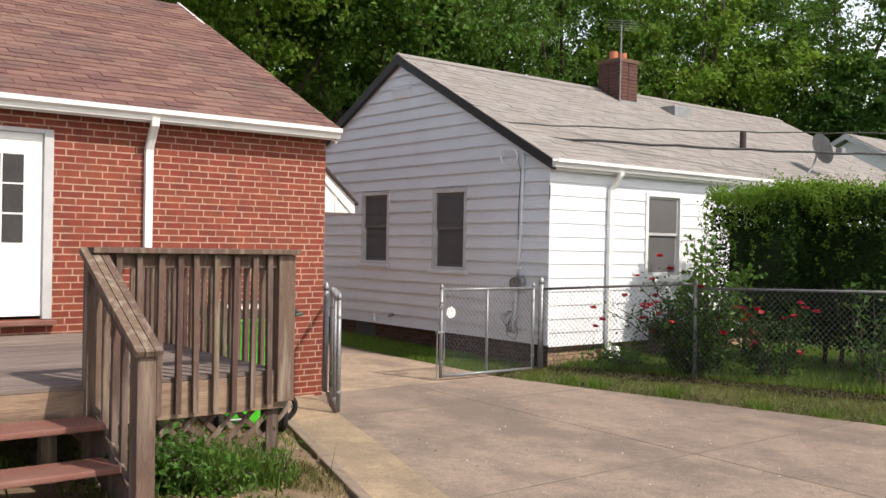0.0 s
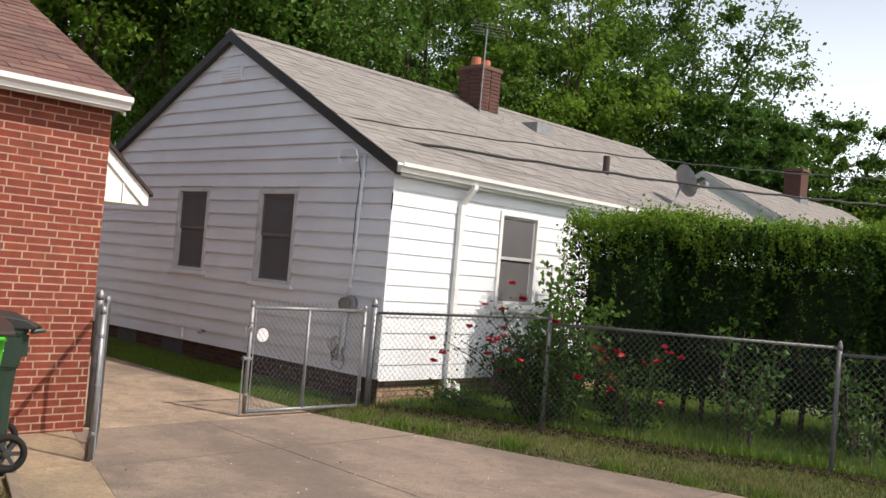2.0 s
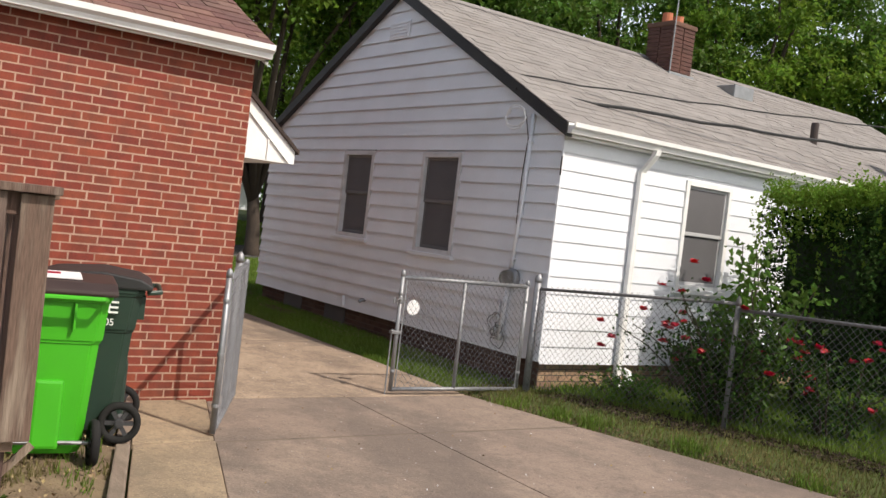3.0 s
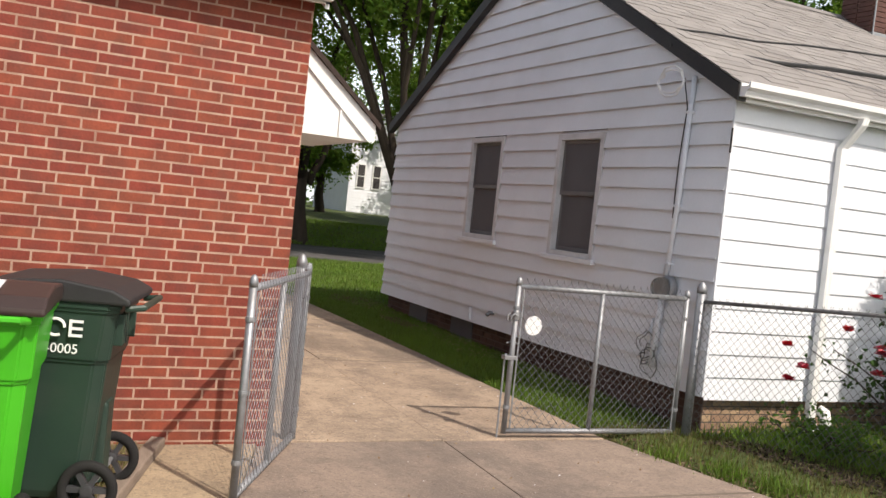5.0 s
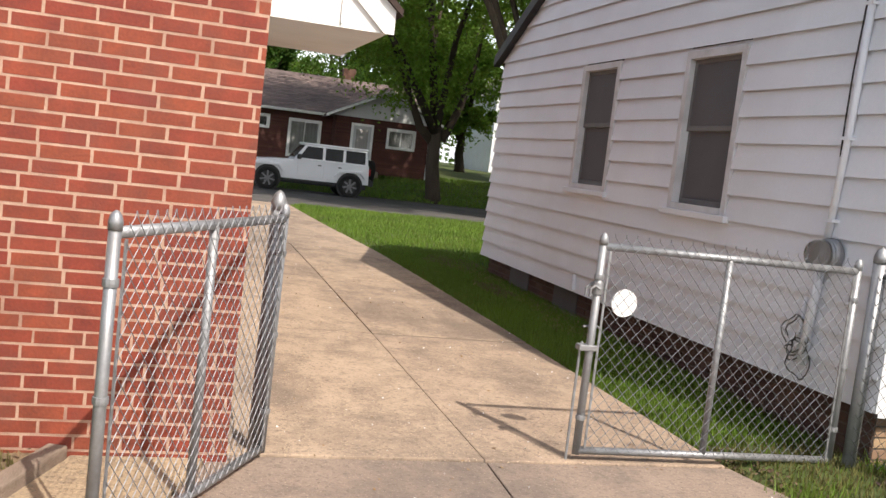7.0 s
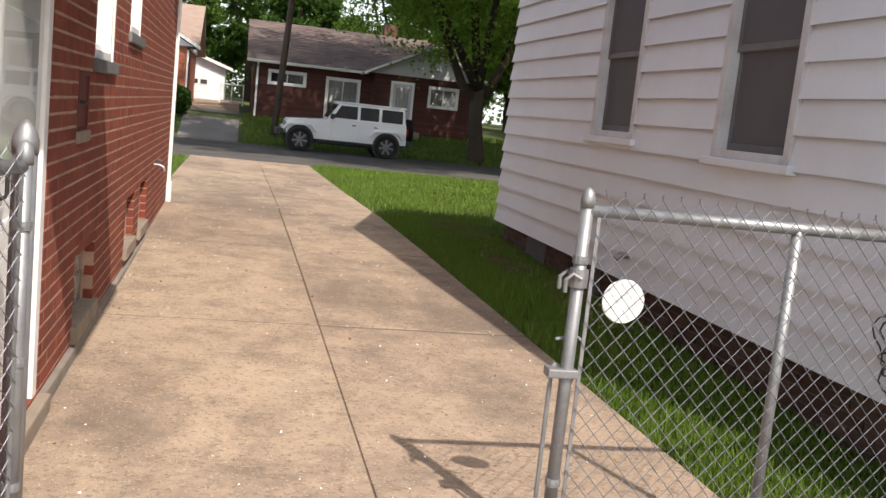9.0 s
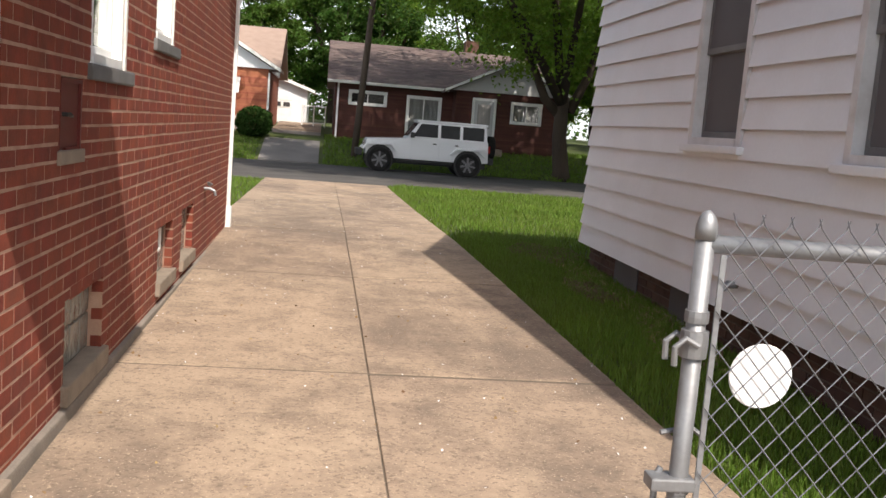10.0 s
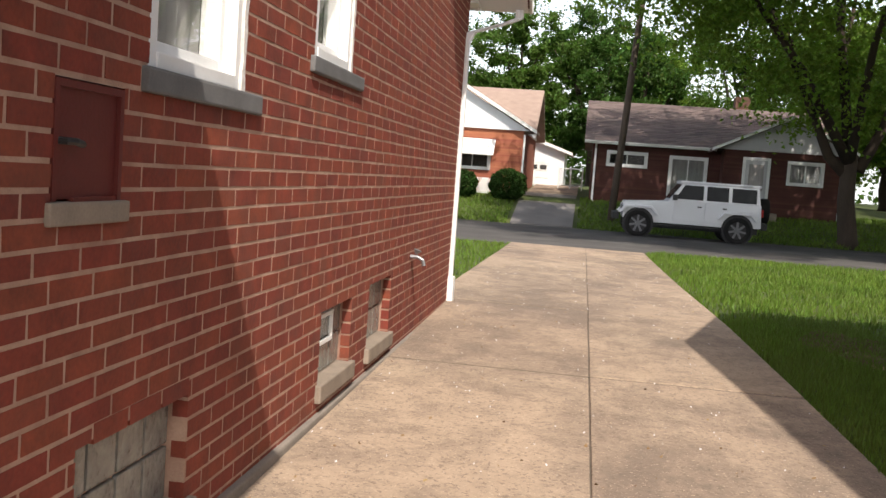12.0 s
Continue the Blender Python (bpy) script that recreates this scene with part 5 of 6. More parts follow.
dr = np.vectorize(drive_right)
grass_patch("grass", "green lawn grass beside the driveway", 60000, 2.5, 3.75, 0.4, 9, 0.03, 0.08, lambda x, y: x > dr(y) + 0.01, seed=2)
grass_patch("grass", "bright green front lawn grass", 90000, 2.45, 14, 7, 18.7, 0.03, 0.09, lambda x, y: (x > dr(y)) & ((y > 7.3) | (x < 3.7)), seed=3, width=0.011)
grass_patch("grass", "green grass along the front of the brick house", 16000, -6, -0.02, 8.9, 18.7, 0.03, 0.09, lambda x, y: x < -0.13, seed=4, width=0.012)
fx = lambda y: np.interp(y, (-10, -2.1, 0), (6.7, 4.2, 3.53))
grass_patch("grass", "mown verge grass with dry edge between drive and fence", 60000, 2.7, 6.0, -7, 0.5, 0.02, 0.06, lambda x, y: (x > dr(y) - 0.02) & (x < fx(y) + 0.2), DRY_GRASS, 5, 0.005)
grass_patch("grass", "green verge grass below the fence", 9000, 2.75, 6.0, -7, 0.5, 0.02, 0.07, lambda x, y: (x > dr(y) + 0.12) & (x < fx(y) + 0.2), GRASS, 6, 0.005)
grass_patch("grass", "tall green lawn behind the fence", 70000, 3.5, 9, -8, -0.02, 0.05, 0.14, lambda x, y: x > fx(y), GRASS, 7, 0.007)
grass_patch("grass", "sparse dry grass on bare earth", 52000, -4.4, -0.7, -6, -0.1, 0.02, 0.07, lambda x, y: (x < -0.72 + 0.35 * y) & (np.sin(x * 5) + np.sin(y * 4 + x * 2) > 0.1), DRY_GRASS, 8, 0.005)
grass_patch("grass", "patchy green grass beside the walk", 16000, -4.2, -0.9, -6, -0.3, 0.03, 0.09, lambda x, y: (x < -0.78 + 0.35 * y) & (np.sin(x * 4.3 + 1) + np.sin(y * 3.1 - x) > 0.75), GRASS, 10, 0.005)
grass_patch("grass", "far lawn grass beyond the street", 50000, -14, 22, 31.7, 38, 0.05, 0.14, lambda x, y: ~((x > -1.3) & (x < 1.1)), GRASS, 9, 0.025)


def leaf_mass(name, label, boxes, n, size, material, seed, category, kind="", shell=0.25):
    """Leaves packed towards the outside of rounded boxes (centre, half size)."""
    rng = np.random.default_rng(seed)
    out = []
    for (c, hs), share in boxes:
        k = int(n * share)
        p = rng.uniform(-1, 1, (k, 3))
        ax = rng.integers(0, 3, k)
        sgn = np.sign(p[np.arange(k), ax])
        depth = 1 - rng.uniform(0, 1, k) ** 2 * shell
        p[np.arange(k), ax] = sgn * depth
        q = p * np.array(hs) + np.array(c)
        bump = np.array([noise.noise((v[0] * 1.6, v[1] * 1.6, v[2] * 1.6)) for v in q])
        q += p * (0.16 * bump + rng.normal(0, 0.03, k))[:, None]
        out.append(q)
    v, f = leaf_cards(np.concatenate(out), size, rng)
    return tagged(mesh_object(name, v, f, material), label, category, kind=kind)


def hedge():
    h = thing("hedge", "tall clipped green hedge with young shoots coloured as sunlit behind the fence", "hedge")
    boxes = []
    cores = bmesh.new()
    rnd = random.Random(5)
    for k in range(10):
        x, y = 6.55 + k * 0.29, -1.6 - k * 1.1
        top = 2.42 + rnd.uniform(-0.05, 0.05) - (0.1 if k == 0 else 0)
        boxes.append((((x, y, (top + 0.5) / 2), (0.72, 0.66, (top - 0.5) / 2)), 1 / 10))
        # solid dark box painted as the shade between the inner leaves
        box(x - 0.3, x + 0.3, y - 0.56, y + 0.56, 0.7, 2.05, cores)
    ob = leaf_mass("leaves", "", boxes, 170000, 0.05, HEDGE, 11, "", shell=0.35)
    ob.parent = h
    part("shade_core", cores, CORE_SHADE, h)
    for k in range(10):
        x, y = 6.55 + k * 0.29, -1.6 - k * 1.1
        for dx, dy in ((-0.3, 0.1), (0.15, -0.2), (-0.1, 0.45)):
            part("stem", tube([(x + dx, y + dy, -0.05), (x + dx + 0.05, y + dy, 0.6), (x + dx - 0.1, y + dy + 0.1, 1.4)], [0.035, 0.03, 0.02], 7), BARK, h)
    # upright young shoots over the whole top and down its shoulders, coloured as sunlit
    rng = np.random.default_rng(12)
    n = 11500
    k = rng.uniform(-0.6, 9.5, n)
    w = rng.uniform(-1, 1, n)
    w = np.sign(w) * np.abs(w) ** 0.7
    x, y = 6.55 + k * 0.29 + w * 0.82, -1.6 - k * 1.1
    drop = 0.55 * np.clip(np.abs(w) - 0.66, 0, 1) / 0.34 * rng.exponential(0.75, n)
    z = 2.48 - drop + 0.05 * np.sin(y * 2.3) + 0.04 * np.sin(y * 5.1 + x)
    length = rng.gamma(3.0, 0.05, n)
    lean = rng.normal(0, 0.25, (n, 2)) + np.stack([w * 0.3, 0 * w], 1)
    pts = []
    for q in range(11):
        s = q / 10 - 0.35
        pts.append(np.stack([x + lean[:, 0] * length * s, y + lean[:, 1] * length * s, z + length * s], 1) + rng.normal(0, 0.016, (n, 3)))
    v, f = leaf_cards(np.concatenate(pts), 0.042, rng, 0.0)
    mesh_object("young_growth", v, f, LIT_SHOOT, h)


hedge()


def bush(name, label, cx_, cy, spread, height, stems, leaf, seed, leaves=2200, size=0.06, roses=0, droop=0.2, lean=(0, 0)):
    """An open shrub: arching canes, leaves along them, flowers at the ends."""
    rng = np.random.default_rng(seed)
    b = thing(name, label, "shrub")
    pts, ends = [], []
    z0 = float(lawn_z(np.array([cx_]), np.array([cy]))[0])
    for s in range(stems):
        a = rng.uniform(0, 6.283)
        r = spread * rng.uniform(0.3, 1.0)
        hgt = height * rng.uniform(0.55, 1.0)
        base = np.array([cx_ + 0.12 * math.cos(a), cy + 0.12 * math.sin(a), z0 - 0.03])
        line = []
        for t in np.linspace(0, 1, 9):
            w = (np.array([math.cos(a), math.sin(a), 0]) * r + np.array([lean[0], lean[1], 0])) * t ** 1.5
            line.append(base + w + np.array([0, 0, hgt * (t - droop * t ** 3)]) + rng.normal(0, 0.02, 3) * t)
        part("cane", tube(line, list(np.linspace(0.013, 0.004, 9)), 5), BARK, b)
        line = np.array(line)
        k = leaves // stems
        t = rng.uniform(0.15, 1, k) * 8
        i = np.minimum(t.astype(int), 7)
        q = line[i] + (line[i + 1] - line[i]) * (t - i)[:, None] + rng.normal(0, 0.09, (k, 3))
        pts.append(q)
        ends.append(line[-1])
    v, f = leaf_cards(np.concatenate(pts), size, rng)
    mesh_object("leaves", v, f, leaf, b)
    for k in range(roses):
        e = ends[k % len(ends)] + rng.normal(0, 0.1, 3)
        bm = bmesh.new()
        for j in range(9):
            a, t = rng.uniform(0, 6.283), rng.uniform(0.2, 1.2)
            m = Matrix.Translation(Vector(e)) @ Matrix.Rotation(a, 4, "Z") @ Matrix.Rotation(t, 4, "Y")
            vs = [bm.verts.new(m @ Vector(c)) for c in ((0, -0.022, 0.004), (0.016, -0.034, 0.038), (0.02, 0, 0.055), (0.016, 0.034, 0.038), (0, 0.022, 0.004))]
            bm.faces.new(vs)
        part("rose", bm, ROSE, b)
    return b


bush("rose_bush", "climbing red rose bush sprawling along the fence", 4.35, -1.8, 0.5, 1.35, 20, BUSH_LEAF, 21, 2700, 0.05, 14, lean=(0.0, 0.02))
bush("rose_bush", "sparse rose canes with red blooms leaning over the fence", 4.28, -1.75, 0.3, 1.5, 8, BUSH_LEAF, 31, 560, 0.045, 12, 0.12, (-0.42, 0.62))
bush("rose_bush", "red rose bush with a bright cluster of blooms", 4.95, -2.6, 0.42, 1.12, 11, BUSH_LEAF, 22, 1500, 0.05, 16)
bush("shrub", "light green broad-leaved sapling behind the fence", 4.62, -1.92, 0.42, 2.0, 11, LEAF, 23, 1500, 0.088, 0, 0.05)
bush("shrub", "leggy green shrub behind the fence", 5.5, -3.6, 0.42, 1.7, 9, LEAF_DARK, 24, 420, 0.075)
bush("shrub", "thin dark shrub by the fence", 5.95, -4.7, 0.4, 1.45, 8, LEAF_DARK, 25, 380, 0.07)
bush("bedding_plant", "leafy green plants under the deck edge", -3.2, -3.46, 0.22, 0.36, 16, LEAF_DARK, 27, 1100, 0.055, 0, 0.3)
bush("bedding_plant", "low leafy green plants beside the lattice", -2.88, -3.5, 0.2, 0.26, 14, LEAF, 26, 700, 0.045, 0, 0.3)
bush("bedding_plant", "thin green plants by the lattice", -2.52, -3.42, 0.14, 0.24, 9, LEAF, 28, 320, 0.045, 0, 0.3)
rng_lily = np.random.default_rng(81)
lx, ly = rng_lily.normal(-2.9, 0.28, 900), rng_lily.normal(-3.48, 0.09, 900)
lv, lf = blades(lx, ly, lawn_z(lx, ly), rng_lily.uniform(0.15, 0.34, 900), rng_lily, 0.009)
tagged(mesh_object("lily_leaves", lv, lf, LEAF), "long arching strap leaves under the deck edge", "plants", kind="stuff")
bush("shrub", "low green weeds behind the fence", 4.2, -0.7, 0.5, 0.35, 14, LEAF, 29, 900, 0.05, 0, 0.3)

def bare_patch(x, y, rx, ry, seed):
    rng = np.random.default_rng(seed)
    p = rng.uniform(-1, 1, (5000, 2))
    p = p[(p ** 2).sum(1) + 0.35 * np.sin(p[:, 0] * 5 + seed) * np.cos(p[:, 1] * 4) < 0.75]
    q = np.stack([x + p[:, 0] * rx, y + p[:, 1] * ry], 1)
    z = lawn_z(q[:, 0], q[:, 1]) + rng.uniform(0.01, 0.03, len(q))
    v, f = leaf_cards(np.column_stack([q, z]), 0.055, rng, 1.0)
    tagged(mesh_object("bare_patch", v, f, EARTH), "worn bare earth and dead thatch in the lawn", "earth", kind="stuff")


bare_patch(3.45, 7.7, 0.42, 0.75, 3)
bare_patch(3.3, 5.6, 0.16, 0.5, 4)

# ---- trees ----
def tree(name, label, x, y, z, height, crown_r, crown_z, trunk_r, leaf, n, size, seed, lean=(0, 0), forks=7, clumps=46, squash=0.8, bare=0.35, group="", limbs=()):
    """A tapered trunk that forks into limbs; clumps of leaves sit round the limbs' ends."""
    rng = np.random.default_rng(seed)
    t = thing(name, label, "tree", group=group)
    fork = height * bare
    base = np.array([x, y, z])
    top = base + np.array([lean[0] * 0.1, lean[1] * 0.1, fork])
    part("trunk", tube([base + (0, 0, -0.2), base + (0, 0, 0.25), base * 0.5 + top * 0.5 + rng.normal(0, 0.06, 3), top], [trunk_r * 1.5, trunk_r * 1.08, trunk_r * 0.92, trunk_r * 0.8], 12), BARK, t, "", True)
    c = base + np.array([lean[0], lean[1], crown_z])
    tips = []
    for k in range(forks):
        a = 6.283 * k / forks + rng.uniform(-0.4, 0.4)
        r = crown_r * rng.uniform(0.5, 0.85)
        e = c + np.array([math.cos(a) * r, math.sin(a) * r, crown_r * squash * rng.uniform(-0.5, 0.8)])
        if k == 0:
            e = c + np.array([0.3, 0.2, crown_r * squash * 0.8])
        m1 = top * 0.65 + e * 0.35 + np.array([0, 0, 0.12 * height * rng.uniform(0.1, 0.7)]) + rng.normal(0, 0.2, 3)
        m2 = top * 0.3 + e * 0.7 + np.array([0, 0, 0.08 * height * rng.uniform(0.1, 0.7)]) + rng.normal(0, 0.25, 3)
        part("limb", tube([top - (0, 0, 0.3), m1, m2, e], [trunk_r * 0.62, trunk_r * 0.4, trunk_r * 0.22, trunk_r * 0.06], 8), BARK, t, "", True)
        tips += [m2, e]
    for line in limbs:
        line = [base + np.array(p) for p in line]
        part("limb", tube(line, list(np.linspace(trunk_r * 0.72, trunk_r * 0.12, len(line))), 10), BARK, t, "", True)
        tips += line[-2:]
    pts = []
    per = n // clumps
    for k in range(clumps):
        d = rng.normal(size=3)
        d /= np.linalg.norm(d)
        q = c + d * np.array([crown_r, crown_r, crown_r * squash]) * rng.uniform(0.45, 1.0)
        if k < len(tips):
            q = tips[k]
        rad = crown_r * rng.uniform(0.12, 0.3)
        sprays = rng.normal(size=(11, 3)) * rad * np.array([0.52, 0.52, 0.34]) + q
        pick = rng.integers(0, 11, per)
        reach = rng.uniform(0.1, 0.27, 11)[pick] * rad
        pts.append(sprays[pick] + rng.normal(size=(per, 3)) * reach[:, None] * np.array([1.1, 1.1, 0.55]) - np.array([0, 0, 0.12]) * rng.exponential(rad, per)[:, None])
    loose = rng.normal(size=(n // 14, 3))
    loose /= np.linalg.norm(loose, axis=1)[:, None]
    pts.append(c + loose * np.array([crown_r, crown_r, crown_r * squash]) * rng.uniform(0.5, 1.06, n // 14)[:, None])
    v, f = leaf_cards(np.concatenate(pts), size, rng, 0.6)
    mesh_object("crown", v, f, leaf, t)
    return t


tree("street_tree", "large leafy street tree with forked dark trunk", 9.85, 32.3, -0.15, 15, 6.9, 8.9, 0.29, LEAF_LIGHT, 46000, 0.17, 41, (-2.6, -2.6), 5, 96, 0.74, 0.2,
     limbs=(((-0.1, 0, 2.6), (-0.5, -0.2, 4.2), (-0.75, -0.4, 6.2), (-0.6, -0.6, 9.0)), ((0.1, 0, 2.5), (0.75, 0.1, 3.9), (1.2, 0.2, 5.6), (1.5, 0.1, 8.5)),
            ((-0.1, 0, 2.2), (-0.95, -0.4, 2.9), (-1.75, -0.9, 4.3), (-2.6, -1.4, 5.8), (-3.4, -1.8, 7.2))))
tree("street_tree", "leaning street tree with low forked trunk", 10.2, 22.0, -0.05, 15, 7.2, 11.8, 0.24, LEAF_LIGHT, 44000, 0.23, 42, (-2.4, -1.6), 10, 84, 0.5, 0.14)
# added tree, nearly all hidden, whose crown darkens the right of the street
tree("street_tree", "mostly unseen street tree added to shade the road", 15.5, 21.5, -0.05, 14, 6.2, 10.8, 0.26, LEAF, 26000, 0.23, 43, (-0.4, -0.5), 8, 60, 0.55, 0.2)
rnd = random.Random(9)
WOODS = [(-3.5, 58, 11.5), (1.5, 62, 12), (7, 72, 12), (-12, 58, 16), (20, 84, 15), (30, 55, 17), (18, 38, 17), (22, 29, 17), (26, 23, 18), (31, 31, 19),
         (30, 17, 17), (35, 22, 18), (37.5, 14.6, 18.5), (33, 9.8, 10.5), (41, 5, 9), (44, 22, 19), (40, 30, 20), (48, -2, 10), (17, 26, 16), (38, -6, 9), (-20, 50, 17), (27, 39, 19),
         (14.2, 52, 11), (19.5, 72, 14), (10.5, 60, 12), (4.5, 56, 9.5), (15.3, 47, 9), (46, 10.5, 12.5), (50, 6, 12)]
for k, (x, y, hgt) in enumerate(WOODS):
    tree("tree", "tall leafy green tree beyond the roofs" if k % 2 else "tall dense green tree beyond the houses", x, y, ground_z(y) - 0.1, hgt, hgt * 0.32, hgt * 0.56, 0.25 + 0.01 * (k % 4),
         (LEAF, LEAF_DARK, LEAF_LIGHT, LEAF)[k % 4], 28000, 0.21, 60 + k, (rnd.uniform(-1, 1), rnd.uniform(-1, 1)), 9, 62, 1.35, 0.22, "tall trees")

thicket = [(((-42 + k * 9.5, 80 + (k % 3) * 2.0, 3.4), (6.0, 2.0, 2.6 + 0.8 * (k % 2))), 1 / 13) for k in range(13)]
leaf_mass("thicket", "dense green undergrowth beyond the houses", thicket, 26000, 0.5, LEAF, 91, "woods", "stuff", 0.6)

# ---- across the street ----
FAR_BRICK = mat("dark_red_far_brick", (0.095, 0.036, 0.027), (0.065, 0.026, 0.021), 0.9, 2, 60, 0.3, island=0.15)
FAR_PAVING = mat("grey_far_paving", (0.21, 0.195, 0.185), (0.155, 0.145, 0.138), 0.95, 1.0, 60, 0.3, stain=(0.12, 0.112, 0.107), stain_scale=0.8, stain_amount=0.5)
FAR_ORANGE = mat("orange_far_brick", (0.38, 0.13, 0.075), (0.28, 0.095, 0.055), 0.9, 2, 60, 0.3, island=0.15)
SHINGLE_BROWN = mat("grey_brown_shingles", (0.17, 0.125, 0.115), (0.125, 0.095, 0.088), 0.95, 3, 200, 0.5, island=0.18, stain=(0.1, 0.085, 0.08), stain_scale=1.0, stain_amount=0.5)
GREY_SIDING = mat("pale_grey_siding", (0.55, 0.55, 0.56), (0.48, 0.48, 0.5), 0.6, 2, 40, 0.05)


def far_courses(parent, x0, x1, y, z0, z1, material, holes=(), step=0.075):
    """Brick courses of a far wall, as long thin strips set slightly proud, cut at the openings."""
    bm = bmesh.new()
    z = z0
    while z < z1:
        spans = [(x0, x1)]
        for a, b, c, e in holes:
            if z + step > c and z < e:
                spans = [s for p, q in spans for s in ((p, min(q, a)), (max(p, b), q)) if s[1] - s[0] > 0.02]
        for p, q in spans:
            box(p, q, y - 0.02, y + 0.03, z, z + step - 0.012, bm)
            box(p, q, y - 0.012, y + 0.1, z - 0.013, z + 0.001, bm)
        z += step
    tagged(part("brickwork", bm, material, parent), kind="stuff")


def far_house():
    h = thing("brick_house", "dark red brick ranch house across the street", "house")
    y, g = 37.0, 0.55
    wins = [(1.98, 3.55, 2.05, 2.66), (4.35, 5.8, 0.95, 2.62)]
    w = part("wall", box(1.45, 10.4, y + 0.4, y + 8, g - 0.3, 2.95), FAR_BRICK, h)
    far_courses(w, 1.43, 6.25, y + 0.02, g, 2.9, FAR_BRICK, wins)
    w2 = part("wall", box(6.25, 10.45, y - 0.8, y + 0.39, g - 0.3, 2.95), FAR_BRICK, h)
    fw = [(6.95, 7.78, 0.75, 2.62), (8.45, 9.75, 1.77, 2.66)]
    far_courses(w2, 6.22, 10.47, y - 1.22, g, 2.9, FAR_BRICK, fw)
    roof = part("roof", prism([(y - 0.45, 2.98), (y + 4, 4.85), (y + 8.4, 2.98), (y + 8.4, 2.88), (y + 4, 4.7), (y - 0.45, 2.88)], "x", 1.1, 10.75), SHINGLE_BROWN, h)
    roof_slope(1.1, 10.75, y - 0.47, 2.985, y + 4, 4.86, SHINGLE_BROWN, roof, 31, 0.2, 0.5)
    part("gable", prism([(6.0, 2.95), (8.45, 4.12), (10.8, 2.95)], "y", y - 1.25, y - 1.1), GREY_SIDING, h, "pale grey boarded gable")
    r2 = part("porch_roof", prism([(5.75, 2.93), (8.45, 4.24), (11.05, 2.93), (11.05, 2.82), (8.45, 4.12), (5.75, 2.82)], "y", y - 1.5, y + 2.8), SHINGLE_BROWN, h)
    part("verge", prism([(5.72, 2.95), (8.45, 4.26), (11.08, 2.95), (11.08, 2.84), (8.45, 4.14), (5.72, 2.84)], "y", y - 1.56, y - 1.5), WHITE, h)
    gutter(1.1, 6.0, y - 0.47, 2.98, -1, h)
    downspout([(1.55, y - 0.5, 2.9), (1.55, y - 0.06, 2.7), (1.55, y - 0.06, g)], h)
    downspout([(10.35, y - 1.3, 2.85), (10.35, y - 1.28, g)], h)
    wall_window(h, "y", y + 0.02, -1, *wins[0], WHITE, 0.1, False, ROOM_SHADE, None, slider=True)
    wn2 = wall_window(h, "y", y + 0.02, -1, *wins[1], WHITE, 0.1, False, ROOM_SHADE, CURTAIN, slider=True)
    wall_window(h, "y", y - 1.22, -1, *fw[1], WHITE, 0.1, False, ROOM_SHADE, CURTAIN, slider=True)
    d = part("door", box(6.98, 7.75, y - 1.3, y - 1.22, 0.75, 2.6, bevel=0.01), GREY_TRIM, h, "pale storm door with glass")
    part("pane", box(7.1, 7.63, y - 1.31, y - 1.3, 1.5, 2.45), CURTAIN, d)
    bm = box(6.88, 6.98, y - 1.31, y - 1.22, 0.75, 2.7)
    box(7.75, 7.85, y - 1.31, y - 1.22, 0.75, 2.7, bm)
    box(6.98, 7.75, y - 1.31, y - 1.22, 2.6, 2.7, bm)
    part("door_frame", bm, WHITE, h)
    part("chimney", box(7.2, 7.8, y + 4.2, y + 4.8, 4.3, 5.4, bevel=0.02), CHIM_BRICK, h)
    part("porch_step", box(6.6, 8.1, y - 2.0, y - 1.25, 0.3, 0.72, bevel=0.02), SILL_STONE, h)


far_house()


def left_house():
    h = thing("gable_house", "orange brick house with white gable and tan roof", "house")
    y = 36.5
    X1 = -1.25
    w = part("wall", box(-10, X1, y + 0.4, y + 9, 0.3, 3.2), FAR_ORANGE, h)
    win = [(-3.9, -2.45, 1.55, 2.35)]
    far_courses(w, -10, X1 + 0.02, y + 0.02, 0.55, 3.15, FAR_ORANGE, win)
    part("gable", prism([(-10.2, 3.15), (-5.6, 5.75), (X1 + 0.25, 3.15)], "y", y - 0.1, y), SIDING, h, "white boarded gable")
    part("roof", prism([(-10.6, 3.1), (-5.6, 5.98), (X1 + 0.5, 3.2), (X1 + 0.5, 3.08), (-5.6, 5.84), (-10.6, 2.98)], "y", y - 0.35, y + 2.6), SHINGLE_TAN, h)
    part("verge", prism([(-10.6, 3.08), (-5.6, 5.96), (X1 + 0.52, 3.18), (X1 + 0.52, 3.04), (-5.6, 5.8), (-10.6, 2.94)], "y", y - 0.4, y - 0.35), WHITE, h)
    part("main_roof", prism([(y + 0.6, 3.2), (y + 4.4, 5.15), (y + 8.6, 3.2), (y + 8.6, 3.08), (y + 4.4, 5.0), (y + 0.6, 3.08)], "x", -11, X1 + 0.45), SHINGLE_TAN, h)
    part("side_gable", prism([(y + 0.9, 3.15), (y + 4.4, 4.95), (y + 8.3, 3.15)], "x", X1 - 0.05, X1 + 0.08), SIDING, h)
    wall_window(h, "y", y + 0.02, -1, *win[0], WHITE, 0.1, False, ROOM_SHADE, None, slider=True)
    part("awning", prism([(y - 0.02, 2.75), (y - 0.6, 2.2), (y - 0.6, 2.12), (y - 0.02, 2.67)], "x", -4.1, -2.3), WHITE, h, "white metal window awning")
    downspout([(X1 + 0.06, y - 0.05, 3.0), (X1 + 0.06, y - 0.05, 0.6)], h)


left_house()


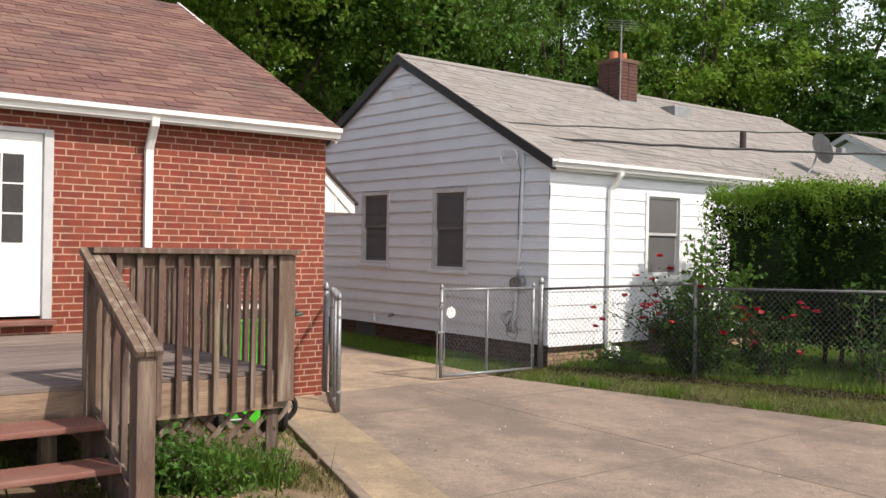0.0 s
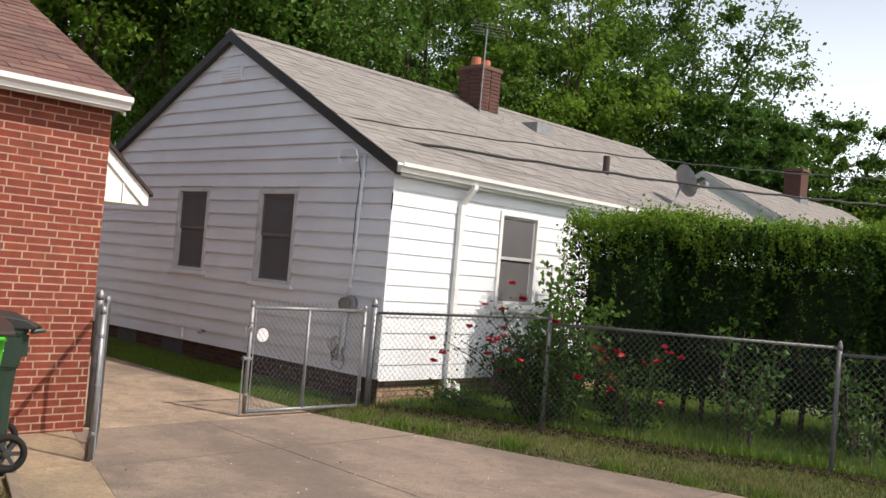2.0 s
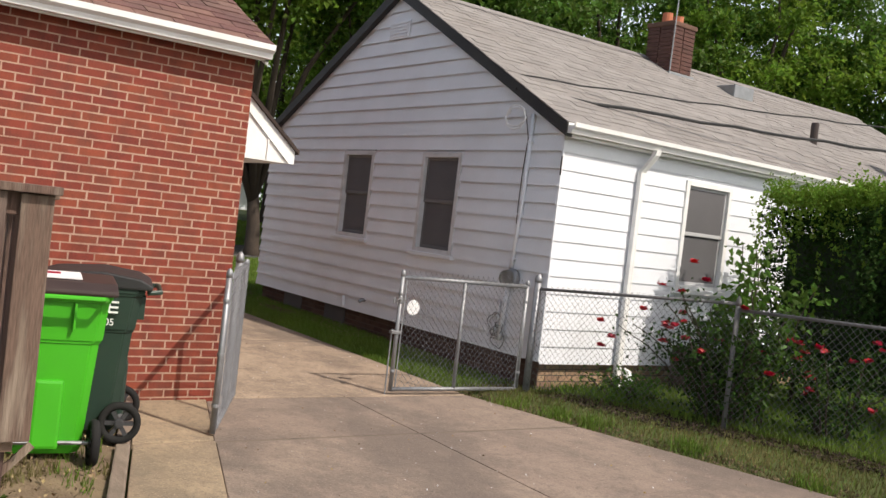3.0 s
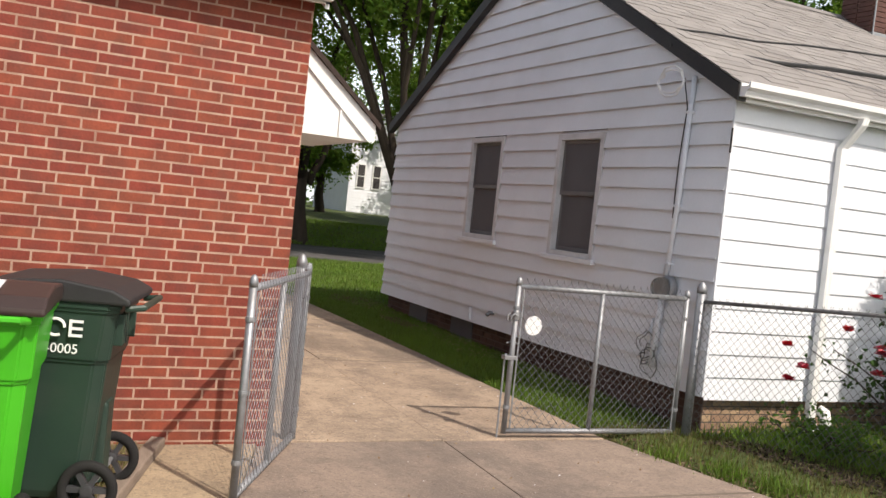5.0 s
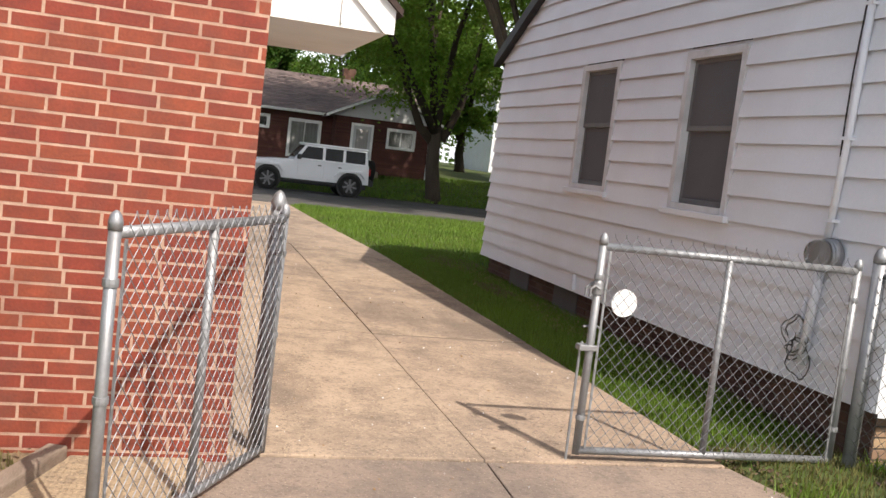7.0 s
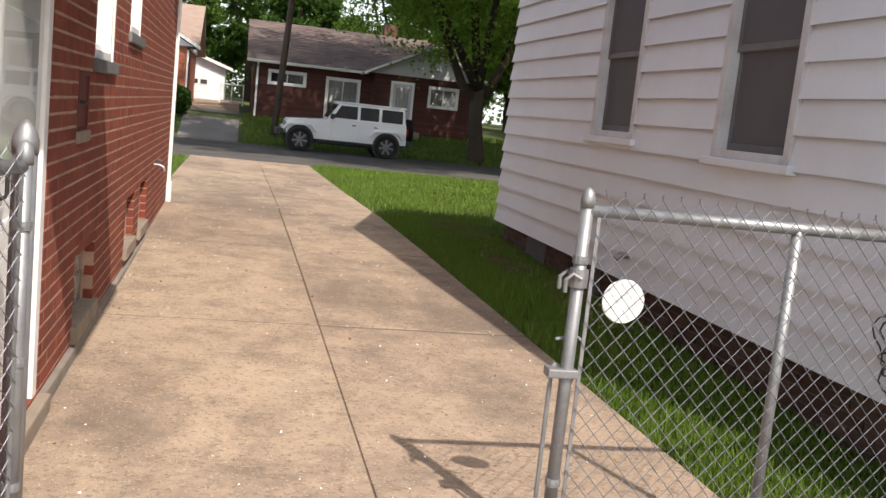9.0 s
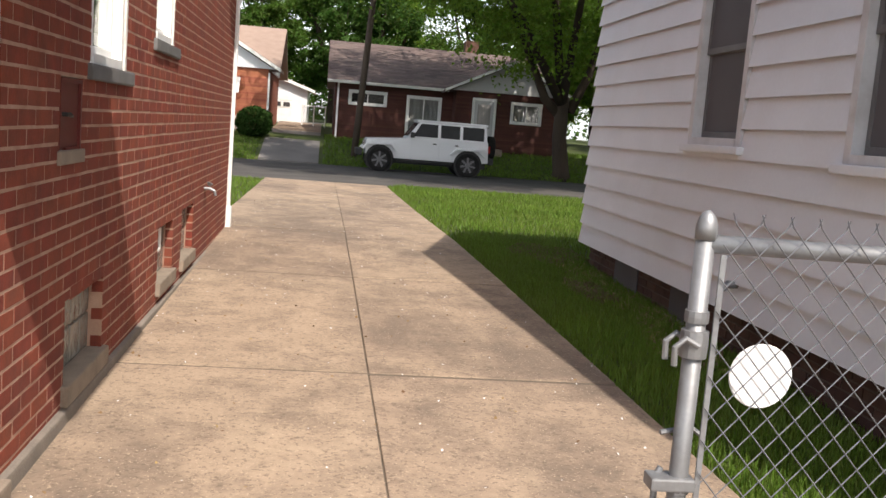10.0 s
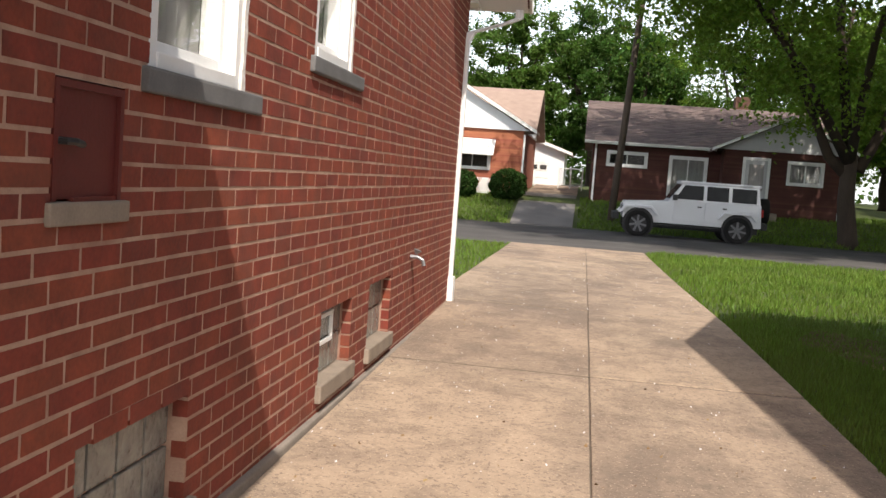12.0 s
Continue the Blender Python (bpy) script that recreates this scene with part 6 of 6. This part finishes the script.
def garage():
    g = thing("garage", "white detached garage with panelled door", "garage")
    y = 47.0
    part("body", box(-2.4, 0.15, y, y + 6, 0.9, 2.75), SIDING, g)
    part("gable", prism([(-2.6, 2.75), (-2.3, 3.55), (0.35, 2.75)], "y", y - 0.02, y + 0.1), SIDING, g)
    part("roof", prism([(-3.2, 3.35), (-2.3, 3.72), (0.5, 2.78), (0.5, 2.68), (-2.3, 3.6), (-3.2, 3.25)], "y", y - 0.3, y + 6.2), SHINGLE_TAN, g)
    part("verge", prism([(-3.2, 3.34), (-2.3, 3.7), (0.52, 2.76), (0.52, 2.62), (-2.3, 3.54), (-3.2, 3.2)], "y", y - 0.34, y - 0.3), WHITE, g)
    d = part("garage_door", box(-2.1, -0.55, y - 0.04, y, 1.05, 2.5), WHITE, g)
    for k in range(4):
        part("door_panel", box(-2.08, -0.57, y - 0.06, y - 0.04, 1.08 + k * 0.36, 1.4 + k * 0.36, bevel=0.015), WHITE, d)
    # solid dark panes; the unlit inside is only their colour
    for k in range(3):
        part("pane", box(-1.95 + k * 0.46, -1.62 + k * 0.46, y - 0.07, y - 0.06, 1.86, 2.08), ROOM_SHADE, d)


garage()
far_drive = thing("far_driveway", "grey concrete driveway across the street", "driveway", kind="structure")
for a, b in ((31.6, 35), (35, 39), (39, 43), (43, 46.98)):
    bm = box(-1.15, 0.95, a + 0.01, b - 0.01, -0.1, 0.0, bevel=0.01)
    for v in bm.verts:
        v.co.z += ground_z(v.co.y) + 0.02
    part("slab", bm, CONCRETE if a > 38 else FAR_PAVING, far_drive)
fg = thing("far_gate", "white chain-link gate by the garage", "gate")
for x in (0.0, 0.55, 1.1):
    part("post", tube([(x, 44.5, 0.9), (x, 44.5, 2.0)], 0.03, 6), WHITE, fg)
for z in (1.15, 1.95):
    part("rail", tube([(0, 44.5, z), (1.1, 44.5, z)], 0.025, 6), WHITE, fg)
v, f = chain_mesh(1.1, 0.8, 1.15, 0.12, 0.006)
mesh_object("wire_netting", [(p[0], p[1] + 44.5, p[2]) for p in v], f, WIRE, fg)


def round_bush(x, y, r, seed, label="round clipped green bush beside the house"):
    z = ground_z(y)
    b = thing("round_bush", label, "bush")
    rng = np.random.default_rng(seed)
    d = rng.normal(size=(5000, 3))
    d /= np.linalg.norm(d, axis=1)[:, None]
    k = 1 + 0.12 * np.array([noise.noise((q[0] * 2.5, q[1] * 2.5, q[2] * 2.5 + seed)) for q in d])
    p = d * (r * k * rng.uniform(0.8, 1.03, 5000))[:, None] * np.array([1, 1, 0.85]) + np.array([x, y, z + r * 0.75])
    p = p[p[:, 2] > z]
    v, f = leaf_cards(p, 0.1, rng)
    mesh_object("leaves", v, f, HEDGE, b)
    part("stem", tube([(x, y, z - 0.1), (x, y, z + r)], [0.08, 0.04], 7), BARK, b)


round_bush(-1.6, 35.3, 0.7, 1)
round_bush(-3.35, 35.3, 0.6, 2)
lat = thing("lattice_screen", "white lattice screen between the bushes", "lattice")
for k in range(6):
    part("slat", box(-0.02, 0.02, -0.01, 0.01, -0.35, 0.35, m=pose(-2.8 + k * 0.09, 36.2, 0.95, 0, 30, 0)), WHITE, lat)
    part("slat", box(-0.02, 0.02, 0.01, 0.03, -0.35, 0.35, m=pose(-2.8 + k * 0.09, 36.2, 0.95, 0, -30, 0)), WHITE, lat)


def two_storey():
    h = thing("two_storey_house", "white sided two-storey house in the distance", "house")
    w = part("wall", box(20.8, 26, 58, 66, 0.6, 6.6), SIDING, h)
    for k in range(29):
        part("siding_board", prism([(57.97, 0.8 + k * 0.2), (58.0, 1.0 + k * 0.2), (58.02, 0.8 + k * 0.2)], "x", 20.78, 26), SIDING, w)
    part("roof", prism([(20.4, 6.5), (23.4, 8.8), (26.4, 6.5), (26.4, 6.3), (23.4, 8.6), (20.4, 6.3)], "y", 57.5, 66.4), SHINGLE_GREY, h)
    part("gable", prism([(20.8, 6.6), (23.4, 8.6), (26, 6.6)], "y", 58.0, 58.1), SIDING, h)
    # dark boxes on the wall face give the windows their unlit look
    for x in (21.4, 22.6):
        w_ = part("window", box(x - 0.1, x + 0.6, 57.9, 57.97, 2.9, 4.7, bevel=0.01), WHITE, h)
        part("pane", box(x, x + 0.5, 57.88, 57.9, 3.0, 3.75), ROOM_SHADE, w_)
        part("pane", box(x, x + 0.5, 57.87, 57.9, 3.82, 4.6), ROOM_SHADE, w_)


two_storey()


def back_house():
    h = thing("grey_roof_house", "pale house with grey shingle roof beyond the hedge", "house")
    ridge, eave_z, top = 4.55, 2.95, 5.05
    part("wall", box(20, 30, 0.95, 8.1, -0.1, eave_z), SIDING, h)
    roof = part("roof", prism([(0.6, eave_z), (ridge, top), (8.5, eave_z), (8.5, eave_z - 0.15), (ridge, top - 0.15), (0.6, eave_z - 0.15)], "x", 19.7, 30.3), SHINGLE_GREY, h)
    roof_slope(19.72, 30.3, 0.58, eave_z + 0.005, ridge, top + 0.005, SHINGLE_GREY, roof, 77, 0.2, 0.5)
    part("gable", prism([(0.95, eave_z), (ridge, top - 0.18), (8.1, eave_z)], "x", 19.96, 20.05), SIDING, h)
    part("verge", prism([(0.58, eave_z - 0.02), (ridge, top - 0.02), (8.52, eave_z - 0.02), (8.52, eave_z - 0.15), (ridge, top - 0.16), (0.58, eave_z - 0.15)], "x", 19.66, 19.7), GREY_TRIM, h)
    c = part("chimney", box(25, 25.55, 3.95, 4.5, 4.6, 5.75), CHIM_BRICK, h, "weathered brick chimney")
    part("crown", box(24.95, 25.6, 3.9, 4.55, 5.75, 5.84, bevel=0.015), CHIM_BRICK, c)
    part("flashing", box(24.96, 25.59, 3.9, 4.54, 4.6, 4.95, bevel=0.01), LEAD, c)


back_house()


# ---- parked car ----
def jeep():
    gz = ground_z(30) - 0.02
    c = thing("parked_car", "white four-door off-road car parked at the kerb", "car", pose(4.4, 30.1, gz))
    W = 0.88
    body = prism([(-1.95, 0.55), (-1.95, 0.98), (-1.9, 1.06), (-0.62, 1.14), (-0.58, 1.2), (2.12, 1.2), (2.16, 0.5), (1.1, 0.46), (-0.95, 0.46)], "y", -W + 0.06, W - 0.06, bevel=0.03)
    b = part("body", body, CAR_WHITE, c)
    bm = bmesh.new()
    lo = [(-0.58, -0.76, 1.19), (2.1, -0.76, 1.19), (2.1, 0.76, 1.19), (-0.58, 0.76, 1.19)]
    hi = [(-0.2, -0.66, 1.72), (2.04, -0.66, 1.74), (2.04, 0.66, 1.74), (-0.2, 0.66, 1.72)]
    L, H = [bm.verts.new(p) for p in lo], [bm.verts.new(p) for p in hi]
    bm.faces.new(L[::-1])
    bm.faces.new(H)
    for k in range(4):
        bm.faces.new((L[k], L[(k + 1) % 4], H[(k + 1) % 4], H[k]))
    part("cabin", bm, CAR_WHITE, b)
    part("roof", box(-0.28, 2.1, -0.7, 0.7, 1.71, 1.79, bevel=0.03), CAR_WHITE, b)
    for s in (-1, 1):
        for a, e in ((-0.28, 0.42), (0.52, 1.16), (1.26, 1.98)):
            bm = bmesh.new()
            pts = [(a - 0.12 if a < 0 else a, s * 0.768, 1.23), (e, s * 0.768, 1.23), (e, s * 0.682, 1.66), (a + 0.14 if a < 0 else a, s * 0.682, 1.66)]
            vs = [bm.verts.new(p) for p in pts] + [bm.verts.new((p[0], p[1] - s * 0.02, p[2])) for p in pts]
            bm.faces.new(vs[:4])
            bm.faces.new(vs[4:][::-1])
            for k in range(4):
                bm.faces.new((vs[k], vs[(k + 1) % 4], vs[4 + (k + 1) % 4], vs[4 + k]))
            bmesh.ops.recalc_face_normals(bm, faces=bm.faces)
            part("side_window", bm, GLASS_DARK, b)
        for a, e in ((-0.45, 0.46), (0.48, 1.2)):
            dr_ = part("door", box(a, e, s * (W - 0.055) - 0.012, s * (W - 0.055) + 0.012, 0.56, 1.19, bevel=0.01), CAR_WHITE, b)
            part("handle", box(e - 0.2, e - 0.08, s * (W - 0.03) - 0.012, s * (W - 0.03) + 0.012, 1.0, 1.04, bevel=0.005), BLACK_PLASTIC, dr_)
        part("mirror", box(-0.5, -0.36, s * 0.9 - 0.1, s * 0.9 + 0.06, 1.18, 1.36, bevel=0.02), BLACK_PLASTIC, b)
        part("side_step", tube([(-0.9, s * 0.86, 0.4), (0.95, s * 0.86, 0.4)], 0.035, 8), BLACK_PLASTIC, b)
        for x in (-1.47, 1.47):
            pr = [(x - 0.62, 0.72), (x - 0.42, 0.95), (x + 0.38, 0.97), (x + 0.6, 0.7), (x + 0.52, 0.68), (x + 0.34, 0.88), (x - 0.38, 0.87), (x - 0.54, 0.7)]
            part("fender_flare", prism(pr, "y", s * 0.72, s * 0.96, bevel=0.015), CAR_WHITE, b)
            arch = lathe([(0.47, -0.14), (0.47, 0.14)], 24, None, pose(x, s * 0.72, 0.42, 90, 0, 0))
            part("wheel_arch", arch, BLACK_PLASTIC, b)
            wh = part("wheel", lathe([(0.26, -0.11), (0.37, -0.12), (0.4, -0.09), (0.4, 0.09), (0.37, 0.12), (0.26, 0.11)], 32, None, pose(x, s * 0.8, 0.4, 90, 0, 0), True), RUBBER, c, "", True)
            rim = lathe([(0.06, -0.09), (0.07, -0.1), (0.07, 0.1), (0.06, 0.09)], 16, None, pose(x, s * 0.82, 0.4, 90, 0, 0))
            for k in range(7):
                box(-0.03, 0.03, 0.06, 0.26, -0.09, 0.09, rim, 0, pose(x, s * 0.82, 0.4, 90, 0, 0) @ pose(0, 0, 0, 0, 0, k * 360 / 7))
            part("rim", rim, RIM_METAL, wh)
            part("hub_shade", lathe([(0.27, -0.03), (0.27, 0.03)], 24, None, pose(x, s * 0.8, 0.4, 90, 0, 0)), BLACK_PLASTIC, wh)
        part("headlight", lathe([(0.1, 0), (0.1, 0.03), (0.05, 0.05)], 16, None, pose(-1.95, s * 0.52, 0.88, 0, -90, 0)), GLASS, b)
        part("tail_light", box(2.14, 2.2, s * 0.74 - 0.06, s * 0.74 + 0.06, 0.85, 1.08, bevel=0.01), ROSE, b)
    part("front_bumper", box(-2.25, -2.05, -0.85, 0.85, 0.48, 0.7, bevel=0.03), BLACK_PLASTIC, b)
    part("rear_bumper", box(2.16, 2.34, -0.8, 0.8, 0.46, 0.68, bevel=0.03), BLACK_PLASTIC, b)
    part("windscreen", prism([(-0.6, 1.24), (-0.27, 1.68), (-0.25, 1.66), (-0.58, 1.22)], "y", -0.66, 0.66), GLASS_DARK, b)
    sp = part("spare_wheel", lathe([(0.2, -0.12), (0.38, -0.13), (0.4, -0.08), (0.4, 0.08), (0.36, 0.13), (0.1, 0.14)], 28, None, pose(2.34, 0.05, 1.02, 0, 90, 0)), RUBBER, c, "", True)
    part("underbody", box(-1.9, 2.1, -0.6, 0.6, 0.3, 0.5), BLACK_PLASTIC, b)


GLASS_DARK = mat("tinted_car_glass", (0.012, 0.014, 0.016), (0.02, 0.022, 0.024), 0.15, 2, 10, 0, spec=0.12)
jeep()

# ---- poles and wires ----
pole = thing("utility_pole", "leaning dark wooden utility pole", "pole")
part("shaft", tube([(2.2, 33.2, -0.3), (2.45, 33.1, 4), (2.75, 33.0, 9.5)], [0.13, 0.12, 0.1], 10), POLE_WOOD, pole, "", True)
part("crossarm", box(1.8, 3.6, 32.93, 33.05, 8.9, 9.02), POLE_WOOD, pole)
pole2 = thing("utility_pole", "distant wooden utility pole among the trees", "pole")
part("shaft", tube([(24.1, -3.2, -0.2), (24.1, -3.2, 7.0)], [0.16, 0.12], 10), POLE_WOOD, pole2, "", True)


def cable(a, b, sag, r, label):
    A, B = Vector(a), Vector(b)
    pts = []
    for k in range(41):
        t = k / 40
        p = A.lerp(B, t)
        p.z -= sag * 4 * t * (1 - t)
        p.z += 0.012 * math.sin(k * 2.3)
        pts.append(p)
    ob = part("cable", tube(pts, r, 6), CABLE)
    return tagged(ob, label, "cable")


cable((3.5, 0.78, 3.3), (24, -3.3, 4.5), 0.28, 0.02, "thick twisted black service cable over the roof")
cable((3.5, 1.05, 3.5), (24, -3.1, 5.3), 0.3, 0.01, "thin black cable over the roof")

# ---- air conditioner ----
ac = thing("air_conditioner", "brown outdoor air conditioning unit beside the wall", "air conditioner", pose(5.75, -0.55, 0.07))
part("case", box(-0.33, 0.33, -0.3, 0.3, 0.03, 0.56, bevel=0.02), LID_BROWN, ac)
part("base", box(-0.4, 0.4, -0.36, 0.36, -0.08, 0.03, bevel=0.01), SILL_STONE, ac)
for k in range(12):
    part("fin", box(-0.34, 0.34, -0.31, -0.3, 0.08 + k * 0.036, 0.095 + k * 0.036), LEAD, ac)
part("top", lathe([(0.26, 0.0), (0.26, 0.03), (0.05, 0.04)], 20, None, pose(0, 0, 0.555)), LEAD, ac)

# ---- litter on the drive ----
def petals(n, size, seed, material, label):
    rng = np.random.default_rng(seed)
    y = rng.uniform(-6, 16, n)
    x = np.where(y > 0, rng.uniform(0.1, 2.7, n), rng.uniform(-0.8, 3.2, n))
    z = np.interp(y, (-60, 0, 3, 8, 19), (0.0, 0.0, 0.05, 0.12, 0.02)) + 0.006
    v, f = leaf_cards(np.stack([x, y, z], 1), size, rng, 3.0, 0.02)
    v[:, 2] = np.maximum(v[:, 2], np.interp(v[:, 1], (-60, 0, 3, 8, 19), (0.0, 0.0, 0.05, 0.12, 0.02)) + 0.002)
    tagged(mesh_object("leaf_litter", v, f, material), label, "leaves", kind="stuff")


petals(420, 0.022, 44, LEAF_LITTER, "tiny scattered dry leaf bits on the concrete")
petals(800, 0.014, 45, PAPER, "tiny pale petals and grit scattered on the concrete")


def litter(name, label, n, x0, x1, y0, y1, keep, size, seed, material):
    rng = np.random.default_rng(seed)
    x, y = rng.uniform(x0, x1, n), rng.uniform(y0, y1, n)
    k = keep(x, y)
    x, y = x[k], y[k]
    z = lawn_z(x, y) + 0.022
    v, f = leaf_cards(np.stack([x, y, z], 1), size, rng, 2.0, 0.1)
    tagged(mesh_object(name, v, f, material), label, "litter", kind="stuff")


STRAW = mat("straw_litter", (0.36, 0.27, 0.15), (0.24, 0.17, 0.09), 0.9, 3, 20, 0, island=0.4)
litter("leaf_litter", "brown leaf and straw litter on bare earth", 3000, -3.9, -0.7, -5.5, -0.05, lambda x, y: x < -0.75 + 0.35 * y, 0.03, 51, THATCH)
litter("straw_litter", "pale straw bits on bare earth by the bins", 2200, -3.9, -0.7, -5.5, -0.05, lambda x, y: x < -0.75 + 0.35 * y, 0.026, 52, STRAW)
litter("thatch", "brown thatch along the edge of the drive", 26000, 2.6, 5.6, -7.5, 0.4, lambda x, y: (x > dr(y) - 0.05) & (x < dr(y) + 0.2), 0.03, 53, THATCH)
litter("mulch", "dark brown mulch under the fence", 34000, 3.4, 6.2, -7.5, -0.3, lambda x, y: np.abs(x - fx(y) + 0.05) < 0.24 + 0.08 * np.sin(y * 3.1), 0.035, 54, MULCH)
litter("bare_patch", "worn brown patch on the lawn by the foundation", 1800, 3.1, 3.7, 3.2, 7.6, lambda x, y: x > 3.25 + 0.1 * np.sin(y * 3), 0.05, 55, STRAW)
tufts = [(2.95, -0.4), (3.2, -1.3), (3.45, -2.2), (3.6, -3.3), (3.85, -4.6), (3.1, -0.9), (3.7, -4.0)]
rng_ = np.random.default_rng(77)
tx = np.concatenate([rng_.normal(a, 0.07, 220) for a, b in tufts])
ty = np.concatenate([rng_.normal(b, 0.1, 220) for a, b in tufts])
tv, tf = blades(tx, ty, lawn_z(tx, ty), rng_.uniform(0.04, 0.13, len(tx)), rng_, 0.006)
tagged(mesh_object("grass_tufts", tv, tf, GRASS), "ragged green grass tufts at the drive edge", "grass", kind="stuff")
